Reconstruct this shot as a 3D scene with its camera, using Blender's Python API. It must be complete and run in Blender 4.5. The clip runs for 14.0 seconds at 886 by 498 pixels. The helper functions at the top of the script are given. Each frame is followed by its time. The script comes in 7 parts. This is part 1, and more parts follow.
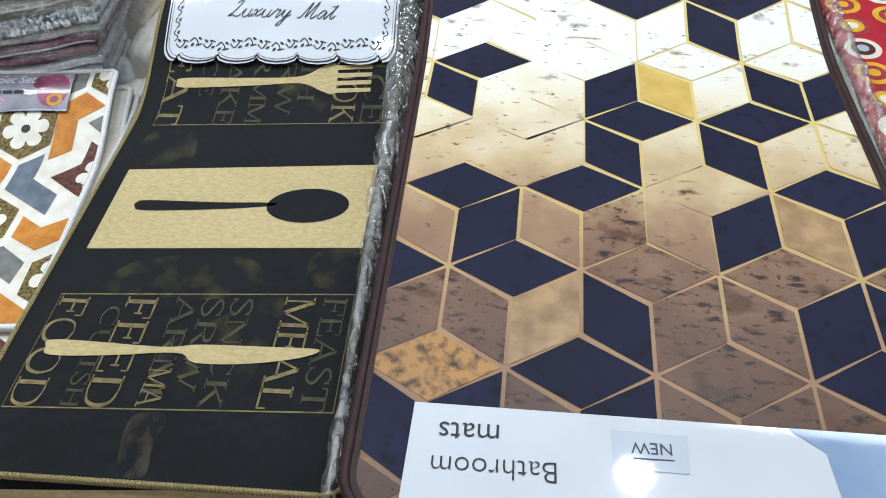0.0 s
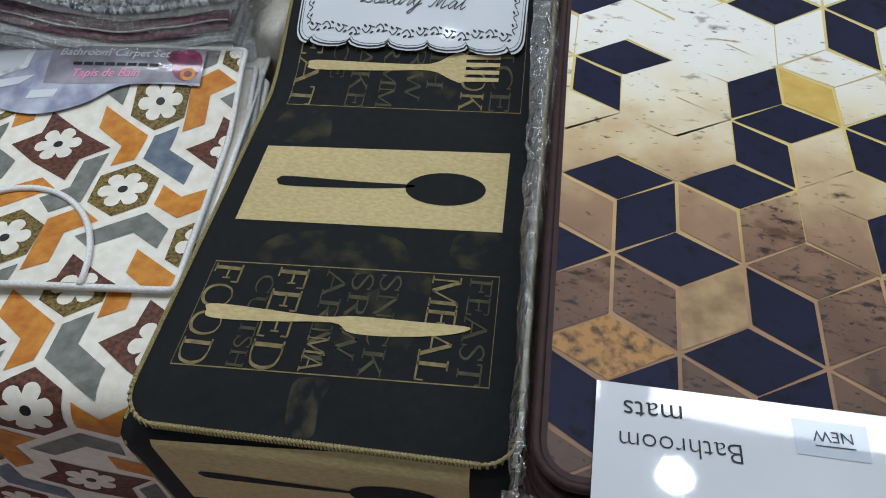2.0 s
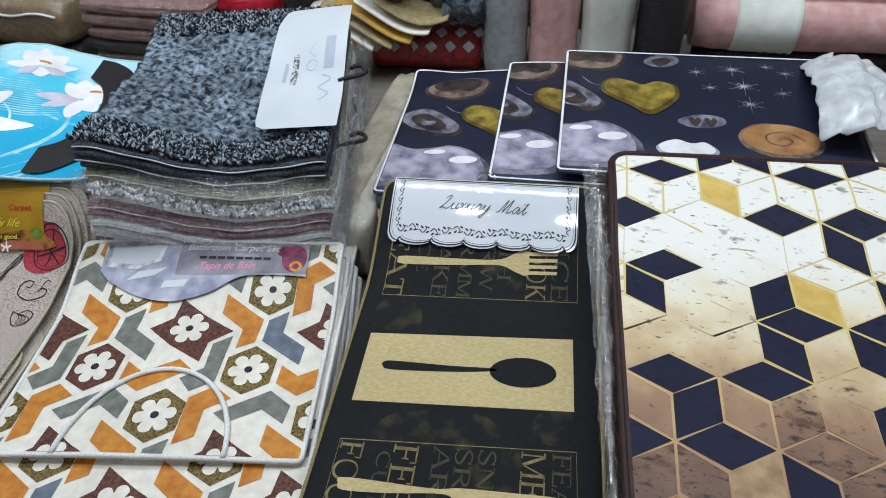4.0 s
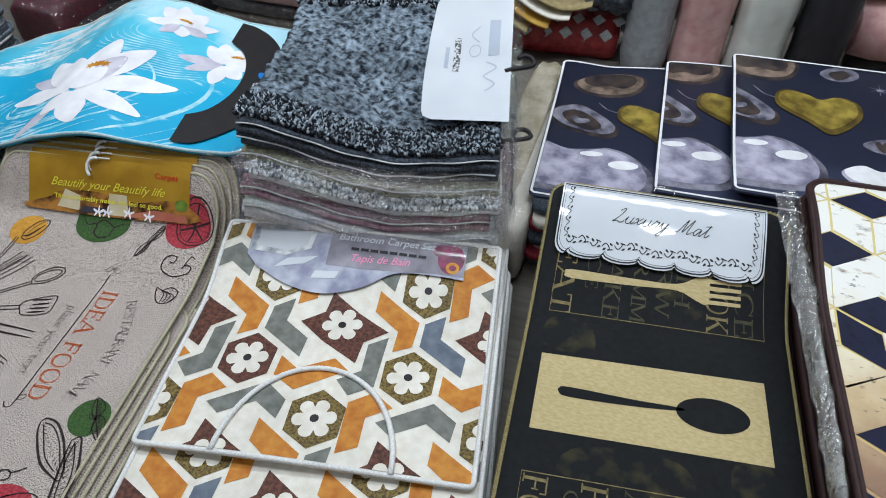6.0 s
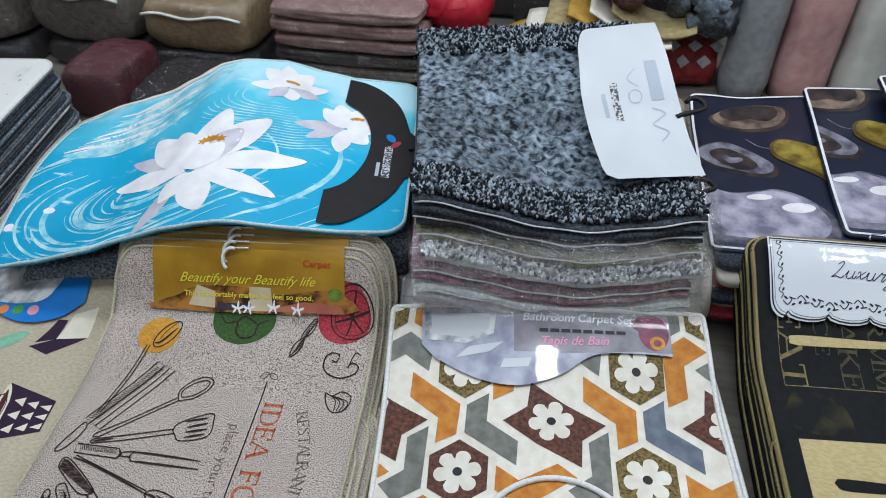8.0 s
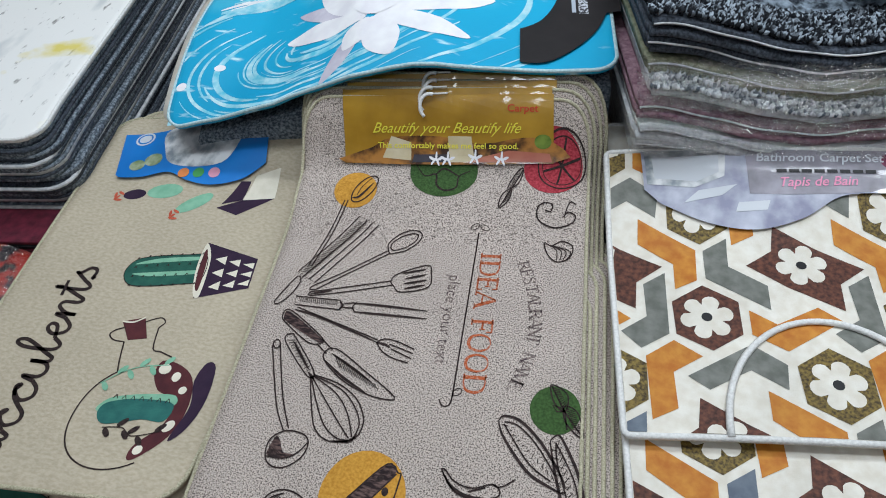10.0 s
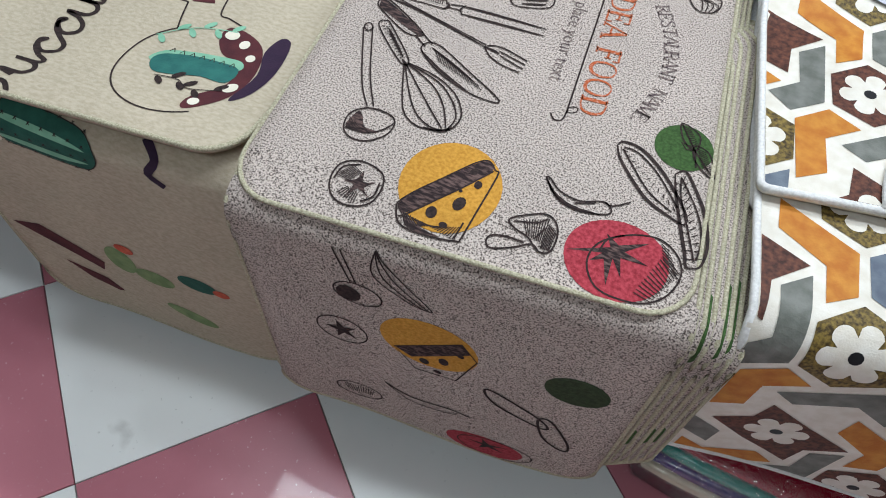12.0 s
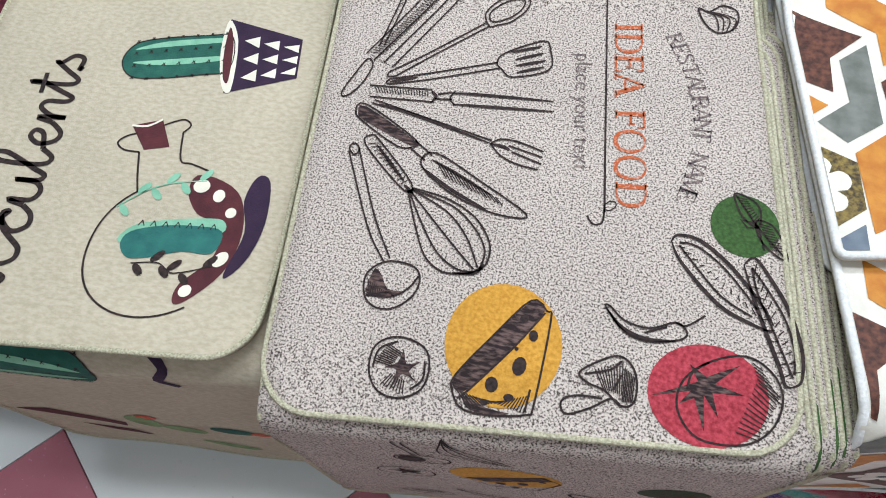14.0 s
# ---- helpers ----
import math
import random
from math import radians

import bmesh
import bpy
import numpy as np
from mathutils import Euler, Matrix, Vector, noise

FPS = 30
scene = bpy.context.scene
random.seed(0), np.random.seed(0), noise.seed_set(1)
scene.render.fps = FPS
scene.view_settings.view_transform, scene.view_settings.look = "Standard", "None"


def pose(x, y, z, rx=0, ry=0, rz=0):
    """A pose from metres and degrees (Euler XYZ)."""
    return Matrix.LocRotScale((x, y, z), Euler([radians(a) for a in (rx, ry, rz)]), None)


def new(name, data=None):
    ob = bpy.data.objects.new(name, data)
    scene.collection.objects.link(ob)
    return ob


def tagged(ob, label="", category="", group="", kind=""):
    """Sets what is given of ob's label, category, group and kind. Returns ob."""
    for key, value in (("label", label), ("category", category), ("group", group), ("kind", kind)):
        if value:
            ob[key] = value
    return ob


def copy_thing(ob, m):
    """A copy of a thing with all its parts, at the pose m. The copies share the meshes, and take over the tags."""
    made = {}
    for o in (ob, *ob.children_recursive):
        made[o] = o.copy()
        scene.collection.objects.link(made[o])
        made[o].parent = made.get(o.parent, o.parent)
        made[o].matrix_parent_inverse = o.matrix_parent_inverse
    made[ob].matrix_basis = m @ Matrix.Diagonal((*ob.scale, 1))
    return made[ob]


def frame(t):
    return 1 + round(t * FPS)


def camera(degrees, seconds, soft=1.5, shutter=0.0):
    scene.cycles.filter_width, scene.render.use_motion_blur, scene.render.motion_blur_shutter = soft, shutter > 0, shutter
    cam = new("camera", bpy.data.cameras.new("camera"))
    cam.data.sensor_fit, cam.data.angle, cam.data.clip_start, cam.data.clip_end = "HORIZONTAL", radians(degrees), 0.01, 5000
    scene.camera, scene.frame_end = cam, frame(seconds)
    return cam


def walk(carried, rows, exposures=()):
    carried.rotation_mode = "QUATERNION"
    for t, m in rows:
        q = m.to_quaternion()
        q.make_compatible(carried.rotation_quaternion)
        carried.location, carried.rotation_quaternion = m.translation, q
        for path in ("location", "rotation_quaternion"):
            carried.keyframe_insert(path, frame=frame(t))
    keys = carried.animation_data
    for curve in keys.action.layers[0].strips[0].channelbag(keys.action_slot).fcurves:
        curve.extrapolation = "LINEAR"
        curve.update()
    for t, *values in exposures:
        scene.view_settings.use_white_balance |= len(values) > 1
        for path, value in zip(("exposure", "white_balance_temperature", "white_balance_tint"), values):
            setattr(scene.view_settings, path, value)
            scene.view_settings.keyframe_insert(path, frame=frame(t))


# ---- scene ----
cam = camera(64.5, 14.0, soft=1.0)
METRES, EYE, TILT, LEAN, TURN = 2.0, 1.125, -49.7, 2.9, 9.5
ROWS = [
    (0.0, 0.0, 0.0, 0.0, -0.0, 0.0, -0.0),
    (0.5, 0.0113, -0.0135, -0.0026, -0.49, 1.6, 2.14),
    (1.0, -0.0172, -0.0148, -0.0061, -2.31, 1.36, 0.78),
    (1.5, -0.052, -0.0087, -0.0113, -0.33, -0.6, -3.06),
    (2.0, -0.0671, -0.0141, -0.0064, 1.41, -0.57, -3.2),
    (2.5, -0.0702, -0.0407, 0.013, 1.25, 2.22, -2.48),
    (5.0, -0.178, -0.1238, 0.039, 1.76, 8.86, -2.84),
    (5.5, -0.2062, -0.1132, 0.0449, 2.22, 7.16, -5.54),
    (6.0, -0.2385, -0.0835, 0.0636, 3.21, 5.51, -8.47),
    (6.5, -0.271, -0.0637, 0.0851, 7.15, 6.16, -10.63),
    (7.0, -0.3057, -0.0507, 0.0923, 2.96, 7.15, -8.75),
    (9.5, -0.522, -0.0064, 0.0814, 3.03, 3.74, -1.55),
    (10.0, -0.5252, 0.0, 0.05, 5.78, -0.55, -2.65),
    (10.5, -0.5395, 0.0118, 0.0194, 6.24, -4.6, -4.77),
    (11.0, -0.558, 0.0272, -0.0151, 4.52, -5.15, -7.86),
    (11.5, -0.5688, 0.0407, -0.0517, 4.07, -2.52, -11.44),
    (12.0, -0.5697, 0.0454, -0.0761, 6.47, -7.41, -15.06),
    (12.5, -0.5663, 0.0417, -0.0758, 7.84, -8.97, -13.64),
    (13.0, -0.5525, 0.0416, -0.0569, 7.14, -9.29, -10.97),
    (13.5, -0.5656, 0.0661, -0.0218, 4.45, -12.7, -5.38),
    (14.0, -0.6153, 0.1003, 0.0206, 2.62, -14.66, -1.95),
]
walk(cam, [(t, pose(0, 0, EYE, TILT, LEAN, TURN) @ pose(METRES * x, METRES * y, METRES * z, 90 + pitch, roll, yaw)) for t, x, y, z, yaw, pitch, roll in ROWS],
     [(0.0, 0.18), (0.5, -0.15), (1.0, -0.3), (1.5, -0.4), (2.0, -0.38), (2.5, -0.28), (5.0, -0.13), (7.0, -0.17), (9.5, -0.25), (10.0, -0.15), (10.5, -0.33), (11.5, -0.28), (12.0, 0.28), (12.5, 0.45), (13.0, 0.45), (13.5, 0.42), (14.0, 0.45)])
# ---------------------------------------------------------------- light and room air
world = bpy.data.worlds.new("shop_air")
scene.world = world
world.use_nodes = True
world.node_tree.nodes["Background"].inputs[0].default_value = (0.85, 0.93, 1.0, 1)
world.node_tree.nodes["Background"].inputs[1].default_value = 0.075


def lamp(name, x, y, z, sx, sy, watts, col=(0.83, 0.92, 1.0)):
    d = bpy.data.lights.new(name, "AREA")
    d.shape, d.size, d.size_y, d.energy, d.color = "RECTANGLE", sx, sy, watts, col
    ob = new(name, d)
    ob.matrix_world = pose(x, y, z)
    return ob


for lx, ly in ((-2.1, 1.35), (-0.5, 1.45), (0.9, 1.45), (-1.6, 0.35)):
    lamp("ceiling_lamp", lx, ly, 2.72, 1.2, 0.16, 18)

# unseen fill light, added to brighten the hanging fronts and the floor
lamp("ceiling_lamp", -0.9, -1.3, 2.72, 1.2, 0.16, 13)
for lx, ly in ((-0.60, 0.72), (-0.12, 0.70), (0.40, 1.12)):
    lamp("ceiling_bulb", lx, ly, 2.72, 0.13, 0.13, 5).data.shape = "DISK"

# ---------------------------------------------------------------- materials


def rgb(h):
    c = [int(h[i:i + 2], 16) / 255 for i in (1, 3, 5)]
    return [v / 12.92 if v < 0.04045 else ((v + 0.055) / 1.055) ** 2.4 for v in c] + [1]


def mat(name, a, b=None, scale=60, rough=0.8, bump=0.15, bscale=500, metal=0.0, spec=0.35, contrast=(0.35, 0.65), big=0.12, coat=0.0, stretch=(1, 1, 1)):
    """Two colours mixed by grain, a faint large-scale tone on top, and a fine relief."""
    m = bpy.data.materials.new(name)
    m.use_nodes = True
    nt = m.node_tree
    N, K = nt.nodes.new, nt.links.new
    p = nt.nodes["Principled BSDF"]
    p.inputs["Roughness"].default_value = rough
    p.inputs["Metallic"].default_value = metal
    p.inputs["Specular IOR Level"].default_value = spec
    p.inputs["Coat Weight"].default_value = coat
    p.inputs["Coat Roughness"].default_value = 0.05
    tc = N("ShaderNodeTexCoord")
    mp = N("ShaderNodeMapping")
    mp.inputs["Scale"].default_value = stretch
    K(tc.outputs["Object"], mp.inputs[0])
    n1 = N("ShaderNodeTexNoise")
    n1.inputs["Scale"].default_value, n1.inputs["Detail"].default_value = scale, 6
    K(mp.outputs[0], n1.inputs["Vector"])
    r = N("ShaderNodeValToRGB")
    r.color_ramp.elements[0].position, r.color_ramp.elements[1].position = contrast
    r.color_ramp.elements[0].color, r.color_ramp.elements[1].color = rgb(a), rgb(b or a)
    K(n1.outputs["Fac"], r.inputs[0])
    n2 = N("ShaderNodeTexNoise")
    n2.inputs["Scale"].default_value, n2.inputs["Detail"].default_value = 9, 3
    K(tc.outputs["Object"], n2.inputs["Vector"])
    mr = N("ShaderNodeMapRange")
    mr.inputs[1].default_value, mr.inputs[2].default_value = 0.3, 0.7
    mr.inputs[3].default_value, mr.inputs[4].default_value = 1 - big, 1 + big * 0.4
    K(n2.outputs["Fac"], mr.inputs[0])
    mx = N("ShaderNodeMix")
    mx.data_type, mx.blend_type = "RGBA", "MULTIPLY"
    mx.inputs[0].default_value = 1
    K(r.outputs[0], mx.inputs[6])
    K(mr.outputs[0], mx.inputs[7])
    K(mx.outputs[2], p.inputs["Base Color"])
    if bump:
        n3 = N("ShaderNodeTexNoise")
        n3.inputs["Scale"].default_value, n3.inputs["Detail"].default_value = bscale, 3
        K(mp.outputs[0], n3.inputs["Vector"])
        bp = N("ShaderNodeBump")
        bp.inputs["Strength"].default_value, bp.inputs["Distance"].default_value = bump, 0.002
        K(n3.outputs["Fac"], bp.inputs["Height"])
        K(bp.outputs[0], p.inputs["Normal"])
    return m


def ramp_mat(name, stops, axis, lo, hi, rough=0.6, scale=14, spots=None, coat=0.0, wob=0.25, bump=0.08):
    """Printed colour that runs along one axis of the thing, broken up by noise, with darker flecks."""
    m = mat(name, "#ffffff", None, rough=rough, bump=bump, coat=coat)
    nt = m.node_tree
    N, K = nt.nodes.new, nt.links.new
    p = nt.nodes["Principled BSDF"]
    tc = N("ShaderNodeTexCoord")
    sp = N("ShaderNodeSeparateXYZ")
    K(tc.outputs["Object"], sp.inputs[0])
    nz = N("ShaderNodeTexNoise")
    nz.inputs["Scale"].default_value, nz.inputs["Detail"].default_value = scale, 5
    K(tc.outputs["Object"], nz.inputs["Vector"])
    mr = N("ShaderNodeMapRange")
    mr.inputs[1].default_value, mr.inputs[2].default_value = lo, hi
    K(sp.outputs[axis], mr.inputs[0])
    ad = N("ShaderNodeMath")
    ad.operation = "MULTIPLY_ADD"
    ad.inputs[1].default_value = wob
    K(nz.outputs["Fac"], ad.inputs[0])
    K(mr.outputs[0], ad.inputs[2])
    r = N("ShaderNodeValToRGB")
    while len(r.color_ramp.elements) < len(stops):
        r.color_ramp.elements.new(0.5)
    for e, (pos, h) in zip(r.color_ramp.elements, stops):
        e.position, e.color = pos, rgb(h)
    K(ad.outputs[0], r.inputs[0])
    out = r.outputs[0]
    for sc, th, h, stretch in spots or ():
        mp = N("ShaderNodeMapping")
        mp.inputs["Scale"].default_value = stretch
        mp.inputs["Rotation"].default_value = (0, 0, 0.5)
        K(tc.outputs["Object"], mp.inputs[0])
        n4 = N("ShaderNodeTexNoise")
        n4.inputs["Scale"].default_value, n4.inputs["Detail"].default_value = sc, 6
        K(mp.outputs[0], n4.inputs["Vector"])
        r2 = N("ShaderNodeMapRange")
        r2.inputs[1].default_value, r2.inputs[2].default_value = th, th + 0.1
        K(n4.outputs["Fac"], r2.inputs[0])
        mx = N("ShaderNodeMix")
        mx.data_type = "RGBA"
        K(r2.outputs[0], mx.inputs[0])
        K(out, mx.inputs[6])
        mx.inputs[7].default_value = rgb(h)
        out = mx.outputs[2]
    K(out, p.inputs["Base Color"])
    return m


def clear_mat(name, rough=0.12, clear=0.72, tint="#ffffff"):
    """Crinkled clear plastic film."""
    m = bpy.data.materials.new(name)
    m.use_nodes = True
    nt = m.node_tree
    N, K = nt.nodes.new, nt.links.new
    g = N("ShaderNodeBsdfGlossy")
    g.inputs["Roughness"].default_value = rough
    t = N("ShaderNodeBsdfTransparent")
    t.inputs[0].default_value = rgb(tint)
    nz = N("ShaderNodeTexNoise")
    nz.inputs["Scale"].default_value, nz.inputs["Detail"].default_value, nz.inputs["Distortion"].default_value = 70, 6, 1.5
    tc = N("ShaderNodeTexCoord")
    K(tc.outputs["Object"], nz.inputs["Vector"])
    bp = N("ShaderNodeBump")
    bp.inputs["Strength"].default_value, bp.inputs["Distance"].default_value = 0.9, 0.01
    K(nz.outputs["Fac"], bp.inputs["Height"])
    K(bp.outputs[0], g.inputs["Normal"])
    ms = N("ShaderNodeMixShader")
    ms.inputs[0].default_value = clear
    K(g.outputs[0], ms.inputs[1])
    K(t.outputs[0], ms.inputs[2])
    K(ms.outputs[0], nt.nodes["Material Output"].inputs[0])
    return m


NAVY = mat("navy_print", "#0c0d1c", "#191c38", 60, 0.62, 0.1, big=0.35, contrast=(0.3, 0.46), spec=0.22)
MARBLE_SPOTS = [(34, 0.64, "#a07c48", (0.7, 2.4, 1)), (80, 0.645, "#3a2010", (0.8, 2.2, 1)), (24, 0.635, "#3e2414", (1, 1.5, 1)), (60, 0.665, "#20120a", (1, 1.2, 1))]
HEXPRINT = ramp_mat("marble_gradient_print", [(0.2, "#54382a"), (0.40, "#7d5c48"), (0.54, "#9c7a5e"), (0.66, "#c9b088"), (0.78, "#e4d9be"), (0.93, "#ebe9e2")], 1, -0.36, 0.36, 0.45, 16, MARBLE_SPOTS, wob=0.3)
HEXDARK = ramp_mat("blotched_brown_print", [(0.2, "#4a3226"), (0.40, "#6a4c3a"), (0.54, "#8c6a52"), (0.66, "#c4aa82"), (0.8, "#e4d9be")], 1, -0.36, 0.36, 0.45, 16, [(22, 0.55, "#5a3a26", (0.9, 1.5, 1)), (60, 0.56, "#2a170c", (0.8, 1.7, 1)), (150, 0.60, "#20110a", (1, 1.3, 1)), (14, 0.62, "#2a170c", (1, 1, 1))], wob=0.3)
HEXGOLD = ramp_mat("gold_line_print", [(0.2, "#7c5a40"), (0.42, "#a88360"), (0.58, "#cdae74"), (0.75, "#dcc57c"), (0.95, "#d9c684")], 1, -0.36, 0.36, 0.45, 16, wob=0.3)
HEXYEL = mat("golden_tile_print", "#d9b969", "#c9a552", 40, 0.45, 0.1)
HEXTAN = mat("tan_tile_print", "#b5946a", "#8d6f4c", 40, 0.45, 0.1)
HEXOCH = mat("ochre_speckled_print", "#b07f45", "#33200f", 95, 0.45, 0.1, contrast=(0.45, 0.68))
MAROON = mat("maroon_binding", "#2a1516", "#351c1c", 80, 0.6, 0.3)
CHAR = mat("black_woven_mat", "#0d1013", "#15181b", 90, 0.85, 0.5, 900, big=0.3)
OLIVE = mat("olive_smudge_print", "#101316", "#474228", 26, 0.85, 0.4, 900, contrast=(0.48, 0.8))
STREAK = mat("tan_smudge_print", "#0f1216", "#4a4434", 46, 0.85, 0.4, 900, contrast=(0.46, 0.78), stretch=(1.4, 0.8, 1))
BEIGEP = mat("beige_linen_print", "#b9a676", "#c9b78a", 300, 0.85, 0.5, 900, stretch=(0.45, 1, 1), big=0.06)
LETTER = mat("faded_gold_letter_print", "#8d7f58", "#6c6040", 90, 0.85, 0.2)
LETTERD = mat("dim_gold_letter_print", "#54503a", "#3c3a2c", 60, 0.85, 0.2)
GOLDSTITCH = mat("gold_overlock_stitch", "#7d6e45", "#c4b580", 700, 0.7, 0.8, 700)
CREAM = mat("cream_overlock_stitch", "#a09a80", "#d0cab0", 500, 0.75, 0.8, 700)
LINEN = mat("beige_linen", "#b4a892", "#c6bba6", 260, 0.9, 0.5, 1100, stretch=(0.55, 1, 1), big=0.08)
SPECK = mat("speckled_greige_loop_pile", "#4a3f3a", "#d0c3ba", 580, 0.92, 0.8, 560, contrast=(0.36, 0.55), big=0.08)
INK = mat("dark_brown_ink", "#1d1415", "#3a2c2a", 260, 0.85, 0.3)
INKF = mat("faded_ink", "#54464a", "#9a8c84", 330, 0.85, 0.3, contrast=(0.4, 0.66))
INKS = mat("worn_brown_ink", "#24181a", "#6a5450", 330, 0.85, 0.3, contrast=(0.44, 0.66), stretch=(0.35, 1.2, 1))
ORANGE = mat("mustard_print", "#b8812a", "#d29c40", 300, 0.85, 0.4)
CRIMSON = mat("crimson_print", "#8c2430", "#b84450", 300, 0.85, 0.4)
LEAFG = mat("leaf_green_print", "#2b4620", "#406030", 300, 0.85, 0.4)
RUST = mat("rust_letter_print", "#b0552e", "#d0b0a0", 380, 0.85, 0.3, contrast=(0.5, 0.75))
CACT = mat("cactus_green_print", "#1f5248", "#2a6254", 60, 0.85, 0.3)
CACTL = mat("pale_cactus_green_print", "#79b295", "#8cc0a4", 60, 0.85, 0.3)
TEAL = mat("teal_print", "#235f5c", "#2f7068", 60, 0.85, 0.3)
PLUM = mat("plum_brown_print", "#4a2128", "#5a2a2e", 60, 0.85, 0.3)
PURP = mat("dark_purple_print", "#2c1c34", "#35223a", 60, 0.85, 0.3)
CORAL = mat("coral_print", "#d2694e", "#b8503c", 90, 0.85, 0.3)
OFFW = mat("off_white_print", "#ded8c6", "#e8e2d2", 60, 0.85, 0.3)
MORW = mat("ivory_print", "#ddd6c8", "#e9e5db", 70, 0.6, 0.25, 600)
MORO = mat("amber_stone_print", "#b5691c", "#cc8a34", 60, 0.6, 0.2)
MORG = mat("grey_stone_print", "#62655e", "#7e807a", 60, 0.6, 0.2)
MORB = mat("slate_blue_print", "#586272", "#6f7a86", 60, 0.6, 0.2)
MORBR = mat("brown_granite_print", "#3a1c14", "#6e4030", 170, 0.6, 0.2)
MOROL = mat("olive_granite_print", "#3a2c14", "#8a7438", 260, 0.6, 0.2)
WHITEP = mat("white_piping", "#d8d8d6", "#ececea", 300, 0.6, 0.4)
CARD = mat("white_glossy_card", "#ccd1d8", "#d4d8de", 8, 0.5, 0.0, spec=0.2, coat=0.8, big=0.03)
BLACKP = mat("black_ink", "#101014", "#18181c", 50, 0.5, 0.0)
PALEGREY = mat("pale_grey_print", "#b3bcc9", None, 8, 0.3, 0.0, coat=0.5)
BLUEP = mat("blue_grey_photo_print", "#5e7fa8", "#8aa4bf", 8, 0.3, 0.0, coat=0.5)
GOLDCARD = mat("gold_card", "#9c7420", "#b98f2e", 14, 0.3, 0.0, coat=0.6)
GOLDTEXT = mat("yellow_ink", "#e8dc4a", None, 50, 0.4, 0.0)
REDINK = mat("red_ink", "#c03a1c", None, 50, 0.4, 0.0)
PHOTO = mat("brown_photo_print", "#3a2418", "#b07838", 40, 0.3, 0.0, coat=0.5, contrast=(0.4, 0.6))
PHOTOW = mat("pale_photo_print", "#8a949c", "#e6e8ea", 30, 0.3, 0.0, coat=0.5, contrast=(0.4, 0.6))
LILAC = mat("lilac_photo_print", "#8486a0", "#c0c4d2", 26, 0.3, 0.0, coat=0.5)
BRIGHTBLUE = mat("bright_blue_card", "#1672c4", "#1f80d2", 10, 0.3, 0.0, coat=0.6)
WATER = ramp_mat("turquoise_water_print", [(0.15, "#0898c4"), (0.65, "#12a8d2"), (0.9, "#58c6e0"), (1.0, "#b4e0ee")], 1, -0.25, 0.35, 0.5, 9, [(26, 0.62, "#bfe6f0", (0.5, 2.2, 1))], wob=0.5)
RIPPLE = mat("pale_water_ripple_print", "#5cc2dc", "#c4e8f0", 40, 0.5, 0.1)
PETAL = mat("white_petal_print", "#e6e4ea", "#f2f2f4", 30, 0.5, 0.1)
PETALG = mat("shaded_petal_print", "#b9b4c6", "#d6d2de", 30, 0.5, 0.1)
STAMEN = mat("amber_stamen_print", "#d79a34", "#b8781c", 90, 0.5, 0.1)
BLACKCARD = mat("matt_black_card", "#1a1719", "#221e20", 30, 0.6, 0.1)
MARBLEW = ramp_mat("white_marble_print", [(0.0, "#e4e4e2"), (1.0, "#ededea")], 0, 0, 1, 0.55, 6, [(6, 0.56, "#cdd0d0", (2.2, 0.9, 1)), (30, 0.645, "#7c7a78", (2.0, 0.7, 1)), (70, 0.66, "#6c6866", (1.6, 0.8, 1)), (5, 0.62, "#dccd72", (1, 1.4, 1))])
SLATE = mat("slate_fleece_backing", "#4a5560", "#9aa5b0", 220, 0.9, 0.8, 500, contrast=(0.4, 0.66))
DENIM = mat("dark_denim_backing", "#2a3038", "#565e6a", 260, 0.9, 0.6, 600)
SHAG = mat("blue_grey_short_pile", "#18202a", "#95a4b2", 85, 0.95, 1.0, 240, contrast=(0.38, 0.66), big=0.45)


def loop_mat(name, dark, light, edges):
    """Terry loops: each loop has its own tone."""
    m = mat(name, dark, light, 170, 0.95, 0.6, 500)
    nt = m.node_tree
    geo = nt.nodes.new("ShaderNodeNewGeometry")
    ramp = nt.nodes.new("ShaderNodeValToRGB")
    ramp.color_ramp.elements[0].position, ramp.color_ramp.elements[1].position = edges
    ramp.color_ramp.elements[0].color, ramp.color_ramp.elements[1].color = rgb(dark), rgb(light)
    nt.links.new(geo.outputs["Random Per Island"], ramp.inputs[0])
    nt.links.new(ramp.outputs[0], nt.nodes["Principled BSDF"].inputs["Base Color"])
    return m


LOOP = loop_mat("dark_loop_pile", "#0b1018", "#a8b4c0", (0.5, 1.0))
LOOPL = loop_mat("pale_loop_pile", "#54616e", "#eef2f5", (0.0, 0.8))
SAGE = mat("sage_towel", "#787b64", "#a4a68c", 120, 0.95, 0.8, 300)
MAUVE = mat("mauve_towel", "#7c5a68", "#a4848e", 120, 0.95, 0.8, 300)
GREYW = mat("pale_grey_towel", "#b8bcc0", "#dadcde", 120, 0.95, 0.8, 300)
FILM = clear_mat("clear_plastic_film", 0.10, 0.82)
FILMS = clear_mat("silvery_plastic_film", 0.16, 0.52)
STONEB = ramp_mat("night_blue_print", [(0.2, "#3a4058"), (0.5, "#1c2236"), (0.8, "#171c30")], 1, -0.25, 0.3, 0.35, 10, wob=0.4, coat=0.3)
STONEG = mat("grey_pebble_print", "#3c3c4a", "#8e8c9a", 34, 0.35, 0.1, coat=0.3)
STONEL = mat("lilac_pebble_print", "#6c6a80", "#b8b4c6", 30, 0.35, 0.1, coat=0.3)
STONEY = mat("ochre_pebble_print", "#5c4c1a", "#a08c3c", 34, 0.35, 0.1, coat=0.3)
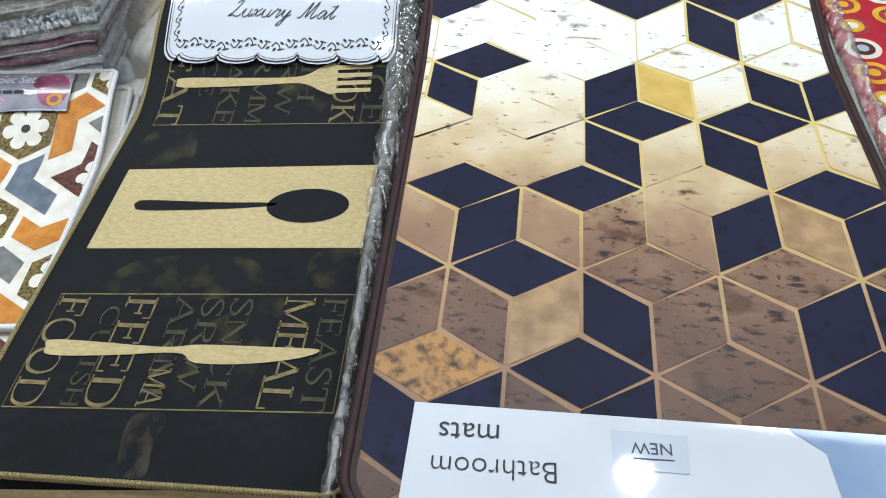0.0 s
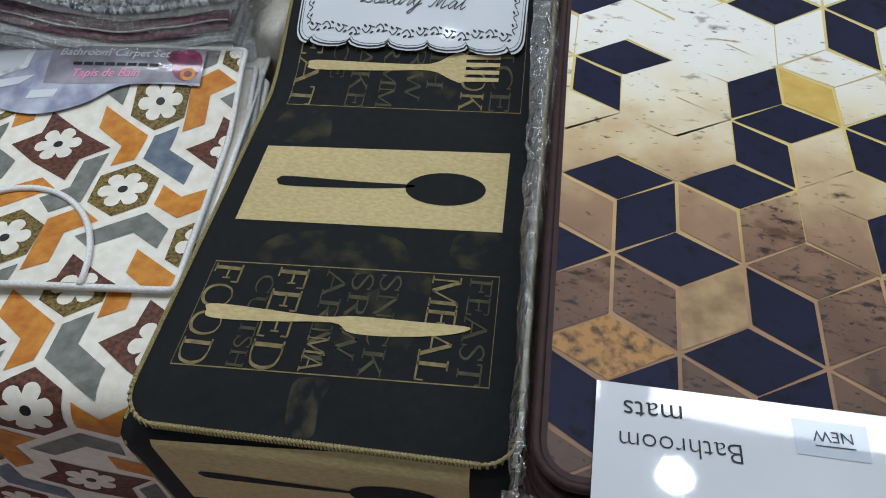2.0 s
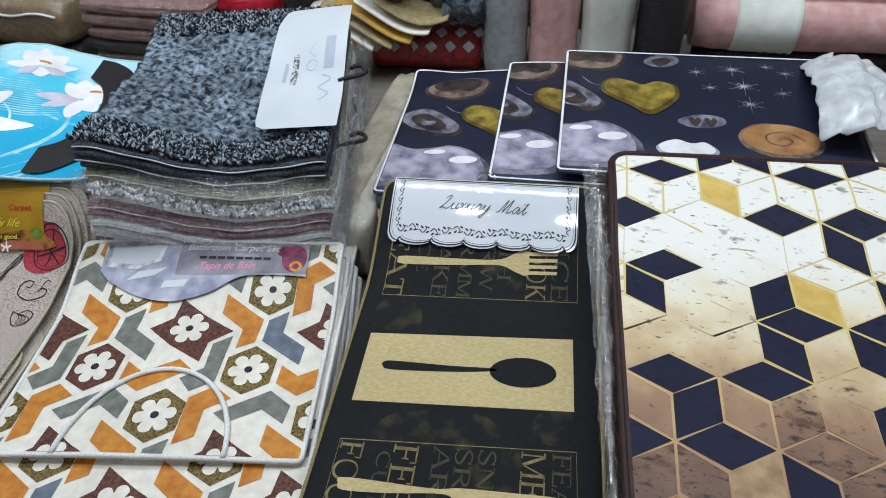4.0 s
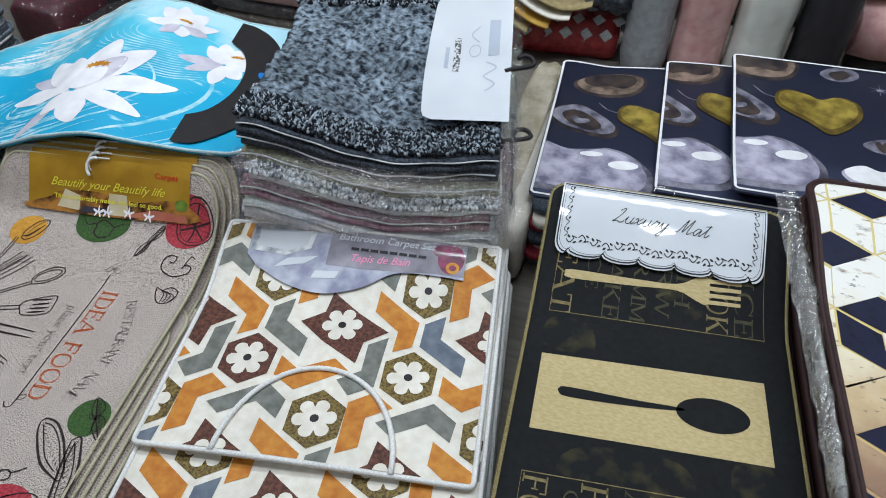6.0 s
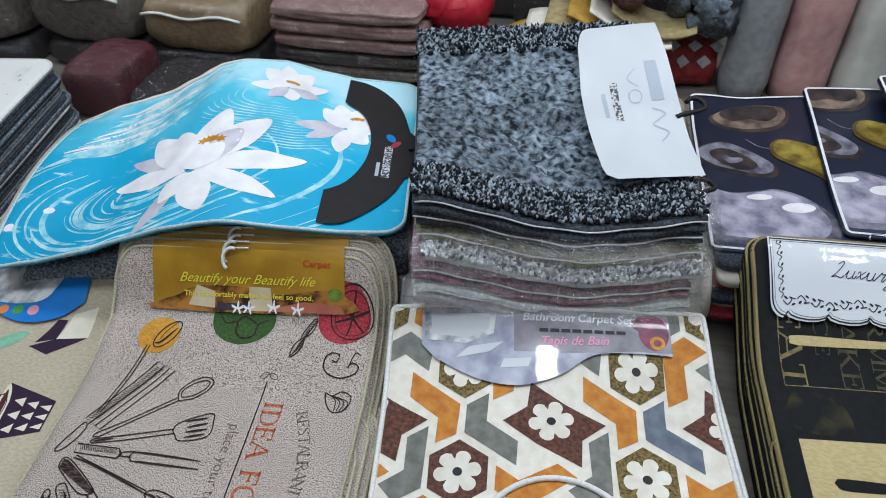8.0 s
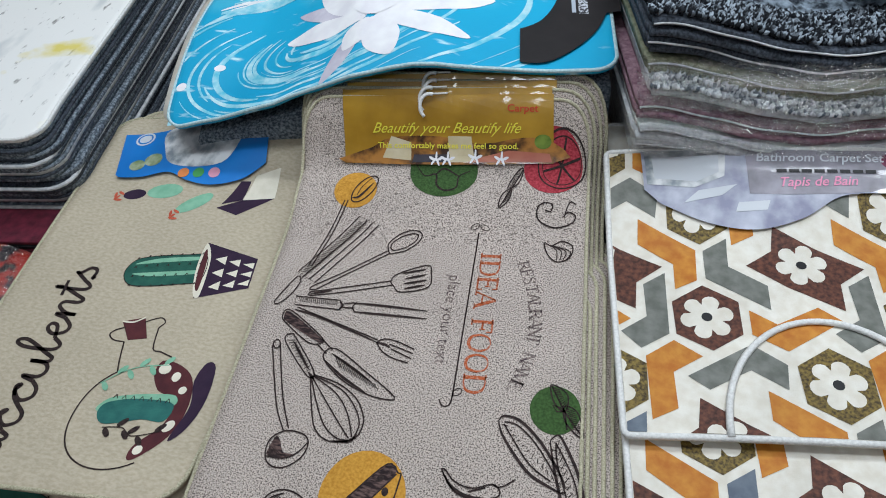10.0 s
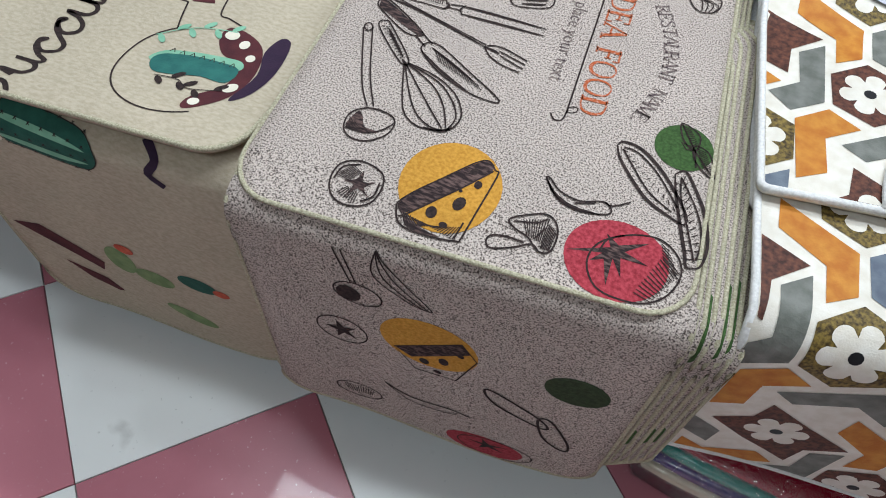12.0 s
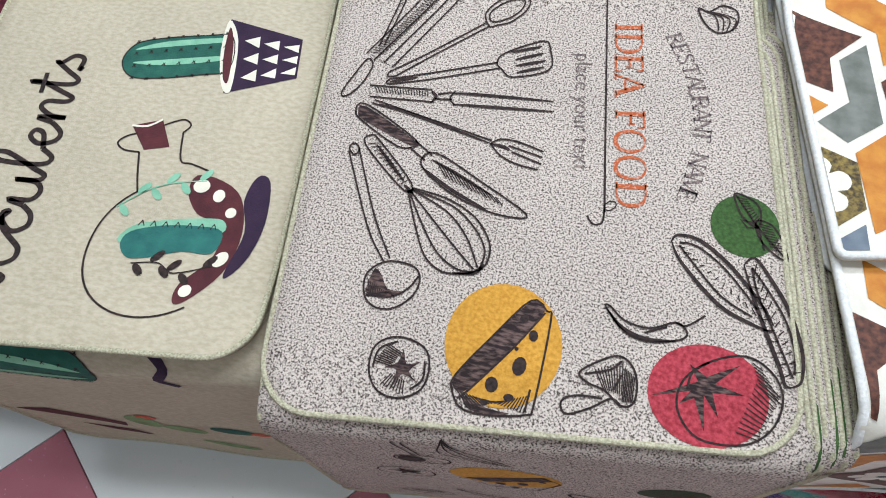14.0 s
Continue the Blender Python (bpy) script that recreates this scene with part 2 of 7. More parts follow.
STONEO = mat("brown_pebble_print", "#8a5c34", "#b88a5c", 22, 0.35, 0.1, coat=0.3)
STONEW = mat("warm_brown_pebble_print", "#4c3f38", "#8a7668", 40, 0.35, 0.1, coat=0.3)
STONEO2 = mat("dark_ochre_pebble_print", "#3c3010", "#6c5a22", 34, 0.35, 0.1, coat=0.3)
STONED = mat("dark_hollow_print", "#1e1c24", "#4a3e38", 30, 0.35, 0.1)
TILEW = ramp_mat("white_terrazzo", [(0.2, "#dfe3e1"), (0.8, "#eaedeb")], 0, -0.4, 0.4, 0.3, 12, [(120, 0.68, "#b4b8b6", (1, 1, 1)), (9, 0.66, "#c9cbc8", (1, 1, 1))], coat=0.2, wob=0.6)
TILEP = ramp_mat("pink_terrazzo", [(0.2, "#a86270"), (0.8, "#bd7985")], 0, -0.4, 0.4, 0.3, 12, [(150, 0.66, "#e2c6c8", (1, 1, 1))], coat=0.2, wob=0.6)
GROUT = mat("grey_grout", "#8a8884", "#a09e98", 80, 0.9, 0.3)
WALLM = mat("painted_wall", "#c9c8c2", "#d2d1cc", 20, 0.8, 0.1)
CEILM = mat("ceiling_paint", "#dcdcd8", "#e4e4e0", 20, 0.9, 0.1)
DARKW = mat("dark_shelf_board", "#2a2422", "#3a3230", 30, 0.7, 0.2, stretch=(0.2, 2, 1))
PLY = mat("stall_plywood", "#67625c", "#7a746c", 30, 0.7, 0.2, stretch=(0.2, 3, 1))
REDP = mat("red_print", "#a8182c", "#c02438", 40, 0.5, 0.1)
YELP = mat("yellow_ring_print", "#d8a020", "#e6b83a", 40, 0.5, 0.1)

# ---------------------------------------------------------------- building helpers


def ss(a, b, x):
    t = min(1.0, max(0.0, (x - a) / (b - a)))
    return t * t * (3 - 2 * t)


def profile(stops, x):
    """A smooth height between (place, height) stops."""
    for (a, p), (b, q) in zip(stops, stops[1:]):
        if x <= b:
            return p + (q - p) * (0.6 * (x - a) / (b - a) + 0.4 * ss(a, b, x)) if x > a else p
    return stops[-1][1]


class Sheet:
    """A cloth laid on the stall: u runs along its width, v from its front end to its back end."""

    def __init__(self, x, y, turn, w, l, z, hang=None, corner=0.03):
        self.x, self.y, self.c, self.s = x, y, math.cos(radians(turn)), math.sin(radians(turn))
        self.w, self.l, self.z, self.hang, self.corner = w, l, z, hang, corner

    def flat(self, u, v):
        if self.hang is None:
            return v, self.z(u, v)
        yb, drop, r = self.hang
        top, s0 = self.z(u, 9), drop + r * math.pi / 2
        if v >= s0:
            return yb + r + v - s0, self.z(u, v - s0)
        if v > drop:
            a = (v - drop) / r
            return yb + r * (1 - math.cos(a)), top - r + r * math.sin(a)
        return yb + 0.004 * math.sin(u * 16) * (drop - v) / drop, top - r - (drop - v)

    def p(self, u, v):
        y, z = self.flat(u, v)
        return Vector((self.x + self.c * u - self.s * y, self.y + self.s * u + self.c * y, z))

    def n(self, u, v):
        e = 0.004
        return (self.p(u + e, v) - self.p(u - e, v)).cross(self.p(u, v + e) - self.p(u, v - e)).normalized()

    def at(self, u, v, h=0.0):
        return self.p(u, v) + self.n(u, v) * h

    def moved(self, dx, dy, dz, turn=0.0):
        o = Sheet(self.x + dx, self.y + dy, 0, self.w, self.l, lambda u, v: self.z(u, v) + dz, self.hang, self.corner)
        a = math.atan2(self.s, self.c) + radians(turn)
        o.c, o.s = math.cos(a), math.sin(a)
        return o


def thing(name, at, label, category, group="", kind=""):
    ob = new(name)
    ob.empty_display_size = 0.05
    ob.location = at
    return tagged(ob, label, category, group, kind)


def part(name, bm, material, parent, label="", smooth=True):
    """One mesh from a bmesh in world metres, hung under its thing."""
    root = parent
    off = Vector((0, 0, 0))
    while root is not None:
        off += root.location
        root = root.parent
    bmesh.ops.translate(bm, verts=bm.verts, vec=-off)
    me = bpy.data.meshes.new(name)
    bm.to_mesh(me)
    bm.free()
    me.materials.append(material)
    if smooth:
        me.polygons.foreach_set("use_smooth", [True] * len(me.polygons))
    ob = new(name, me)
    ob.parent = parent
    if label:
        tagged(ob, label)
    return ob


def outline(sh, inset=0.0, n=6, step=0.03):
    """The rounded rectangle of a sheet, counter-clockwise in (u, v)."""
    r = max(0.004, sh.corner - inset)
    a, b, c, d = inset, sh.w - inset, inset, sh.l - inset
    pts = []
    for cx, cy, a0 in ((b - r, c + r, -90), (b - r, d - r, 0), (a + r, d - r, 90), (a + r, c + r, 180)):
        for i in range(n + 1):
            t = radians(a0 + 90 * i / n)
            pts.append((cx + r * math.cos(t), cy + r * math.sin(t)))
    out = []
    for i, p in enumerate(pts):
        q = pts[(i + 1) % len(pts)]
        k = max(1, int(math.hypot(q[0] - p[0], q[1] - p[1]) / step))
        out += [(p[0] + (q[0] - p[0]) * j / k, p[1] + (q[1] - p[1]) * j / k) for j in range(k)]
    return out


def slab(sh, thick=0.005, inset=0.0, nu=24, nv=44, top=0.0):
    """The body of a mat with its thickness and rounded corners."""
    bm = bmesh.new()
    r = max(0.004, sh.corner - inset)
    vs = [0, 0.04, 0.12, 0.25, 0.4, 0.55, 0.7, 0.85, 1]
    rows = [inset + r * t for t in vs] + [inset + r + (sh.l - 2 * inset - 2 * r) * j / nv for j in range(1, nv)] + [sh.l - inset - r * t for t in reversed(vs)]
    tops, bots = [], []
    for v in rows:
        d = max(0.0, r - (v - inset), r - (sh.l - inset - v))
        cut = r - math.sqrt(max(0.0, r * r - d * d))
        a, b = inset + cut, sh.w - inset - cut
        us = [a + (b - a) * i / nu for i in range(nu + 1)]
        tops.append([bm.verts.new(sh.at(u, v, top)) for u in us])
        bots.append([bm.verts.new(sh.at(u, v, top - thick)) for u in us])
    m, k = len(rows), nu
    for j in range(m - 1):
        for i in range(k):
            bm.faces.new((tops[j][i], tops[j][i + 1], tops[j + 1][i + 1], tops[j + 1][i]))
            bm.faces.new((bots[j][i], bots[j + 1][i], bots[j + 1][i + 1], bots[j][i + 1]))
        bm.faces.new((tops[j][0], tops[j + 1][0], bots[j + 1][0], bots[j][0]))
        bm.faces.new((tops[j][k], bots[j][k], bots[j + 1][k], tops[j + 1][k]))
    for i in range(k):
        bm.faces.new((tops[0][i], bots[0][i], bots[0][i + 1], tops[0][i + 1]))
        bm.faces.new((tops[-1][i], tops[-1][i + 1], bots[-1][i + 1], bots[-1][i]))
    return bm


def tube(pts, r, closed=False, seg=6, bm=None, taper=None):
    """A round cord along points."""
    bm = bm or bmesh.new()
    n = len(pts)
    rings = []
    for i, p in enumerate(pts):
        a = pts[i - 1] if (i or closed) else pts[0]
        b = pts[(i + 1) % n] if (i < n - 1 or closed) else pts[-1]
        t = (b - a).normalized()
        s = t.cross(Vector((0, 0, 1)))
        s = s.normalized() if s.length > 1e-4 else Vector((1, 0, 0))
        w = s.cross(t)
        rr = r if taper is None else r * taper(i / max(1, n - 1))
        rings.append([bm.verts.new(p + (s * math.cos(k * math.tau / seg) + w * math.sin(k * math.tau / seg)) * rr) for k in range(seg)])
    for i in range(n if closed else n - 1):
        a, b = rings[i], rings[(i + 1) % n]
        for k in range(seg):
            bm.faces.new((a[k], b[k], b[(k + 1) % seg], a[(k + 1) % seg]))
    if not closed:
        bm.faces.new(rings[0])
        bm.faces.new(rings[-1][::-1])
    return bm


def spline(pts, k=6, closed=False):
    """A smooth curve through a few points."""
    n, out = len(pts), []
    for i in range(n if closed else n - 1):
        p = [pts[(i + d) % n] if closed else pts[min(n - 1, max(0, i + d))] for d in (-1, 0, 1, 2)]
        for j in range(k):
            t = j / k
            out.append(tuple(0.5 * (2 * b + (c - a) * t + (2 * a - 5 * b + 4 * c - d) * t * t + (3 * b - a - 3 * c + d) * t ** 3) for a, b, c, d in zip(*p)))
    return out if closed else out + [tuple(pts[-1])]


def tris(poly):
    """Triangles of a flat polygon."""
    from mathutils.geometry import tessellate_polygon
    return [[poly[i] for i in t] for t in tessellate_polygon([[Vector((p[0], p[1], 0)) for p in poly]])]


def stroke(pts, w, closed=False, taper=False):
    """A drawn line of width w as quads."""
    n, quads, L, R = len(pts), [], [], []
    for i, p in enumerate(pts):
        a = pts[i - 1] if (i or closed) else pts[0]
        b = pts[(i + 1) % n] if (i < n - 1 or closed) else pts[-1]
        dx, dy = b[0] - a[0], b[1] - a[1]
        d = math.hypot(dx, dy) or 1
        h = w / 2 * (max(0.15, math.sin(math.pi * (0.1 + 0.8 * i / max(1, n - 1)))) if taper else 1)
        L.append((p[0] - dy / d * h, p[1] + dx / d * h))
        R.append((p[0] + dy / d * h, p[1] - dx / d * h))
    for i in range(n if closed else n - 1):
        j = (i + 1) % n
        quads.append([L[i], R[i], R[j], L[j]])
    return quads


def ell(cx, cy, rx, ry=None, rot=0, n=28, a0=0, a1=360):
    ry = ry or rx
    c, s = math.cos(radians(rot)), math.sin(radians(rot))
    m = n if abs(a1 - a0) >= 360 else n + 1
    pts = [(rx * math.cos(radians(a0 + (a1 - a0) * i / n)), ry * math.sin(radians(a0 + (a1 - a0) * i / n))) for i in range(m)]
    return [(cx + c * x - s * y, cy + s * x + c * y) for x, y in pts]


def hatch(a, b, c, d, n, w):
    """n short strokes across the strip between the lines a-b and c-d."""
    out = []
    for i in range(n):
        t = (i + 0.5) / n
        k = t + 0.3 / n
        out += stroke([(a[0] + (b[0] - a[0]) * t, a[1] + (b[1] - a[1]) * t), (c[0] + (d[0] - c[0]) * k, c[1] + (d[1] - c[1]) * k)], w)
    return out


FONTS = {}


def text(s, size, u, v, turn=0, shear=0.0, wide=1.0, bold=0.0, align="LEFT", track=1.0):
    """Lettering in the built-in font, as flat polygons at (u, v)."""
    key = (s, shear, bold, align, track)
    if key not in FONTS:
        cu = bpy.data.curves.new("lettering", "FONT")
        cu.body, cu.size, cu.shear, cu.offset, cu.align_x, cu.resolution_u, cu.space_character = s, 1, shear, bold, align, 3, track
        ob = new("lettering", cu)
        me = bpy.data.meshes.new_from_object(ob.evaluated_get(bpy.context.evaluated_depsgraph_get()))
        FONTS[key] = [[tuple(me.vertices[i].co[:2]) for i in f.vertices] for f in me.polygons]
        bpy.data.objects.remove(ob)
        bpy.data.meshes.remove(me)
        bpy.data.curves.remove(cu)
    c, k = math.cos(radians(turn)), math.sin(radians(turn))
    return [[(u + size * (c * x * wide - k * y), v + size * (k * x * wide + c * y)) for x, y in f] for f in FONTS[key]]


SERIF = {
    "A": (0.78, [("t", [(0.06, 0), (0.38, 0.74)]), ("T", [(0.38, 0.72), (0.68, 0)]), ("t", [(0.17, 0.25), (0.56, 0.25)]), ("s", [(0, 0), (0.2, 0)]), ("s", [(0.56, 0), (0.80, 0)])]),
    "B": (0.66, [("T", [(0.14, 0), (0.14, 0.72)]), ("s", [(0.02, 0.71), (0.34, 0.71)]), ("s", [(0.02, 0.01), (0.36, 0.01)]), ("s", [(0.16, 0.38), (0.36, 0.38)]), ("c", [(0.34, 0.71), (0.50, 0.62), (0.50, 0.46), (0.34, 0.38)]), ("c", [(0.36, 0.38), (0.57, 0.30), (0.57, 0.10), (0.36, 0.01)])]),
    "C": (0.72, [("c", [(0.62, 0.60), (0.48, 0.71), (0.28, 0.70), (0.10, 0.52), (0.10, 0.22), (0.28, 0.03), (0.50, 0.02), (0.64, 0.14)]), ("s", [(0.62, 0.72), (0.62, 0.56)])]),
    "D": (0.76, [("T", [(0.14, 0), (0.14, 0.72)]), ("s", [(0.02, 0.71), (0.36, 0.71)]), ("s", [(0.02, 0.01), (0.36, 0.01)]), ("c", [(0.34, 0.71), (0.56, 0.64), (0.66, 0.46), (0.66, 0.26), (0.56, 0.08), (0.34, 0.01)])]),
    "E": (0.64, [("T", [(0.14, 0), (0.14, 0.72)]), ("t", [(0.02, 0.71), (0.55, 0.71)]), ("t", [(0.02, 0.01), (0.58, 0.01)]), ("t", [(0.16, 0.38), (0.44, 0.38)]), ("s", [(0.55, 0.72), (0.55, 0.56)]), ("s", [(0.58, 0), (0.58, 0.18)]), ("s", [(0.44, 0.48), (0.44, 0.28)])]),
    "F": (0.60, [("T", [(0.14, 0), (0.14, 0.72)]), ("t", [(0.02, 0.71), (0.55, 0.71)]), ("s", [(0.02, 0.01), (0.28, 0.01)]), ("t", [(0.16, 0.38), (0.44, 0.38)]), ("s", [(0.55, 0.72), (0.55, 0.54)]), ("s", [(0.44, 0.48), (0.44, 0.28)])]),
    "H": (0.80, [("T", [(0.14, 0), (0.14, 0.72)]), ("T", [(0.64, 0), (0.64, 0.72)]), ("t", [(0.16, 0.37), (0.62, 0.37)])] + [("s", [(x - 0.12, y), (x + 0.12, y)]) for x in (0.14, 0.64) for y in (0.01, 0.71)]),
    "I": (0.36, [("T", [(0.17, 0), (0.17, 0.72)]), ("s", [(0.04, 0.71), (0.30, 0.71)]), ("s", [(0.04, 0.01), (0.30, 0.01)])]),
    "K": (0.76, [("T", [(0.14, 0), (0.14, 0.72)]), ("t", [(0.18, 0.32), (0.60, 0.71)]), ("T", [(0.30, 0.42), (0.64, 0.01)]), ("s", [(0.02, 0.71), (0.26, 0.71)]), ("s", [(0.02, 0.01), (0.26, 0.01)]), ("s", [(0.48, 0.71), (0.70, 0.71)]), ("s", [(0.54, 0.01), (0.76, 0.01)])]),
    "L": (0.60, [("T", [(0.14, 0), (0.14, 0.72)]), ("s", [(0.02, 0.71), (0.28, 0.71)]), ("t", [(0.02, 0.01), (0.56, 0.01)]), ("s", [(0.56, 0), (0.56, 0.20)])]),
    "M": (0.94, [("t", [(0.12, 0), (0.12, 0.72)]), ("T", [(0.14, 0.72), (0.46, 0.04)]), ("t", [(0.46, 0.04), (0.78, 0.72)]), ("T", [(0.80, 0), (0.80, 0.72)]), ("s", [(0.0, 0.01), (0.24, 0.01)]), ("s", [(0.68, 0.01), (0.92, 0.01)]), ("s", [(0.0, 0.71), (0.16, 0.71)]), ("s", [(0.78, 0.71), (0.92, 0.71)])]),
    "N": (0.80, [("t", [(0.12, 0), (0.12, 0.72)]), ("T", [(0.12, 0.72), (0.64, 0.02)]), ("t", [(0.64, 0.02), (0.64, 0.72)]), ("s", [(0.0, 0.01), (0.24, 0.01)]), ("s", [(0.54, 0.71), (0.76, 0.71)]), ("s", [(0.0, 0.71), (0.14, 0.71)])]),
    "O": (0.78, [("c", [(0.38, 0.73), (0.16, 0.64), (0.07, 0.36), (0.16, 0.08), (0.38, -0.01), (0.60, 0.08), (0.69, 0.36), (0.60, 0.64), (0.38, 0.73)])]),
    "P": (0.62, [("T", [(0.14, 0), (0.14, 0.72)]), ("s", [(0.02, 0.71), (0.34, 0.71)]), ("s", [(0.02, 0.01), (0.28, 0.01)]), ("c", [(0.34, 0.71), (0.54, 0.62), (0.54, 0.42), (0.34, 0.34), (0.16, 0.34)])]),
    "R": (0.72, [("T", [(0.14, 0), (0.14, 0.72)]), ("s", [(0.02, 0.71), (0.34, 0.71)]), ("s", [(0.02, 0.01), (0.28, 0.01)]), ("c", [(0.34, 0.71), (0.52, 0.63), (0.52, 0.45), (0.34, 0.37), (0.16, 0.37)]), ("T", [(0.34, 0.37), (0.62, 0.01)]), ("s", [(0.54, 0.01), (0.72, 0.01)])]),
    "S": (0.58, [("c", [(0.48, 0.60), (0.36, 0.72), (0.16, 0.68), (0.10, 0.54), (0.28, 0.40), (0.48, 0.24), (0.44, 0.06), (0.26, -0.01), (0.08, 0.12)]), ("s", [(0.48, 0.72), (0.48, 0.56)]), ("s", [(0.08, 0), (0.08, 0.18)])]),
    "T": (0.66, [("T", [(0.32, 0), (0.32, 0.72)]), ("t", [(0.04, 0.71), (0.60, 0.71)]), ("s", [(0.20, 0.01), (0.44, 0.01)]), ("s", [(0.04, 0.72), (0.04, 0.56)]), ("s", [(0.60, 0.72), (0.60, 0.56)])]),
    "U": (0.78, [("T", [(0.14, 0.72), (0.14, 0.20)]), ("c", [(0.14, 0.22), (0.22, 0.04), (0.40, -0.01), (0.58, 0.06), (0.64, 0.24)]), ("t", [(0.64, 0.22), (0.64, 0.72)]), ("s", [(0.02, 0.71), (0.26, 0.71)]), ("s", [(0.54, 0.71), (0.74, 0.71)])]),
    "W": (1.0, [("T", [(0.08, 0.72), (0.30, 0.02)]), ("t", [(0.30, 0.02), (0.50, 0.70)]), ("T", [(0.50, 0.70), (0.72, 0.02)]), ("t", [(0.72, 0.02), (0.92, 0.72)]), ("s", [(0.0, 0.71), (0.2, 0.71)]), ("s", [(0.84, 0.71), (1.0, 0.71)])]),
    ".": (0.3, [("T", [(0.12, 0.02), (0.12, 0.12)])]),
    " ": (0.4, []),
}


def serif(word, size, u, v, turn=0, weight=1.0):
    """Roman capitals with thick and thin strokes and small serifs."""
    c, k = math.cos(radians(turn)), math.sin(radians(turn))
    out, x0 = [], 0.0
    for ch in word:
        adv, strokes = SERIF[ch]
        for kind, pts in strokes:
            line = spline(pts, 4) if kind == "c" else pts
            for f in stroke(line, {"T": 0.105, "t": 0.05, "s": 0.042, "c": 0.085}[kind] * weight, taper=kind == "c"):
                out.append([(u + size * (c * (x + x0) - k * y), v + size * (k * (x + x0) + c * y)) for x, y in f])
        x0 += adv
    return out


def clip(poly, axis, lim, keep):
    """A polygon cut at a line: keep=1 leaves what lies above lim on the axis, -1 what lies below."""
    out = []
    for i, p in enumerate(poly):
        q = poly[(i + 1) % len(poly)]
        a, b = (p[axis] - lim) * keep, (q[axis] - lim) * keep
        if a >= 0:
            out.append(p)
        if (a > 0 > b) or (a < 0 < b):
            t = a / (a - b)
            out.append((p[0] + (q[0] - p[0]) * t, p[1] + (q[1] - p[1]) * t))
    return out


def inside(polys, sh, m=0.006, lo=None, hi=None):
    """Polygons cut to the printed field of a sheet."""
    out = []
    for f in polys:
        for ax, lim, k in ((0, m, 1), (0, sh.w - m, -1), (1, m if lo is None else lo, 1), (1, sh.l - m if hi is None else hi, -1)):
            f = clip(f, ax, lim, k) if len(f) > 2 else []
        if len(f) > 2:
            out.append(f)
    return out


SINGLE = {"photo", "bloom_print", "cactus_print", "leaf_spot", "triangle_print", "pale_pebble_print", "pot_print", "badge", "smudge", "pale_rib_print", "droplet_print"}


def star(cx, cy, n, r0, r1, turn=0.0, squash=1.0):
    """A pointed star."""
    return [(cx + (r1 if i % 2 else r0) * math.cos(turn + i * math.pi / n), cy + squash * (r1 if i % 2 else r0) * math.sin(turn + i * math.pi / n)) for i in range(2 * n)]


def rosette(cx, cy, r, n=6, turn=0.2, k=0.22):
    """A flower outline with n round petals."""
    m = n * 8
    return [(cx + r * (1 - k + k * abs(math.cos(n / 2 * (2 * math.pi * i / m))) ** 0.5 * 1.0) * math.cos(turn + 2 * math.pi * i / m), cy + r * (1 - k + k * abs(math.cos(n / 2 * (2 * math.pi * i / m))) ** 0.5) * math.sin(turn + 2 * math.pi * i / m)) for i in range(m)]


def prints(name, sh, polys, material, parent, h=0.0007, label="", step=0.012):
    """Ink on a sheet: polygons laid on its curved surface."""
    if name in SINGLE and len(polys) > 1:
        return [prints(name, sh, [f], material, parent, h, label, step) for f in polys][0]
    parent = next((c for c in parent.children if c.name.split(".")[0] == "paper"), parent) if name != "paper" else parent
    bm = bmesh.new()
    todo = []
    for f in polys:
        todo += tris(f) if len(f) > 3 else [f]
    while todo:
        a, b, c = todo.pop()
        e = [math.hypot(q[0] - p[0], q[1] - p[1]) for p, q in ((a, b), (b, c), (c, a))]
        k = e.index(max(e))
        if e[k] > step:
            p, q, r = ((a, b, c), (b, c, a), (c, a, b))[k]
            m = ((p[0] + q[0]) / 2, (p[1] + q[1]) / 2)
            todo += [(p, m, r), (m, q, r)]
            continue
        if abs((b[0] - a[0]) * (c[1] - a[1]) - (c[0] - a[0]) * (b[1] - a[1])) < 1e-10:
            continue
        if (b[0] - a[0]) * (c[1] - a[1]) < (c[0] - a[0]) * (b[1] - a[1]):
            b, c = c, b
        bm.faces.new([bm.verts.new(sh.at(p[0], p[1], h)) for p in (a, b, c)])
    return part(name, bm, material, parent, label)


def box(x0, y0, z0, x1, y1, z1, bevel=0.0, bm=None):
    out = bmesh.new()
    bmesh.ops.create_cube(out, size=1)
    for v in out.verts:
        v.co = Vector((x0 + (v.co.x + 0.5) * (x1 - x0), y0 + (v.co.y + 0.5) * (y1 - y0), z0 + (v.co.z + 0.5) * (z1 - z0)))
    if bevel:
        bmesh.ops.bevel(out, geom=out.edges[:], offset=bevel, segments=3, affect="EDGES")
    return out


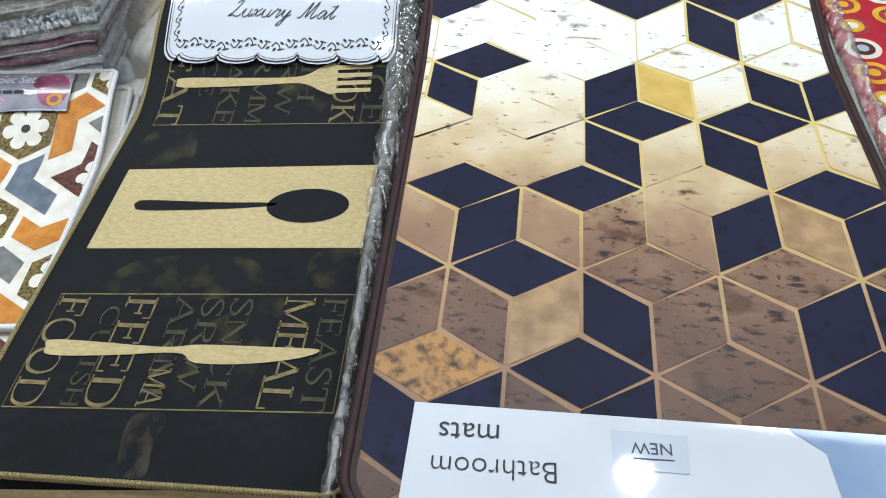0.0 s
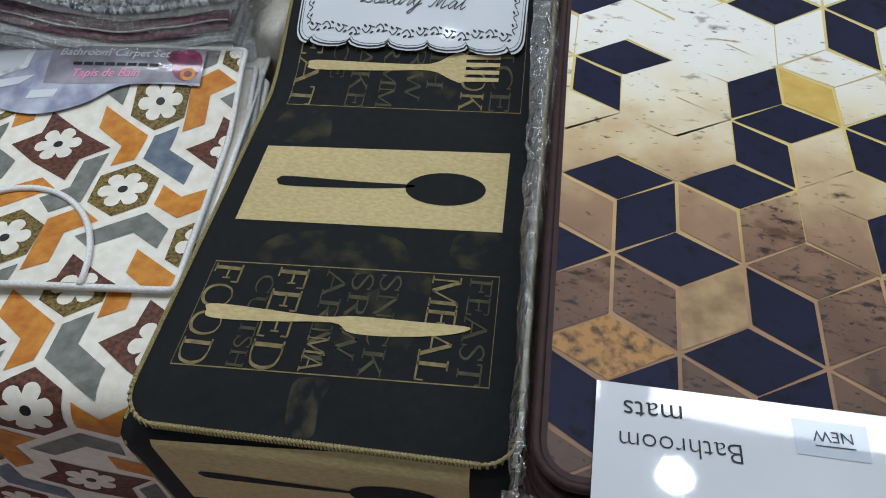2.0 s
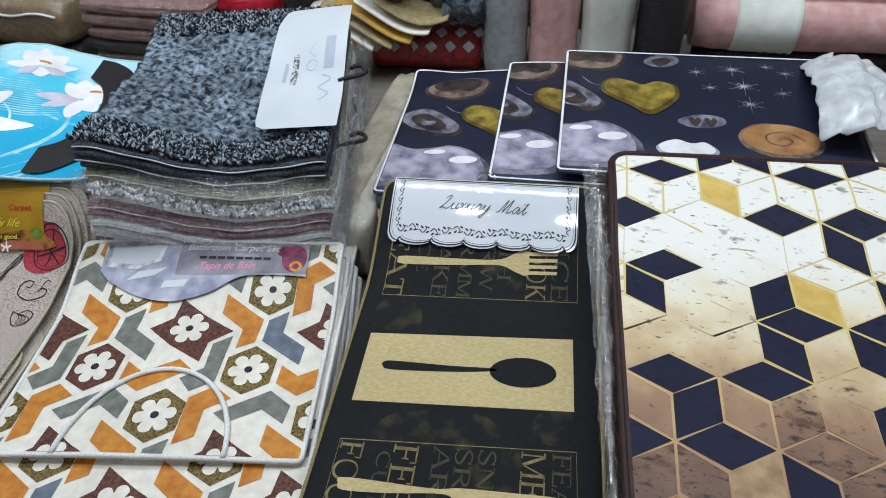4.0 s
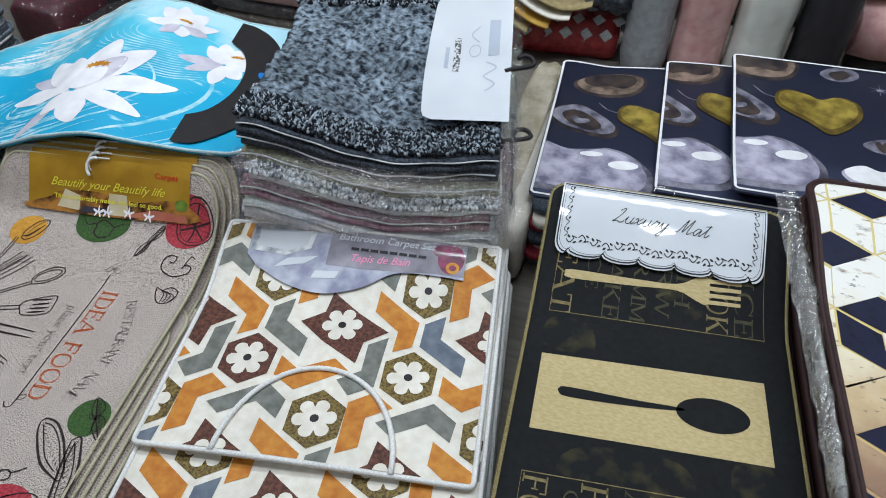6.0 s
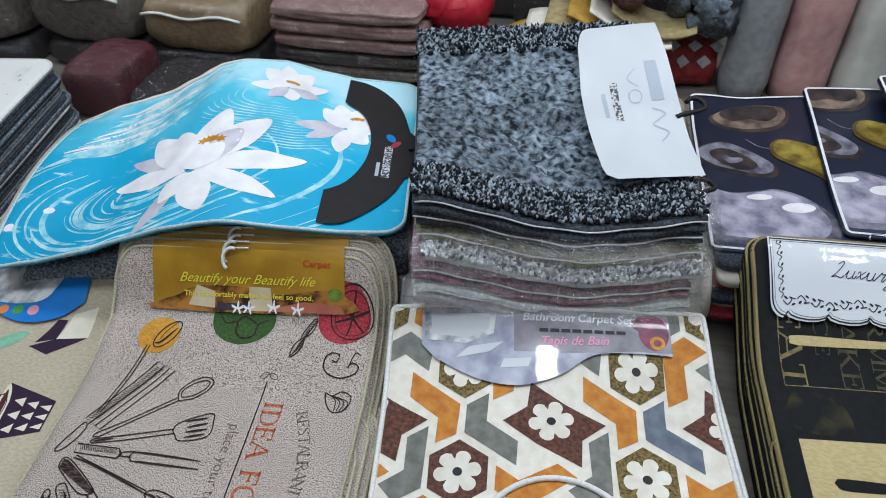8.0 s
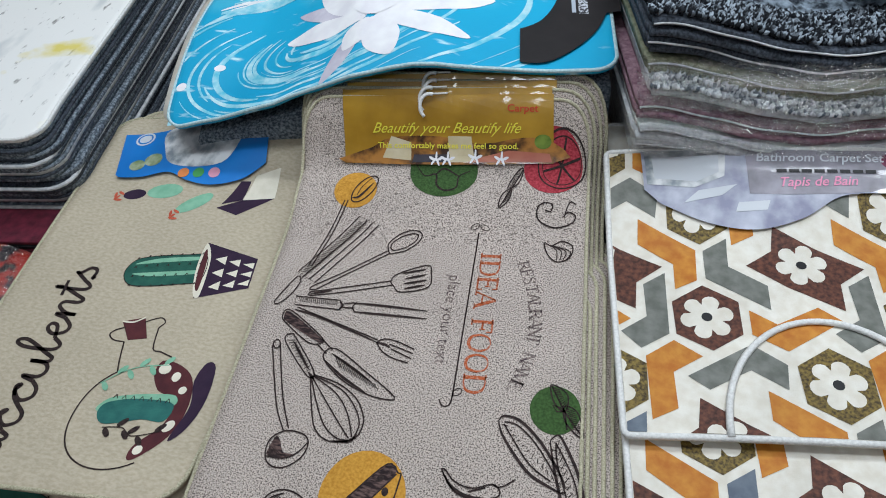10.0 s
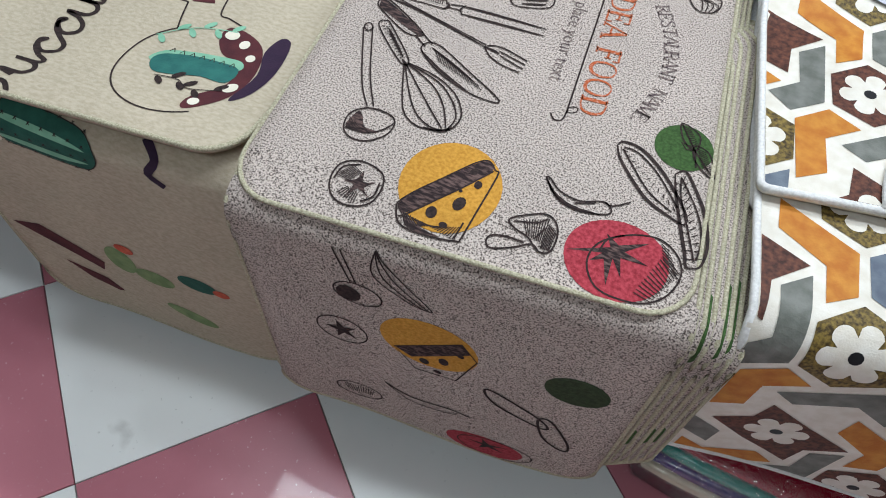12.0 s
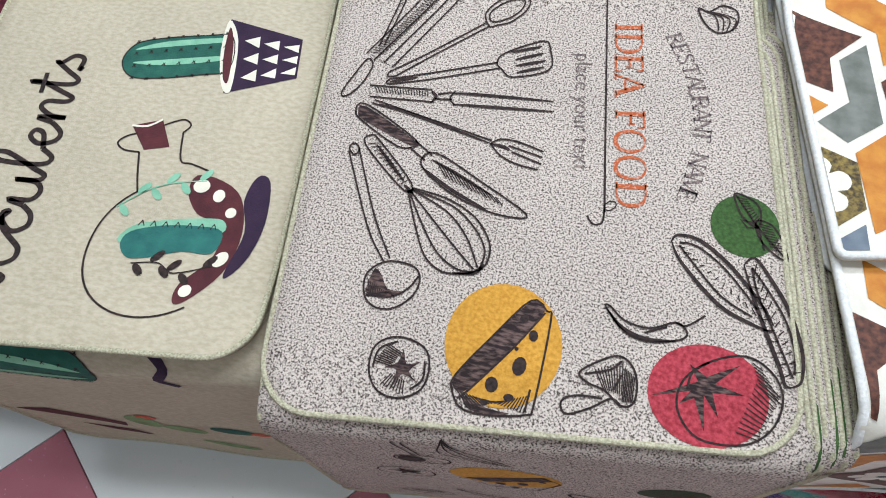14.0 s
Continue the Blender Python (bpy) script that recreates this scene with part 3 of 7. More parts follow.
def grid_slab(fn, nu, nv, thick):
    """A soft body: fn(i/nu, j/nv) gives its top; the underside lies thick below."""
    bm = bmesh.new()
    T = [[bm.verts.new(fn(i / nu, j / nv)) for i in range(nu + 1)] for j in range(nv + 1)]
    B = [[bm.verts.new(T[j][i].co - Vector((0, 0, thick))) for i in range(nu + 1)] for j in range(nv + 1)]
    for j in range(nv):
        for i in range(nu):
            bm.faces.new((T[j][i], T[j][i + 1], T[j + 1][i + 1], T[j + 1][i]))
            bm.faces.new((B[j][i], B[j + 1][i], B[j + 1][i + 1], B[j][i + 1]))
    for j in range(nv):
        bm.faces.new((T[j][0], T[j + 1][0], B[j + 1][0], B[j][0]))
        bm.faces.new((T[j][nu], B[j][nu], B[j + 1][nu], T[j + 1][nu]))
    for i in range(nu):
        bm.faces.new((T[0][i], B[0][i], B[0][i + 1], T[0][i + 1]))
        bm.faces.new((T[nv][i], T[nv][i + 1], B[nv][i + 1], B[nv][i]))
    return bm

# ---------------------------------------------------------------- shop: floor, walls, ceiling, stall
TILE, TA = 0.351, radians(-41.0)
T0 = Vector((-1.935, 0.03, 0))
TX, TY = Vector((math.cos(TA), math.sin(TA), 0)), Vector((-math.sin(TA), math.cos(TA), 0))

floor = part("floor", box(-5.5, -3.5, -0.1, 4.0, 3.6, -0.006), GROUT, None, smooth=False)
tagged(floor, "pink and white checkered terrazzo tile floor", "floor", kind="structure")
for nm, b in (("wall_north", (-5.5, 3.5, 0, 4, 3.6, 2.9)), ("wall_south", (-5.5, -3.5, 0, 4, -3.4, 2.9)), ("wall_west", (-5.5, -3.4, 0, -5.4, 3.5, 2.9)), ("wall_east", (3.9, -3.4, 0, 4, 3.5, 2.9))):
    tagged(part(nm, box(*b), WALLM, None, smooth=False), "plain painted shop wall", "wall", kind="structure")
tagged(part("ceiling", box(-5.5, -3.5, 2.9, 4, 3.6, 3.0), CEILM, None, smooth=False), "plain white shop ceiling", "ceiling", kind="structure")

stall = thing("display_table", (-0.9, 1.0, 0), "low wooden display table covered with stacked mats", "table")


def stall_box(x0, y0, z0, x1, y1, z1, bevel=0.004):
    bm = box(x0, y0, z0, x1, y1, z1, bevel)
    bmesh.ops.rotate(bm, verts=bm.verts, cent=Vector((-1.0, 0.15, 0)), matrix=Matrix.Rotation(radians(6), 3, "Z"))
    return bm


part("tabletop", stall_box(-3.2, 0.165, 0.37, 1.4, 2.3, 0.41), PLY, stall, smooth=False)
part("front_panel", stall_box(-3.2, 0.24, 0.0, 1.4, 0.26, 0.37), DARKW, stall, smooth=False)
for lx in (-3.15, -1.6, 0.0, 1.32):
    for ly in (0.3, 2.2):
        part("leg", stall_box(lx, ly, 0.0, lx + 0.06, ly + 0.06, 0.37), PLY, stall, smooth=False)


def edge_cord(sh, r, material, parent, name="stitched_edge", inset=0.002, h=-0.001):
    host = next((c for c in parent.children if c.name.split(".")[0] == "body"), parent)
    return part(name, tube([sh.at(u, v, h) for u, v in outline(sh, inset)], r, True), material, host)


def stack_under(sh, n, gap, body, cord, rcord, name, label, category, group, shift=(0.002, 0.004), nu=10, nv=16, seed=1):
    """The mats below the top one, each pushed a little out of line."""
    rnd = random.Random(seed)
    low = sh.moved(0, 0, -gap)
    th = thing(name, low.p(low.w / 2, low.l / 2), label, category, group)
    part("body", slab(low, gap * 0.8, nu=nu, nv=nv), body, th)
    if cord:
        edge_cord(low, rcord, cord, th)
    base = Vector(th.location)
    for i in range(1, n):
        copy_thing(th, pose(base.x + rnd.uniform(-1, 1) * shift[0] + shift[0] * i * 0.5, base.y + rnd.uniform(-1, 1) * shift[1], base.z - gap * i, 0, 0, rnd.uniform(-0.4, 0.4)))
    return th


# ---------------------------------------------------------------- geometric bath mat in its clear bag
HEX = Sheet(-0.125, 0.150, 4.5, 0.46, 0.775, lambda u, v: 0.648 + 0.03 * ss(0.5, 0.715, v), corner=0.035)
hexmat = thing("bath_mat", HEX.p(0.23, 0.35), "white to brown bath mat printed with navy rhombus tiles", "mat")
part("body", slab(HEX, 0.006), HEXGOLD, hexmat)
edge_cord(HEX, 0.0045, MAROON, hexmat, "maroon_binding")
prints("maroon_margin", HEX, stroke(outline(HEX, 0.006), 0.008, True), MAROON, hexmat, 0.0009)
HC, HS, HU, HV = 0.0572, 0.0668, 0.060, 0.2235


def node(r, k):
    return HU + HC * (2 * k + (r % 2)) + 0.05 * 1.5 * HS * r, HV + 1.5 * HS * r


def rhomb(r, k, d, g=0.94):
    """The rhombus between two neighbouring nodes; d: H along the row, U up to the right, D down to the right."""
    a = node(r, k)
    if d == "H":
        b = node(r, k + 1)
    elif d == "U":
        b = node(r + 1, k + (r % 2))
    else:
        b = node(r - 1, k + (r % 2))
    mx, my = (a[0] + b[0]) / 2, (a[1] + b[1]) / 2
    px, py = (b[1] - a[1]) / math.sqrt(3) / 2, -(b[0] - a[0]) / math.sqrt(3) / 2
    px, py = px * (2 * HC / (math.sqrt(3) * HS)), py * (math.sqrt(3) * HS / (2 * HC))
    return [(mx + (x - mx) * g, my + (y - my) * g) for x, y in (a, (mx + px, my + py), b, (mx - px, my - py))]


NAVIES = "1-1H 10H 12H 00H 0-1H 00U 03U 02U 01D -12U 03D -10H -12H -20U -21U 21H 22H 21D 22D 21U 3-1D 3-1H 32D 23U 41H 42H 42D 4-1H 5-1H 51H 50U 61D 52U -22H -30H -1-1D"
GOLDS = {(3, 1, "D"): HEXYEL, (5, 0, "D"): HEXYEL, (1, 2, "D"): HEXTAN, (0, 1, "U"): None, (-1, 0, "U"): HEXTAN, (-1, -1, "H"): HEXOCH, (-1, -1, "U"): None, (-2, 0, "D"): HEXOCH, (0, 0, "D"): None, (1, 3, "D"): HEXTAN}
navy = set()
for w in NAVIES.split():
    d, w = w[-1], w[:-1]
    cut = 2 if w[0] == "-" else 1
    navy.add((int(w[:cut]), int(w[cut:]), d))
for r in range(-4, 7):
    for k in range(-2, 5):
        for d in "HUD":
            dark = (r, k, d) in navy
            corners = rhomb(r, k, d)
            cu, cv = (corners[0][0] + corners[2][0]) / 2, (corners[0][1] + corners[2][1]) / 2
            veiled = not dark and (r, k, d) not in GOLDS and ((0.0 < cu < 0.24 and 0.36 < cv < 0.60) or (0.16 < cu < 0.34 and 0.24 < cv < 0.36 and k % 2))
            f = inside([rhomb(r, k, d, 1.015) if veiled else corners], HEX, 0.010)
            if f:
                prints("navy_rhombus" if dark else "marble_rhombus", HEX, f, NAVY if dark else (GOLDS.get((r, k, d)) or (HEXPRINT if r > 0 else HEXDARK)), hexmat, 0.0006 + (0.00005 * ((r + 2 * k + "HUD".index(d)) % 3) if veiled else 0.0), step=0.04)
stack_under(HEX, 8, 0.028, MAROON, MAROON, 0.006, "bath_mat", "folded bath mat with dark maroon binding in a stack", "mat", "stacked bath mats", seed=2)


def film_strip(a, b, wa, wb, name, seed, drop=0.02, n=60):
    """A crumpled strip of bag film between two plan points."""
    rnd = random.Random(seed)
    bm = bmesh.new()
    rows = []
    a, b = Vector(a), Vector(b)
    side = (b - a).cross(Vector((0, 0, 1))).normalized()
    for i in range(n + 1):
        c = a.lerp(b, i / n)
        w = wa + (wb - wa) * i / n + rnd.uniform(-0.004, 0.004)
        rows.append([bm.verts.new(c + side * w * (j / 5 - 0.5) + Vector((0, 0, rnd.uniform(-0.004, 0.004) - drop * abs(j / 2.5 - 1)))) for j in range(6)])
    for i in range(n):
        for j in range(5):
            bm.faces.new((rows[i][j], rows[i][j + 1], rows[i + 1][j + 1], rows[i + 1][j]))
    return bm


part("bag_edge", film_strip(HEX.at(-0.008, -0.03, -0.004), HEX.at(-0.022, 0.74, 0.002), 0.013, 0.040, "bag", 3), FILMS, hexmat, "crumpled clear plastic bag edge")
part("bag_edge", film_strip(HEX.at(0.47, -0.03, 0.0), HEX.at(0.475, 0.70, 0.004), 0.022, 0.022, "bag", 4), FILMS, hexmat, "crumpled clear plastic bag edge")
part("bag_edge", film_strip(HEX.at(-0.02, -0.022, -0.02), HEX.at(0.49, -0.022, -0.02), 0.05, 0.05, "bag", 5, 0.01), FILMS, hexmat, "crumpled clear plastic bag edge")

# card tucked in the bag, read from the other side of the stall
card = thing("label_card", HEX.p(0.2, 0.05), "white glossy header card reading Bathroom mats, lying upside down", "label card")
CS = Sheet(HEX.x, HEX.y, 4.5, 0.46, 0.715, lambda u, v: HEX.z(u, v) + 0.004)
prints("paper", CS, [[(0.042, -0.012), (0.395, -0.012), (0.395, 0.082), (0.046, 0.0885)]], CARD, card, 0.0)
prints("photo", CS, [[(0.34, -0.012), (0.395, -0.012), (0.395, 0.082), (0.312, 0.0835), (0.335, 0.066), (0.335, 0.06)]], BLUEP, card, 0.0006)
prints("badge", CS, [[(0.189, 0.046), (0.240, 0.045), (0.242, 0.0735), (0.189, 0.0745)]], PALEGREY, card, 0.0006)
prints("lettering", CS, text("mats", 0.024, 0.111, 0.0735, 180, bold=-0.006) + text("Bathroom", 0.0222, 0.152, 0.0475, 180, bold=-0.014), BLACKP, card, 0.0007)
prints("lettering", CS, text("NEW", 0.0125, 0.231, 0.066, 180) + stroke([(0.203, 0.054), (0.231, 0.054)], 0.0008), mat("grey_ink", "#4a525c"), card, 0.0011)

# ---------------------------------------------------------------- black kitchen runner
BLK = Sheet(-0.513, 0.170, 4.6, 0.378, 0.695, lambda u, v: 0.550 + 0.072 * ss(0.47, 0.70, v) - 0.006 * (1 - ss(0, 0.05, v)), corner=0.035)


def cutlery_box(sh, th, v0, v1, kind, lo=0.03, hi=0.342):
    """One of the printed fields of the kitchen runner."""
    vm = (v0 + v1) / 2
    if kind == "spoon":
        prints("spoon_field", sh, [[(lo, v0), (hi - 0.003, v0 + 0.014), (hi - 0.005, v1 + 0.014), (lo, v1 - 0.004)]], BEIGEP, th, 0.0006)
        prints("spoon_print", sh, [spline([(0.061, vm + 0.006), (0.075, vm + 0.0105), (0.16, vm + 0.010), (0.222, vm + 0.0115), (0.222, vm + 0.0065), (0.16, vm - 0.001), (0.075, vm - 0.006), (0.061, vm)], 4, True), ell(0.266, vm + 0.009, 0.048, 0.027, 3)], CHAR, th, 0.0011)
        return
    frame_line = stroke([(lo, v0), (hi + 0.002, v0 + 0.012), (hi, v1 + 0.014), (lo, v1)], 0.0016, True)
    prints("field_frame", sh, frame_line, LETTER, th, 0.0006)
    prints("smudge", sh, [spline([(lo + 0.13, v0 + 0.06), (lo + 0.18, v1 - 0.02), (lo + 0.24, v1 + 0.004), (lo + 0.22, v0 + 0.03)], 5, True)], OLIVE, th, 0.0004)
    if kind == "knife":
        words = [("FOOD", 0.042, 0.033, 0, 0), ("CUT", 0.024, 0.085, 0.012, 1), ("SH", 0.024, 0.085, 0.09, 1), ("FEED", 0.044, 0.105, 0, 0), ("ARM", 0.030, 0.158, 0.0, 1), ("MA", 0.030, 0.158, 0.085, 0), ("SRW", 0.030, 0.187, 0.0, 1), ("SNCK", 0.030, 0.217, 0.0, 1), ("MEAL", 0.042, 0.272, 0, 0), ("FEAST", 0.032, 0.312, 0, 1)]
        prints("knife_print", sh, [spline([(0.043, vm), (0.052, vm + 0.0095), (0.16, vm + 0.0065), (0.2, vm + 0.011), (0.27, vm + 0.012), (0.318, vm + 0.0115), (0.30, vm + 0.001), (0.25, vm - 0.008), (0.20, vm - 0.0095), (0.178, vm + 0.0005), (0.11, vm - 0.006), (0.052, vm - 0.0085)], 5, True)], BEIGEP, th, 0.0014)
    else:
        words = [("EAT", 0.042, 0.03, 0.01, 0), ("ICE", 0.026, 0.078, 0.01, 1), ("BAKE", 0.034, 0.108, 0, 1), ("FRMM", 0.030, 0.150, 0.0, 1), ("ERW", 0.030, 0.185, 0.0, 1), ("LIH", 0.030, 0.214, 0.01, 1), ("COOK", 0.042, 0.262, 0, 0), ("FICE", 0.036, 0.302, 0, 1)]
        vm += 0.004
        prints("fork_print", sh, [spline([(0.045, vm), (0.055, vm + 0.007), (0.15, vm + 0.008), (0.215, vm + 0.011), (0.245, vm + 0.026), (0.262, vm + 0.026), (0.262, vm - 0.012), (0.245, vm - 0.010), (0.215, vm + 0.001), (0.15, vm - 0.003), (0.055, vm - 0.007)], 4, True)]
               + [[(0.258, vm + 0.026 - 0.0107 * i), (0.31, vm + 0.028 - 0.0107 * i), (0.31, vm + 0.0225 - 0.0107 * i), (0.258, vm + 0.0195 - 0.0107 * i)] for i in range(4)], BEIGEP, th, 0.0014)
    for w, size, u, dv, d in words:
        span = (v1 - v0) - 0.004 - dv
        polys = serif(w, size, u, v1 - dv + 0.012 * (u - lo) / 0.3 - 0.002, -90)
        ext = max(p[1] for f in polys for p in f) - min(p[1] for f in polys for p in f)
        lim = min(span, ext * 1.6)
        top = v1 - dv + 0.012 * (u - lo) / 0.3 - 0.002
        prints("lettering", sh, [[(p[0], top + (p[1] - top) * lim / ext) for p in f] for f in polys], LETTERD if d else LETTER, th, 0.0008 if d else 0.0009)


def stitches(sh, pitch, size, material, parent, reach=9.0):
    """Overlock stitches wrapped round the edge of a mat, in one joined mesh."""
    pts = outline(sh, 0.001, 8, pitch)
    bm = bmesh.new()
    for i, (u, v) in enumerate(pts):
        a, b = pts[i - 1], pts[(i + 1) % len(pts)]
        dx, dy = b[0] - a[0], b[1] - a[1]
        d = math.hypot(dx, dy) or 1
        t = (sh.at(u + dx / d * 0.002, v + dy / d * 0.002) - sh.at(u, v)).normalized()
        n = sh.n(u, v)
        s = t.cross(n)
        c = sh.at(u, v, 0.0)
        w = size
        q = []
        for e in (-0.38, 0.38):
            q.append([bm.verts.new(c + t * pitch * (e * 0.9 + 0.25 * o) + s * w * o + n * k) for o, k in ((-1.3, 0.0008), (-0.5, 0.0030), (0.5, 0.0022), (0.8, -0.004))])
        for k in range(3):
            bm.faces.new((q[0][k], q[1][k], q[1][k + 1], q[0][k + 1]))
    ob = part("overlock_stitch", bm, material, parent)
    ob["kind"] = "stuff"
    return ob


def black_mat(sh, label, group, fields):
    th = thing("kitchen_mat", sh.p(sh.w / 2, sh.l / 2), label, "mat", group)
    part("body", slab(sh, 0.005), CHAR, th)
    edge_cord(sh, 0.0022, GOLDSTITCH, th)
    for f in fields:
        cutlery_box(sh, th, *f)
    return th


bm1 = black_mat(BLK, "black kitchen mat printed with beige fork, spoon and knife", "stacked kitchen mats", [(0.063, 0.194, "knife"), (0.257, 0.388, "spoon"), (0.468, 0.60, "fork")])
prints("smudge", BLK, [spline([(0.160, 0.062), (0.158, 0.03), (0.165, 0.008), (0.188, 0.008), (0.188, 0.035), (0.192, 0.062)], 4, True)], STREAK, bm1, 0.0004)
prints("smudge", BLK, [spline([(0.08, 0.2), (0.10, 0.245), (0.22, 0.25), (0.23, 0.2)], 5, True), spline([(0.03, 0.40), (0.035, 0.455), (0.09, 0.455), (0.10, 0.40)], 5, True), spline([(0.29, 0.22), (0.29, 0.262), (0.335, 0.268), (0.335, 0.22)], 5, True)], OLIVE, bm1, 0.0003)
BLKH = Sheet(-0.515, 0.166, 4.6, 0.378, 0.75, lambda u, v: 0.533, hang=(-0.004, 0.33, 0.02), corner=0.03)
stitches(BLK, 0.0036, 0.0025, GOLDSTITCH, bm1)
black_mat(BLKH, "black kitchen mat hanging over the table front", "stacked kitchen mats", [(0.20, 0.345, "spoon"), (0.02, 0.15, "knife")])
stack_under(BLK.moved(0.0, 0.03, -0.014), 8, 0.0135, CHAR, GOLDSTITCH, 0.0024, "kitchen_mat", "black kitchen mat with gold stitched edge in a stack", "mat", "stacked kitchen mats", seed=3)

# folded display card on the runner
LS = Sheet(-0.513, 0.170, 4.6, 0.378, 0.75, lambda u, v: BLK.z(u, min(v, 0.69)) + 0.007 + 0.008 * ss(0.55, 0.70, v))
lux = thing("label_card", LS.p(0.18, 0.62), "white scalloped card reading Luxury Mat with black scroll border", "label card")
LW0, LW1, LV0, LV1 = 0.020, 0.340, 0.563, 0.678


def scallop(m):
    a, b, lo, hi = LW0 + m, LW1 - m, LV0 + m, LV1 - m
    pts = [(b, hi), (a, hi), (a, lo + 0.025)] + ell(a + 0.016, lo + 0.02, 0.016, 0.02, n=5, a0=180, a1=270)
    k = 5
    x0, x1 = a + 0.02, b - 0.02
    for i in range(k):
        c, w = x0 + (x1 - x0) * (i + 0.5) / k, (x1 - x0) / k / 2
        pts += [(c + w * math.cos(radians(t)), lo + 0.006 + 0.009 * math.sin(radians(t))) for t in (180, 210, 240, 270, 300, 330, 360)]
    return pts + ell(b - 0.016, lo + 0.02, 0.016, 0.02, n=5, a0=270, a1=360) + [(b, lo + 0.025)]


prints("paper", LS, [scallop(0)], CARD, lux, 0.0)
prints("border_line", LS, stroke(scallop(0.003), 0.0022, True), BLACKP, lux, 0.0006)
prints("border_line", LS, stroke(scallop(0.0065), 0.0006, True), BLACKP, lux, 0.0006)
curls = []
rnd = random.Random(8)
for i in range(15):
    cu, cv = LW0 + 0.026 + (LW1 - LW0 - 0.052) * i / 14, LV0 + 0.023 + 0.003 * math.sin(i * 1.6)
    s = 1 if i % 2 else -1
    curls += stroke(spline([(cu - 0.009, cv), (cu - 0.003, cv + 0.005 * s), (cu + 0.003, cv - 0.002 * s), (cu, cv - 0.005 * s), (cu + 0.008, cv - 0.003 * s)], 4), 0.0015)
    curls += [ell(cu - 0.005, cv - 0.004 * s, 0.0032, 0.0016, 40 * s, 8), ell(cu + 0.005, cv + 0.004 * s, 0.003, 0.0015, -30 * s, 8)]
for side, cu in ((1, LW0 + 0.014), (-1, LW1 - 0.014)):
    for i in range(5):
        cv = LV0 + 0.034 + 0.017 * i
        curls += stroke(spline([(cu, cv - 0.008), (cu + 0.004 * side, cv - 0.002), (cu - 0.002 * side, cv + 0.002), (cu, cv + 0.007)], 4), 0.0013) + [ell(cu + 0.004 * side, cv + 0.004, 0.0028, 0.0014, 60 * side, 8)]
prints("scroll_border", LS, curls, BLACKP, lux, 0.0007)
SCRIPT = {
    "S": (1.0, [(1.0, 1.6), (0.85, 2.0), (0.45, 1.95), (0.30, 1.5), (0.65, 1.0), (0.70, 0.4), (0.30, 0), (0.0, 0.25), (0.3, 0.55)]),
    "u": (1.0, [(0, 0.4), (0.15, 0.95), (0.15, 0.25), (0.40, 0.0), (0.65, 0.25), (0.70, 0.95), (0.70, 0.2), (0.85, 0.05), (1.0, 0.4)]),
    "c": (0.9, [(0, 0.4), (0.30, 0.8), (0.65, 0.95), (0.72, 0.75), (0.50, 0.9), (0.20, 0.5), (0.35, 0.05), (0.65, 0.05), (0.9, 0.4)]),
    "l": (0.6, [(0, 0.4), (0.45, 1.5), (0.40, 2.0), (0.20, 1.6), (0.15, 0.3), (0.35, 0), (0.6, 0.4)]),
    "e": (0.8, [(0, 0.4), (0.45, 0.55), (0.55, 0.85), (0.35, 0.95), (0.15, 0.6), (0.25, 0.1), (0.50, 0.0), (0.8, 0.4)]),
    "n": (0.95, [(0, 0.4), (0.15, 0.95), (0.15, 0.0), (0.20, 0.5), (0.45, 0.95), (0.65, 0.8), (0.65, 0.2), (0.78, 0), (0.95, 0.4)]),
    "t": (0.65, [(0, 0.4), (0.30, 1.2), (0.30, 1.6), (0.25, 0.3), (0.40, 0), (0.65, 0.4)]),
    "s": (0.6, [(0, 0.4), (0.35, 0.95), (0.30, 0.8), (0.55, 0.4), (0.45, 0.05), (0.10, 0.1), (0.2, 0.0)]),
    "L": (1.15, [(0.15, 1.6), (0.5, 2.0), (0.62, 1.65), (0.35, 0.6), (0.05, 0.05), (0.40, 0.18), (0.85, 0.0), (1.1, 0.3)]),
    "x": (0.8, [(0, 0.7), (0.2, 0.92), (0.45, 0.1), (0.8, 0.4)]),
    "r": (0.8, [(0, 0.4), (0.25, 1.05), (0.35, 0.85), (0.60, 0.88), (0.48, 0.2), (0.60, 0.02), (0.8, 0.4)]),
    "y": (0.95, [(0, 0.4), (0.15, 0.95), (0.2, 0.3), (0.45, 0.1), (0.7, 0.92), (0.60, 0.0), (0.40, -0.8), (0.12, -0.8), (0.4, -0.2), (0.95, 0.4)]),
    "M": (1.6, [(-0.1, 0.15), (0.2, 0.2), (0.6, 1.9), (0.62, 0.1), (1.15, 1.95), (1.1, 0.2), (1.28, 0), (1.6, 0.4)]),
    "a": (1.0, [(0.7, 0.82), (0.35, 0.95), (0.1, 0.4), (0.35, 0), (0.7, 0.8), (0.7, 0.2), (0.82, 0), (1.0, 0.4)]),
    " ": (0.8, []),
}
x = 0.0
for ch in "Luxury Mat":
    adv, pts = SCRIPT[ch]
    if pts:
        prints("lettering", LS, stroke(spline([(0.104 + 0.0152 * (x + p + 0.4 * q), 0.6225 - 0.0004 * x + 0.0118 * q) for p, q in pts], 6), 0.00125), BLACKP, lux, 0.0008)
    if ch in "xt":
        a, b = ((0.7, 0.95), (0.05, 0.0)) if ch == "x" else ((0.0, 1.1), (0.6, 1.15))
        prints("lettering", LS, stroke([(0.104 + 0.0152 * (x + p + 0.4 * q), 0.6225 + 0.0118 * q) for p, q in (a, b)], 0.001), BLACKP, lux, 0.0010)
    x += adv
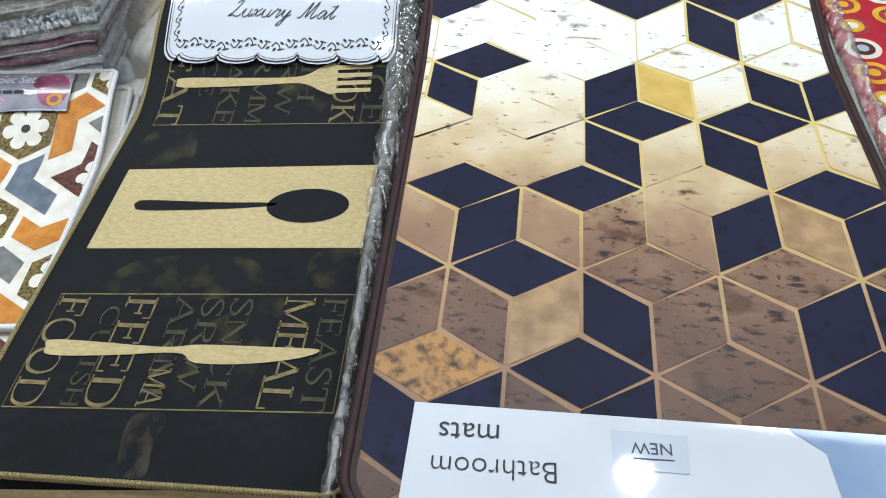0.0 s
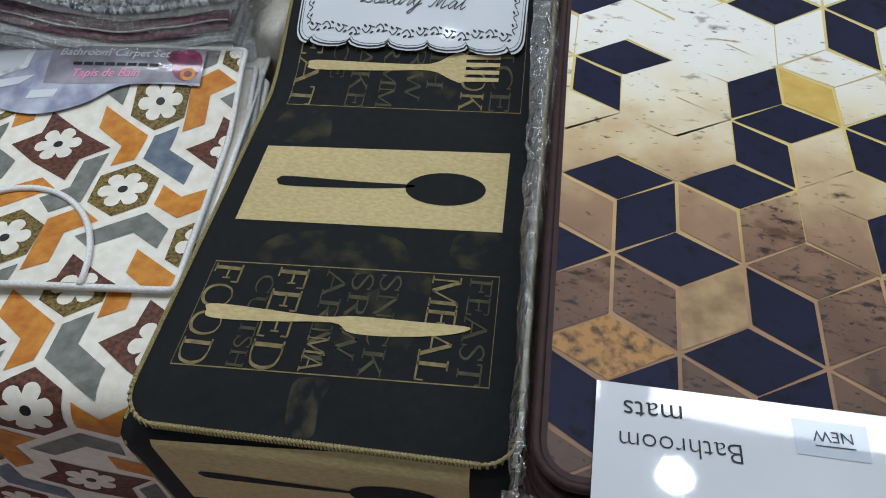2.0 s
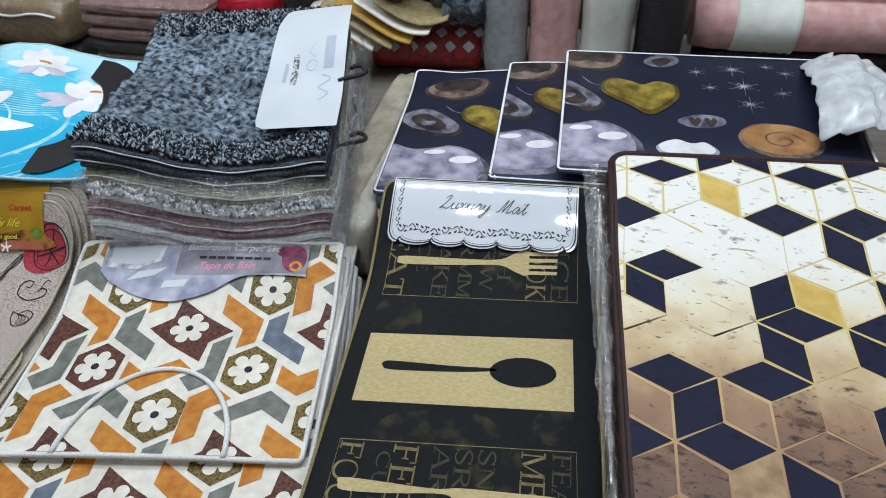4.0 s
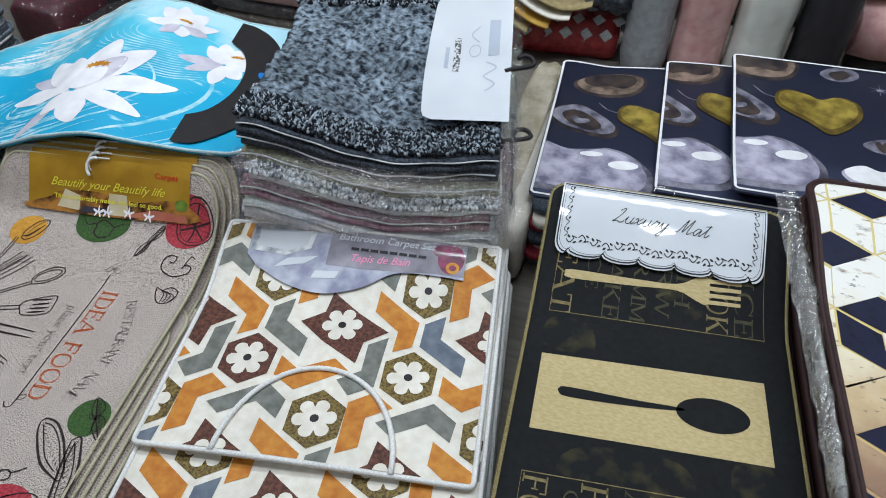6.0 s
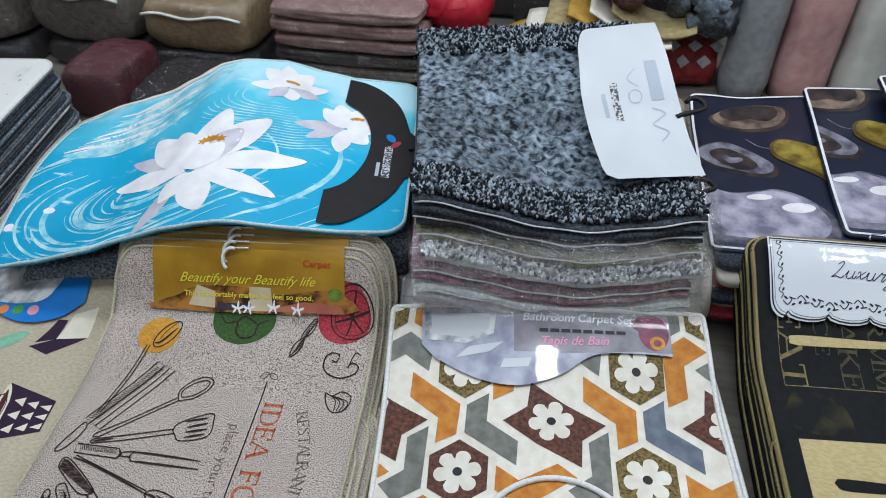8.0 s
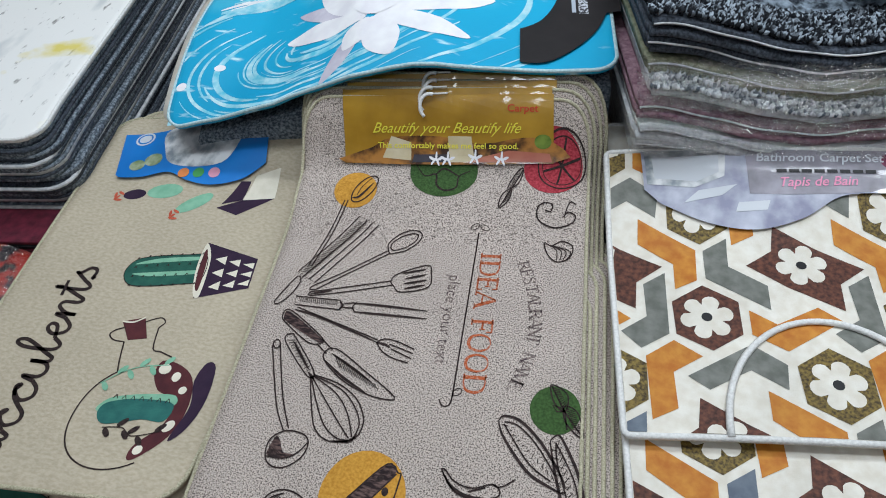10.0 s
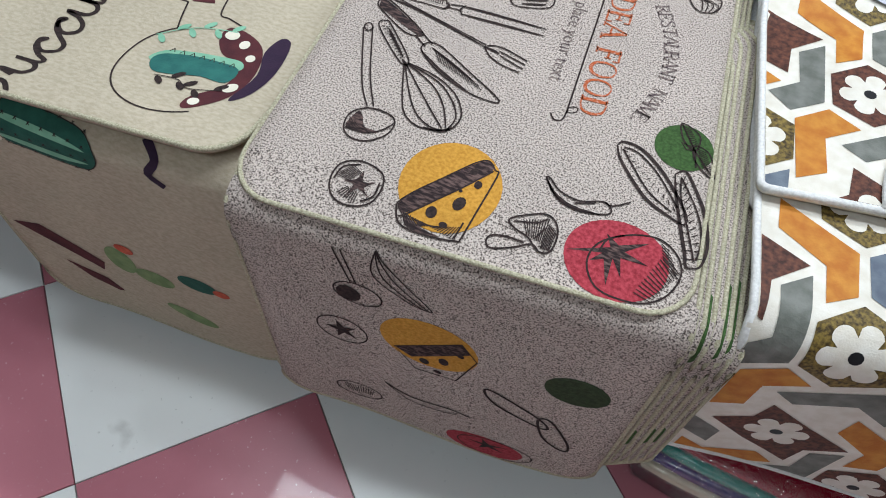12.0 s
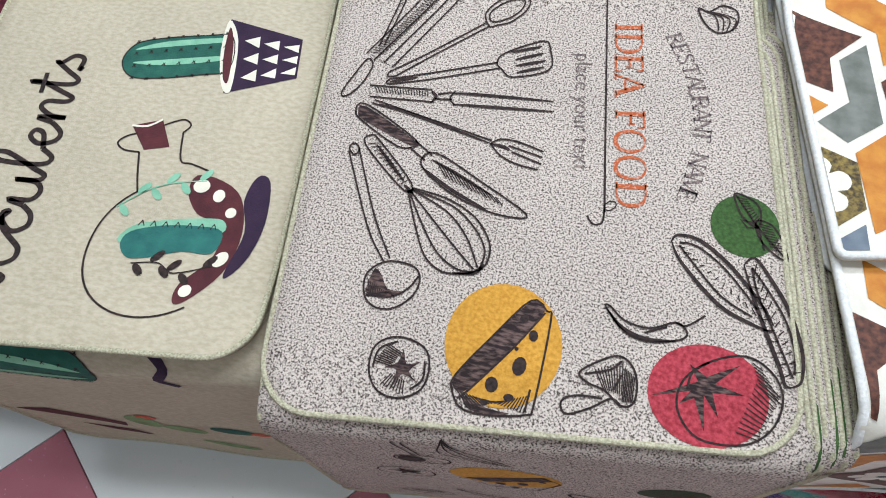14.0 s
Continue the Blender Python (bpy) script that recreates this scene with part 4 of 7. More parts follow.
part("hook", tube([LS.at(0.18 + 0.016 * math.cos(radians(a)), LV1 + 0.006 + 0.012 * math.sin(radians(a)), 0.004) for a in range(-20, 205, 15)], 0.0014), clear_mat("clear_hook", 0.1, 0.5), lux, "clear plastic hook")

# ---------------------------------------------------------------- moroccan-tile bathroom set
MU, MV = 0.110, 0.157
BENT = {
    "A": ([(-0.070, 0.150), (0.0, 0.104), (-0.004, 0.056), (-0.032, 0.042), (-0.030, 0.082), (-0.072, 0.114)], 0),
    "B": ([(0.009, 0.103), (0.040, 0.121), (0.037, 0.078), (0.079, 0.048), (0.076, 0.012), (0.007, 0.059)], 2),
    "C": ([(0.050, 0.011), (0.079, -0.009), (0.130, 0.017), (0.154, -0.002), (0.084, -0.046), (0.048, -0.024)], 0),
    "D": ([(-0.032, -0.081), (0.044, -0.038), (0.079, -0.064), (0.074, -0.096), (0.038, -0.072), (-0.010, -0.098)], 1),
    "E": ([(-0.076, -0.055), (-0.042, -0.033), (-0.012, -0.055), (-0.047, -0.076), (-0.047, -0.122), (-0.076, -0.136)], 0),
    "F": ([(-0.070, 0.050), (-0.042, 0.068), (-0.046, -0.024), (-0.080, -0.044), (-0.102, -0.020), (-0.070, 0.001)], 1),
}
HEXA = [(0.001, 0.048), (0.040, 0.023), (0.038, -0.024), (0.001, -0.047), (-0.038, -0.024), (-0.038, 0.023)]
KITE = [(-0.026, 0.058), (0.022, 0.026), (0.074, -0.003), (0.040, -0.028), (0.036, -0.068), (-0.022, -0.035), (-0.066, -0.001), (-0.032, 0.022)]


def flower(sh, th, cx, cy, lo, hi):
    f = inside([rosette(cx, cy, 0.0315, k=0.42)], sh, 0.006, lo, hi)
    if f:
        prints("flower_print", sh, f, MORW, th, 0.0010)
    f = inside([ell(cx, cy, 0.0064, n=12)], sh, 0.006, lo, hi)
    if f:
        prints("flower_eye_print", sh, f, BLACKP, th, 0.0013)


def tile_art(sh, th, du=0.0, dv=0.0, lo=None, hi=None):
    """Hexagon flowers, pointed stars and bent bands; (du, dv) shifts the repeat."""
    for i in range(-4, 5):
        for j in range(-4, 4):
            x, y = MU + 0.243 * i + 0.1215 * j + du, MV + 0.2475 * j + dv
            if not (-0.3 < x < sh.w + 0.3 and -0.3 < y < sh.l + 0.3):
                continue
            for (ox, oy), shape, m, nm in (((0, 0), HEXA, (MORBR, MOROL)[i % 2], "hexagon_print"), ((0.127, -0.088), HEXA, MOROL, "hexagon_print"), ((0.125, 0.081), KITE, MORBR, "star_print")):
                f = inside([[(x + ox + p, y + oy + q) for p, q in shape]], sh, 0.006, lo, hi)
                if f:
                    prints(nm, sh, f, m, th, 0.0006)
                    flower(sh, th, x + ox, y + oy, lo, hi)
            for k, (shape, c) in BENT.items():
                f = inside([[(x + p, y + q) for p, q in shape]], sh, 0.006, lo, hi)
                if f:
                    prints("band_print", sh, f, (MORO, MORG, (MORG, MORB)[(i + j) % 2])[c], th, 0.0006)


MOR = Sheet(-1.013, 0.262, 10, 0.468, 0.412, lambda u, v: 0.513 + 0.042 * ss(0.24, 0.42, v) + 0.004 * math.sin(u * 9), corner=0.010)
mor = thing("bathroom_mat", MOR.p(0.23, 0.2), "ivory bathroom mat printed with amber and grey tile pattern", "mat", "bathroom set")
part("body", slab(MOR, 0.007), MORW, mor)
edge_cord(MOR, 0.0042, WHITEP, mor, "white_piping")
tile_art(MOR, mor)
part("curved_piping", tube([MOR.at(0.235 + 0.122 * math.cos(radians(a)), 0.002 + 0.15 * math.sin(radians(a)), 0.003) for a in range(0, 181, 6)], 0.0042), WHITEP, mor, "white piped half-round cut-out")
MORH = Sheet(-1.010, 0.262, 10, 0.475, 0.95, lambda u, v: 0.500, hang=(-0.145, 0.245, 0.04), corner=0.012)
mor2 = thing("bathroom_mat", MORH.p(0.23, 0.5), "ivory tile-pattern bathroom mat hanging over the table front", "mat", "bathroom set")
part("body", slab(MORH, 0.007, nv=60), MORW, mor2)
edge_cord(MORH, 0.0042, WHITEP, mor2, "white_piping")
tile_art(MORH, mor2, -0.260, 0.111, None, 0.52)
stack_under(MOR.moved(0.006, 0.004, -0.020), 5, 0.013, MORW, WHITEP, 0.005, "bathroom_mat", "white-piped ivory bathroom mat in a stack", "mat", "bathroom set", shift=(0.006, 0.004), seed=5)

LAB = Sheet(MOR.x, MOR.y, 10, 0.468, 0.45, lambda u, v: MOR.z(u, v) + 0.005)
slip = thing("label_card", LAB.p(0.23, 0.36), "photo label card reading Bathroom Carpet Set", "label card")
shape = [(0.048, 0.404), (0.050, 0.345)] + spline([(0.07, 0.325), (0.13, 0.297), (0.19, 0.288), (0.25, 0.305), (0.30, 0.335), (0.36, 0.340), (0.412, 0.338)], 5) + [(0.412, 0.402)]
prints("paper", LAB, [shape], LILAC, slip, 0.0)
prints("photo", LAB, [[(0.052, 0.403), (0.054, 0.352), (0.115, 0.346), (0.155, 0.362), (0.16, 0.403)]], PHOTOW, slip, 0.0006)
prints("photo", LAB, [[(0.062, 0.392), (0.064, 0.360), (0.118, 0.354), (0.148, 0.368), (0.15, 0.394)]], CARD, slip, 0.0009)
prints("photo", LAB, [[(0.10, 0.325), (0.15, 0.335), (0.17, 0.35), (0.12, 0.342)], [(0.165, 0.312), (0.205, 0.315), (0.21, 0.328), (0.17, 0.325)]], CARD, slip, 0.0006)
prints("photo", LAB, [[(0.185, 0.402), (0.185, 0.337), (0.235, 0.336), (0.295, 0.338), (0.36, 0.343), (0.412, 0.342), (0.412, 0.402)]], mat("grey_violet_photo", "#6e6a74", "#9c98a4", 20, 0.3, 0.0, coat=0.5), slip, 0.0005)
prints("rose_print", LAB, [ell(0.388, 0.372, 0.022, 0.027), ell(0.37, 0.385, 0.014, 0.012)], mat("rose_photo", "#4a1030", "#8c2a55", 60, 0.3, 0, coat=0.5), slip, 0.0009)
prints("rose_heart", LAB, stroke(ell(0.392, 0.356, 0.0085, 0.0075), 0.005, True), STAMEN, slip, 0.0012)
prints("lettering", LAB, text("Bathroom Carpet Set", 0.0185, 0.197, 0.3835, 0, shear=0.2, bold=0.012), CARD, slip, 0.0014)
prints("lettering", LAB, [[(0.222 + 0.016 * i, 0.3665), (0.235 + 0.016 * i, 0.3665), (0.235 + 0.016 * i, 0.3715), (0.222 + 0.016 * i, 0.3715)] for i in range(8)], BLACKP, slip, 0.0014)
prints("lettering", LAB, text("Tapis de Bain", 0.0185, 0.222, 0.3465, 2, shear=0.35, bold=0.01), mat("pink_ink", "#e890b4", None, 20, 0.4, 0), slip, 0.0014)

# ---------------------------------------------------------------- speckled kitchen mats
FOOD = Sheet(-1.457, 0.040, 6.8, 0.425, 0.612, lambda u, v: 0.515 + 0.022 * ss(0.42, 0.56, v) + 0.094 * ss(0.535, 0.632, v) - 0.006 * (1 - ss(0, 0.06, v)), corner=0.045)


def pen(name, sh, th, lines=(), closed=(), fat=(), shade=(), hatching=(), w=0.0017):
    """One ink drawing: thin lines, closed contours, swelling strokes, worn fills and hatching."""
    ink = []
    for l in lines:
        ink += stroke(spline(l, 4) if len(l) > 2 else l, w)
    for l in closed:
        ink += stroke(spline(l, 4, True) if len(l) > 4 else l, w, True)
    for l in fat:
        ink += stroke(spline(l, 5), w * 2.0, taper=True)
    for q, n in hatching:
        ink += hatch(q[0], q[2], q[1], q[3], n, w * 0.55)
    prints(name, sh, ink, INK, th, 0.0012)
    if shade:
        prints(name + "_shading", sh, [f if len(f) > 11 else spline(f, 3, True) for f in shade], INKS, th, 0.0010)


def utensils(sh, th):
    """The fan of drawn kitchen tools."""
    pen("whisk_drawing", sh, th,
        lines=([(0.1010, 0.2069), (0.1119, 0.1717), (0.1239, 0.1422), (0.1415, 0.1286), (0.1632, 0.1292), (0.1700, 0.1334)], [(0.1020, 0.2069), (0.1184, 0.1722), (0.1348, 0.1457), (0.1532, 0.1321), (0.1678, 0.1311)], [(0.1030, 0.2070), (0.1291, 0.1758), (0.1516, 0.1497), (0.1667, 0.1331)], [(0.1039, 0.2083), (0.1379, 0.1878), (0.1577, 0.1638), (0.1699, 0.1349)], [(0.1049, 0.2083), (0.1424, 0.1938), (0.1644, 0.1726), (0.1749, 0.1513), (0.1715, 0.1335)], [(0.1048, 0.2095), (0.1366, 0.2010), (0.1634, 0.1838), (0.1782, 0.1597), (0.1777, 0.1408), (0.1702, 0.1313)],),
        closed=([(0.0528, 0.2594), (0.0601, 0.2650), (0.0675, 0.2590), (0.1031, 0.2148), (0.0974, 0.2066), (0.0633, 0.2429)],),
        fat=([(0.0966, 0.2126), (0.1066, 0.2031)], [(0.1487, 0.1286), (0.1679, 0.1300), (0.1749, 0.1390)], [(0.0661, 0.2538), (0.0961, 0.2161)],),
        shade=(),
        hatching=(([(0.0558, 0.2571), (0.0653, 0.2589), (0.0952, 0.2113), (0.0998, 0.2164)], 12),))
    pen("knife_drawing", sh, th,
        lines=([(0.1012, 0.2610), (0.1189, 0.2457)], [(0.0968, 0.2531), (0.1127, 0.2397)],),
        closed=([(0.0397, 0.2902), (0.0481, 0.3007), (0.1010, 0.2623), (0.0984, 0.2532), (0.0831, 0.2549), (0.0498, 0.2788)], [(0.1095, 0.2352), (0.1223, 0.2484), (0.1655, 0.2206), (0.2088, 0.1892), (0.1932, 0.1858), (0.1677, 0.1926), (0.1358, 0.2092)],),
        fat=([(0.1194, 0.2408), (0.1444, 0.2264), (0.1767, 0.2066)], [(0.1115, 0.2317), (0.1409, 0.2095), (0.1728, 0.1918)],),
        shade=([(0.0419, 0.2903), (0.0485, 0.2980), (0.1000, 0.2616), (0.0970, 0.2557), (0.0494, 0.2814)],),
        hatching=(([(0.1221, 0.2403), (0.1318, 0.2226), (0.1820, 0.2040), (0.1875, 0.1968)], 16),))
    pen("fork_drawing", sh, th,
        lines=([(0.1717, 0.2614), (0.1802, 0.2670), (0.1961, 0.2654), (0.2209, 0.2556)], [(0.1717, 0.2614), (0.1814, 0.2495), (0.1959, 0.2412), (0.2166, 0.2358)], [(0.1885, 0.2605), (0.2201, 0.2494)], [(0.1915, 0.2539), (0.2194, 0.2421)], [(0.0563, 0.3059), (0.1725, 0.2652)],),
        closed=(),
        fat=([(0.0536, 0.3017), (0.0891, 0.2929), (0.1727, 0.2615)], [(0.1717, 0.2614), (0.1823, 0.2595), (0.1898, 0.2562)],),
        shade=(),
        hatching=())
    pen("carving_fork_drawing", sh, th,
        lines=([(0.1167, 0.3159), (0.1302, 0.3187)], [(0.1145, 0.3104), (0.1311, 0.3099)], [(0.1334, 0.3202), (0.1292, 0.3119), (0.1339, 0.3034)],),
        closed=([(0.0486, 0.3234), (0.1106, 0.3211), (0.1139, 0.3063), (0.0507, 0.3097)],),
        fat=([(0.1303, 0.3180), (0.1633, 0.3171), (0.2282, 0.3131)], [(0.1327, 0.3046), (0.1697, 0.3033), (0.2286, 0.3013)], [(0.1102, 0.3197), (0.1153, 0.3131), (0.1117, 0.3062)],),
        shade=(),
        hatching=(([(0.0529, 0.3215), (0.0555, 0.3148), (0.1081, 0.3189), (0.1077, 0.3127)], 20),))
    pen("spatula_drawing", sh, th,
        lines=([(0.0672, 0.3321), (0.1056, 0.3410), (0.1724, 0.3578)], [(0.0681, 0.3258), (0.1065, 0.3334), (0.1746, 0.3508)], [(0.0672, 0.3321), (0.0644, 0.3277), (0.0681, 0.3258)],),
        closed=([(0.1713, 0.3577), (0.1789, 0.3702), (0.2155, 0.3872), (0.2227, 0.3759), (0.2225, 0.3510), (0.1879, 0.3403), (0.1763, 0.3495)],),
        fat=([(0.1844, 0.3712), (0.2147, 0.3799)], [(0.1889, 0.3621), (0.2162, 0.3713)], [(0.1893, 0.3543), (0.2188, 0.3621)], [(0.1909, 0.3460), (0.2180, 0.3543)], [(0.0677, 0.3286), (0.0950, 0.3356)],),
        shade=(),
        hatching=())
    pen("ladle_drawing", sh, th,
        lines=([(0.0402, 0.2459), (0.0692, 0.1688), (0.0881, 0.1358)], [(0.0495, 0.2490), (0.0736, 0.1805), (0.0937, 0.1384)], [(0.0781, 0.1034), (0.0986, 0.1029), (0.1129, 0.1113), (0.1207, 0.1233)],),
        closed=([(0.0405, 0.2479), (0.0413, 0.2530), (0.0454, 0.2545), (0.0494, 0.2497), (0.0491, 0.2446), (0.0451, 0.2425)], [(0.0748, 0.1120), (0.0769, 0.1243), (0.0874, 0.1336), (0.1015, 0.1357), (0.1168, 0.1310), (0.1220, 0.1208), (0.1184, 0.1060), (0.1046, 0.0937), (0.0895, 0.0920), (0.0787, 0.0993)],),
        fat=(),
        shade=([(0.0778, 0.1122), (0.0823, 0.1279), (0.0891, 0.1220), (0.0957, 0.1099), (0.1105, 0.1080), (0.0986, 0.1029), (0.0789, 0.1045)],),
        hatching=(([(0.0770, 0.1174), (0.0800, 0.1036), (0.1035, 0.1023), (0.0979, 0.1080)], 14),))
    pen("spoon_drawing", sh, th,
        lines=([(0.0660, 0.3412), (0.1027, 0.3667), (0.1563, 0.4084)], [(0.0724, 0.3358), (0.1087, 0.3648), (0.1601, 0.4041)], [(0.0660, 0.3412), (0.0645, 0.3354), (0.0724, 0.3358)],),
        closed=([(0.1601, 0.4041), (0.1553, 0.4214), (0.1686, 0.4387), (0.1857, 0.4463), (0.1994, 0.4412), (0.1967, 0.4268), (0.1820, 0.4110), (0.1680, 0.4059)], [(0.1631, 0.4102), (0.1599, 0.4216), (0.1718, 0.4346), (0.1860, 0.4407), (0.1949, 0.4382), (0.1909, 0.4265), (0.1789, 0.4155)],),
        fat=(),
        shade=(),
        hatching=())
    pen("rolling_pin_drawing", sh, th,
        lines=([(0.0480, 0.3546), (0.1168, 0.4591)], [(0.0587, 0.3523), (0.1260, 0.4560)],),
        closed=([(0.0397, 0.3637), (0.1042, 0.4654), (0.1352, 0.4528), (0.0680, 0.3470)], [(0.0219, 0.3130), (0.0321, 0.3381), (0.0419, 0.3565), (0.0479, 0.3474), (0.0400, 0.3244), (0.0281, 0.3099)],),
        fat=(),
        shade=(),
        hatching=(([(0.0426, 0.3638), (0.0563, 0.3608), (0.1048, 0.4587), (0.1172, 0.4536)], 34),))
    pen("skimmer_drawing", sh, th,
        lines=([(0.0510, 0.3738), (0.0673, 0.4437), (0.0776, 0.4912)], [(0.0557, 0.3740), (0.0718, 0.4403), (0.0824, 0.4913)],),
        closed=(),
        fat=(),
        shade=(),
        hatching=())


def produce(sh, th):
    """Vegetables and cheese on colour spots, at the front end of the mat."""
    prints("mustard_spot", sh, [ell(0.196, 0.070, 0.0475, 0.052)], ORANGE, th, 0.0007)
    prints("crimson_spot", sh, [ell(0.355, 0.042, 0.0455, 0.040)], CRIMSON, th, 0.0007)
    prints("leaf_spot", sh, [ell(0.394, 0.191, 0.0285, 0.030)], LEAFG, th, 0.0007)
    prints("cheese_hole_print", sh, [ell(0.220, 0.078, 0.0038, 0.0050, 0, 10), ell(0.210, 0.052, 0.0056, 0.0078, -15, 12), ell(0.189, 0.036, 0.0052, 0.0062, 0, 12), ell(0.207, 0.066, 0.0018, n=8), ell(0.203, 0.027, 0.0042, 0.003, 0, 10), ell(0.212, 0.092, 0.0042, 0.0034, 40, 10), ell(0.184, 0.022, 0.0034, 0.0026, 0, 10)], INK, th, 0.0012)
    pen("cheese_drawing", sh, th,
        lines=([(0.2287, 0.0985), (0.2030, 0.0649), (0.1716, 0.0306), (0.1624, 0.0233)], [(0.2195, 0.0346), (0.2161, 0.0171)],),
        closed=([(0.2167, 0.1085), (0.2300, 0.1001), (0.2335, 0.0925), (0.2231, 0.0241), (0.2171, 0.0150), (0.1865, 0.0123), (0.1661, 0.0162), (0.1582, 0.0295), (0.1599, 0.0411), (0.1864, 0.0741)],),
        fat=(),
        shade=([(0.2167, 0.1075), (0.2282, 0.0999), (0.2029, 0.0659), (0.1716, 0.0315), (0.1609, 0.0297), (0.1600, 0.0403), (0.1865, 0.0731)], [(0.1675, 0.0259), (0.1710, 0.0166), (0.1864, 0.0132), (0.2039, 0.0147), (0.1860, 0.0179)],),
        hatching=(([(0.1609, 0.0297), (0.1711, 0.0158), (0.2162, 0.0158), (0.2197, 0.0303)], 22),))
    pen("tomato_slice_drawing", sh, th,
        lines=([(0.0928, 0.0420), (0.0964, 0.0571), (0.1108, 0.0645)], [(0.1245, 0.0267), (0.1341, 0.0355), (0.1344, 0.0499)],),
        closed=([(0.0899, 0.0395), (0.0928, 0.0597), (0.1103, 0.0684), (0.1322, 0.0615), (0.1385, 0.0457), (0.1335, 0.0275), (0.1162, 0.0194), (0.0988, 0.0237)],),
        fat=(),
        shade=([(0.1164, 0.0578), (0.1201, 0.0464), (0.1312, 0.0496), (0.1225, 0.0408), (0.1308, 0.0316), (0.1173, 0.0385), (0.1087, 0.0254), (0.1123, 0.0413), (0.1020, 0.0427), (0.1126, 0.0472)],),
        hatching=(([(0.0932, 0.0465), (0.1066, 0.0431), (0.1041, 0.0625), (0.1153, 0.0553)], 10), ([(0.0991, 0.0290), (0.1071, 0.0386), (0.1205, 0.0220), (0.1193, 0.0329)], 8),))
    pen("mushroom_drawing", sh, th,
        lines=([(0.2755, 0.0324), (0.2577, 0.0335), (0.2456, 0.0299), (0.2438, 0.0229), (0.2496, 0.0187), (0.2667, 0.0248), (0.2816, 0.0329), (0.2885, 0.0292)], [(0.2616, 0.0504), (0.2812, 0.0552), (0.2900, 0.0628)], [(0.2836, 0.0400), (0.2899, 0.0515)],),
        closed=([(0.2571, 0.0510), (0.2724, 0.0613), (0.2878, 0.0668), (0.2978, 0.0598), (0.3017, 0.0458), (0.2988, 0.0305), (0.2886, 0.0284), (0.2771, 0.0386), (0.2639, 0.0436)],),
        fat=(),
        shade=(),
        hatching=(([(0.2681, 0.0541), (0.2749, 0.0401), (0.2922, 0.0630), (0.2901, 0.0362)], 10), ([(0.2921, 0.0584), (0.2894, 0.0310), (0.3004, 0.0501), (0.2980, 0.0309)], 7),))
    pen("chili_drawing", sh, th,
        lines=([(0.3327, 0.0985), (0.3414, 0.0963), (0.3565, 0.1062)], [(0.3079, 0.0878), (0.3259, 0.0941)],),
        closed=([(0.2775, 0.1078), (0.2812, 0.1086), (0.2924, 0.0972), (0.3125, 0.0920), (0.3327, 0.0985), (0.3412, 0.0915), (0.3365, 0.0844), (0.3122, 0.0806), (0.2924, 0.0875)],),
        fat=([(0.2793, 0.1050), (0.2901, 0.0912), (0.3079, 0.0830), (0.3321, 0.0827)],),
        shade=(),
        hatching=())
    pen("tomato_drawing", sh, th,
        lines=([(0.3394, 0.0446), (0.3440, 0.0582), (0.3574, 0.0676)],),
        closed=([(0.3316, 0.0312), (0.3374, 0.0523), (0.3596, 0.0687), (0.3857, 0.0745), (0.4038, 0.0633), (0.4107, 0.0443), (0.4034, 0.0228), (0.3864, 0.0089), (0.3636, 0.0057), (0.3431, 0.0113)],),
        fat=(),
        shade=([(0.3116, 0.0380), (0.3330, 0.0458), (0.3480, 0.0515), (0.3422, 0.0649), (0.3546, 0.0556), (0.3808, 0.0668), (0.3608, 0.0508), (0.3827, 0.0432), (0.3584, 0.0437), (0.3622, 0.0254), (0.3520, 0.0414), (0.3515, 0.0141), (0.3448, 0.0387), (0.3329, 0.0334), (0.3423, 0.0440)],),
        hatching=(([(0.3953, 0.0626), (0.4095, 0.0463), (0.3743, 0.0141), (0.3905, 0.0106)], 13), ([(0.3897, 0.0712), (0.3957, 0.0671), (0.3943, 0.0493), (0.4099, 0.0379)], 7),))
    pen("pepper_ring_drawing", sh, th,
        lines=([(0.3387, 0.1712), (0.3540, 0.1680), (0.3757, 0.1476), (0.3977, 0.1143)], [(0.3386, 0.1685), (0.3486, 0.1534), (0.3696, 0.1244), (0.3928, 0.1081)], [(0.3964, 0.1518), (0.4061, 0.1347), (0.4181, 0.1086), (0.4227, 0.0831), (0.4205, 0.0625)], [(0.3964, 0.1518), (0.3989, 0.1292), (0.4073, 0.1006), (0.4153, 0.0733), (0.4190, 0.0601)],),
        closed=(),
        fat=([(0.3322, 0.1718), (0.3381, 0.1782), (0.3566, 0.1736), (0.3804, 0.1506), (0.4023, 0.1171), (0.4087, 0.1017)], [(0.3322, 0.1718), (0.3394, 0.1527), (0.3669, 0.1168), (0.3922, 0.1018), (0.4069, 0.0958)], [(0.3902, 0.1539), (0.3994, 0.1608), (0.4093, 0.1450), (0.4219, 0.1162), (0.4283, 0.0836), (0.4255, 0.0585), (0.4175, 0.0525)], [(0.3902, 0.1539), (0.3945, 0.1288), (0.4025, 0.0955), (0.4098, 0.0683), (0.4126, 0.0543), (0.4175, 0.0525)],),
        shade=(),
        hatching=(([(0.3331, 0.1708), (0.3392, 0.1702), (0.4051, 0.1004), (0.3994, 0.1096)], 12), ([(0.3993, 0.1597), (0.3963, 0.1512), (0.4266, 0.0608), (0.4201, 0.0625)], 12), ([(0.3907, 0.1488), (0.3971, 0.1492), (0.4127, 0.0552), (0.4183, 0.0610)], 10),))
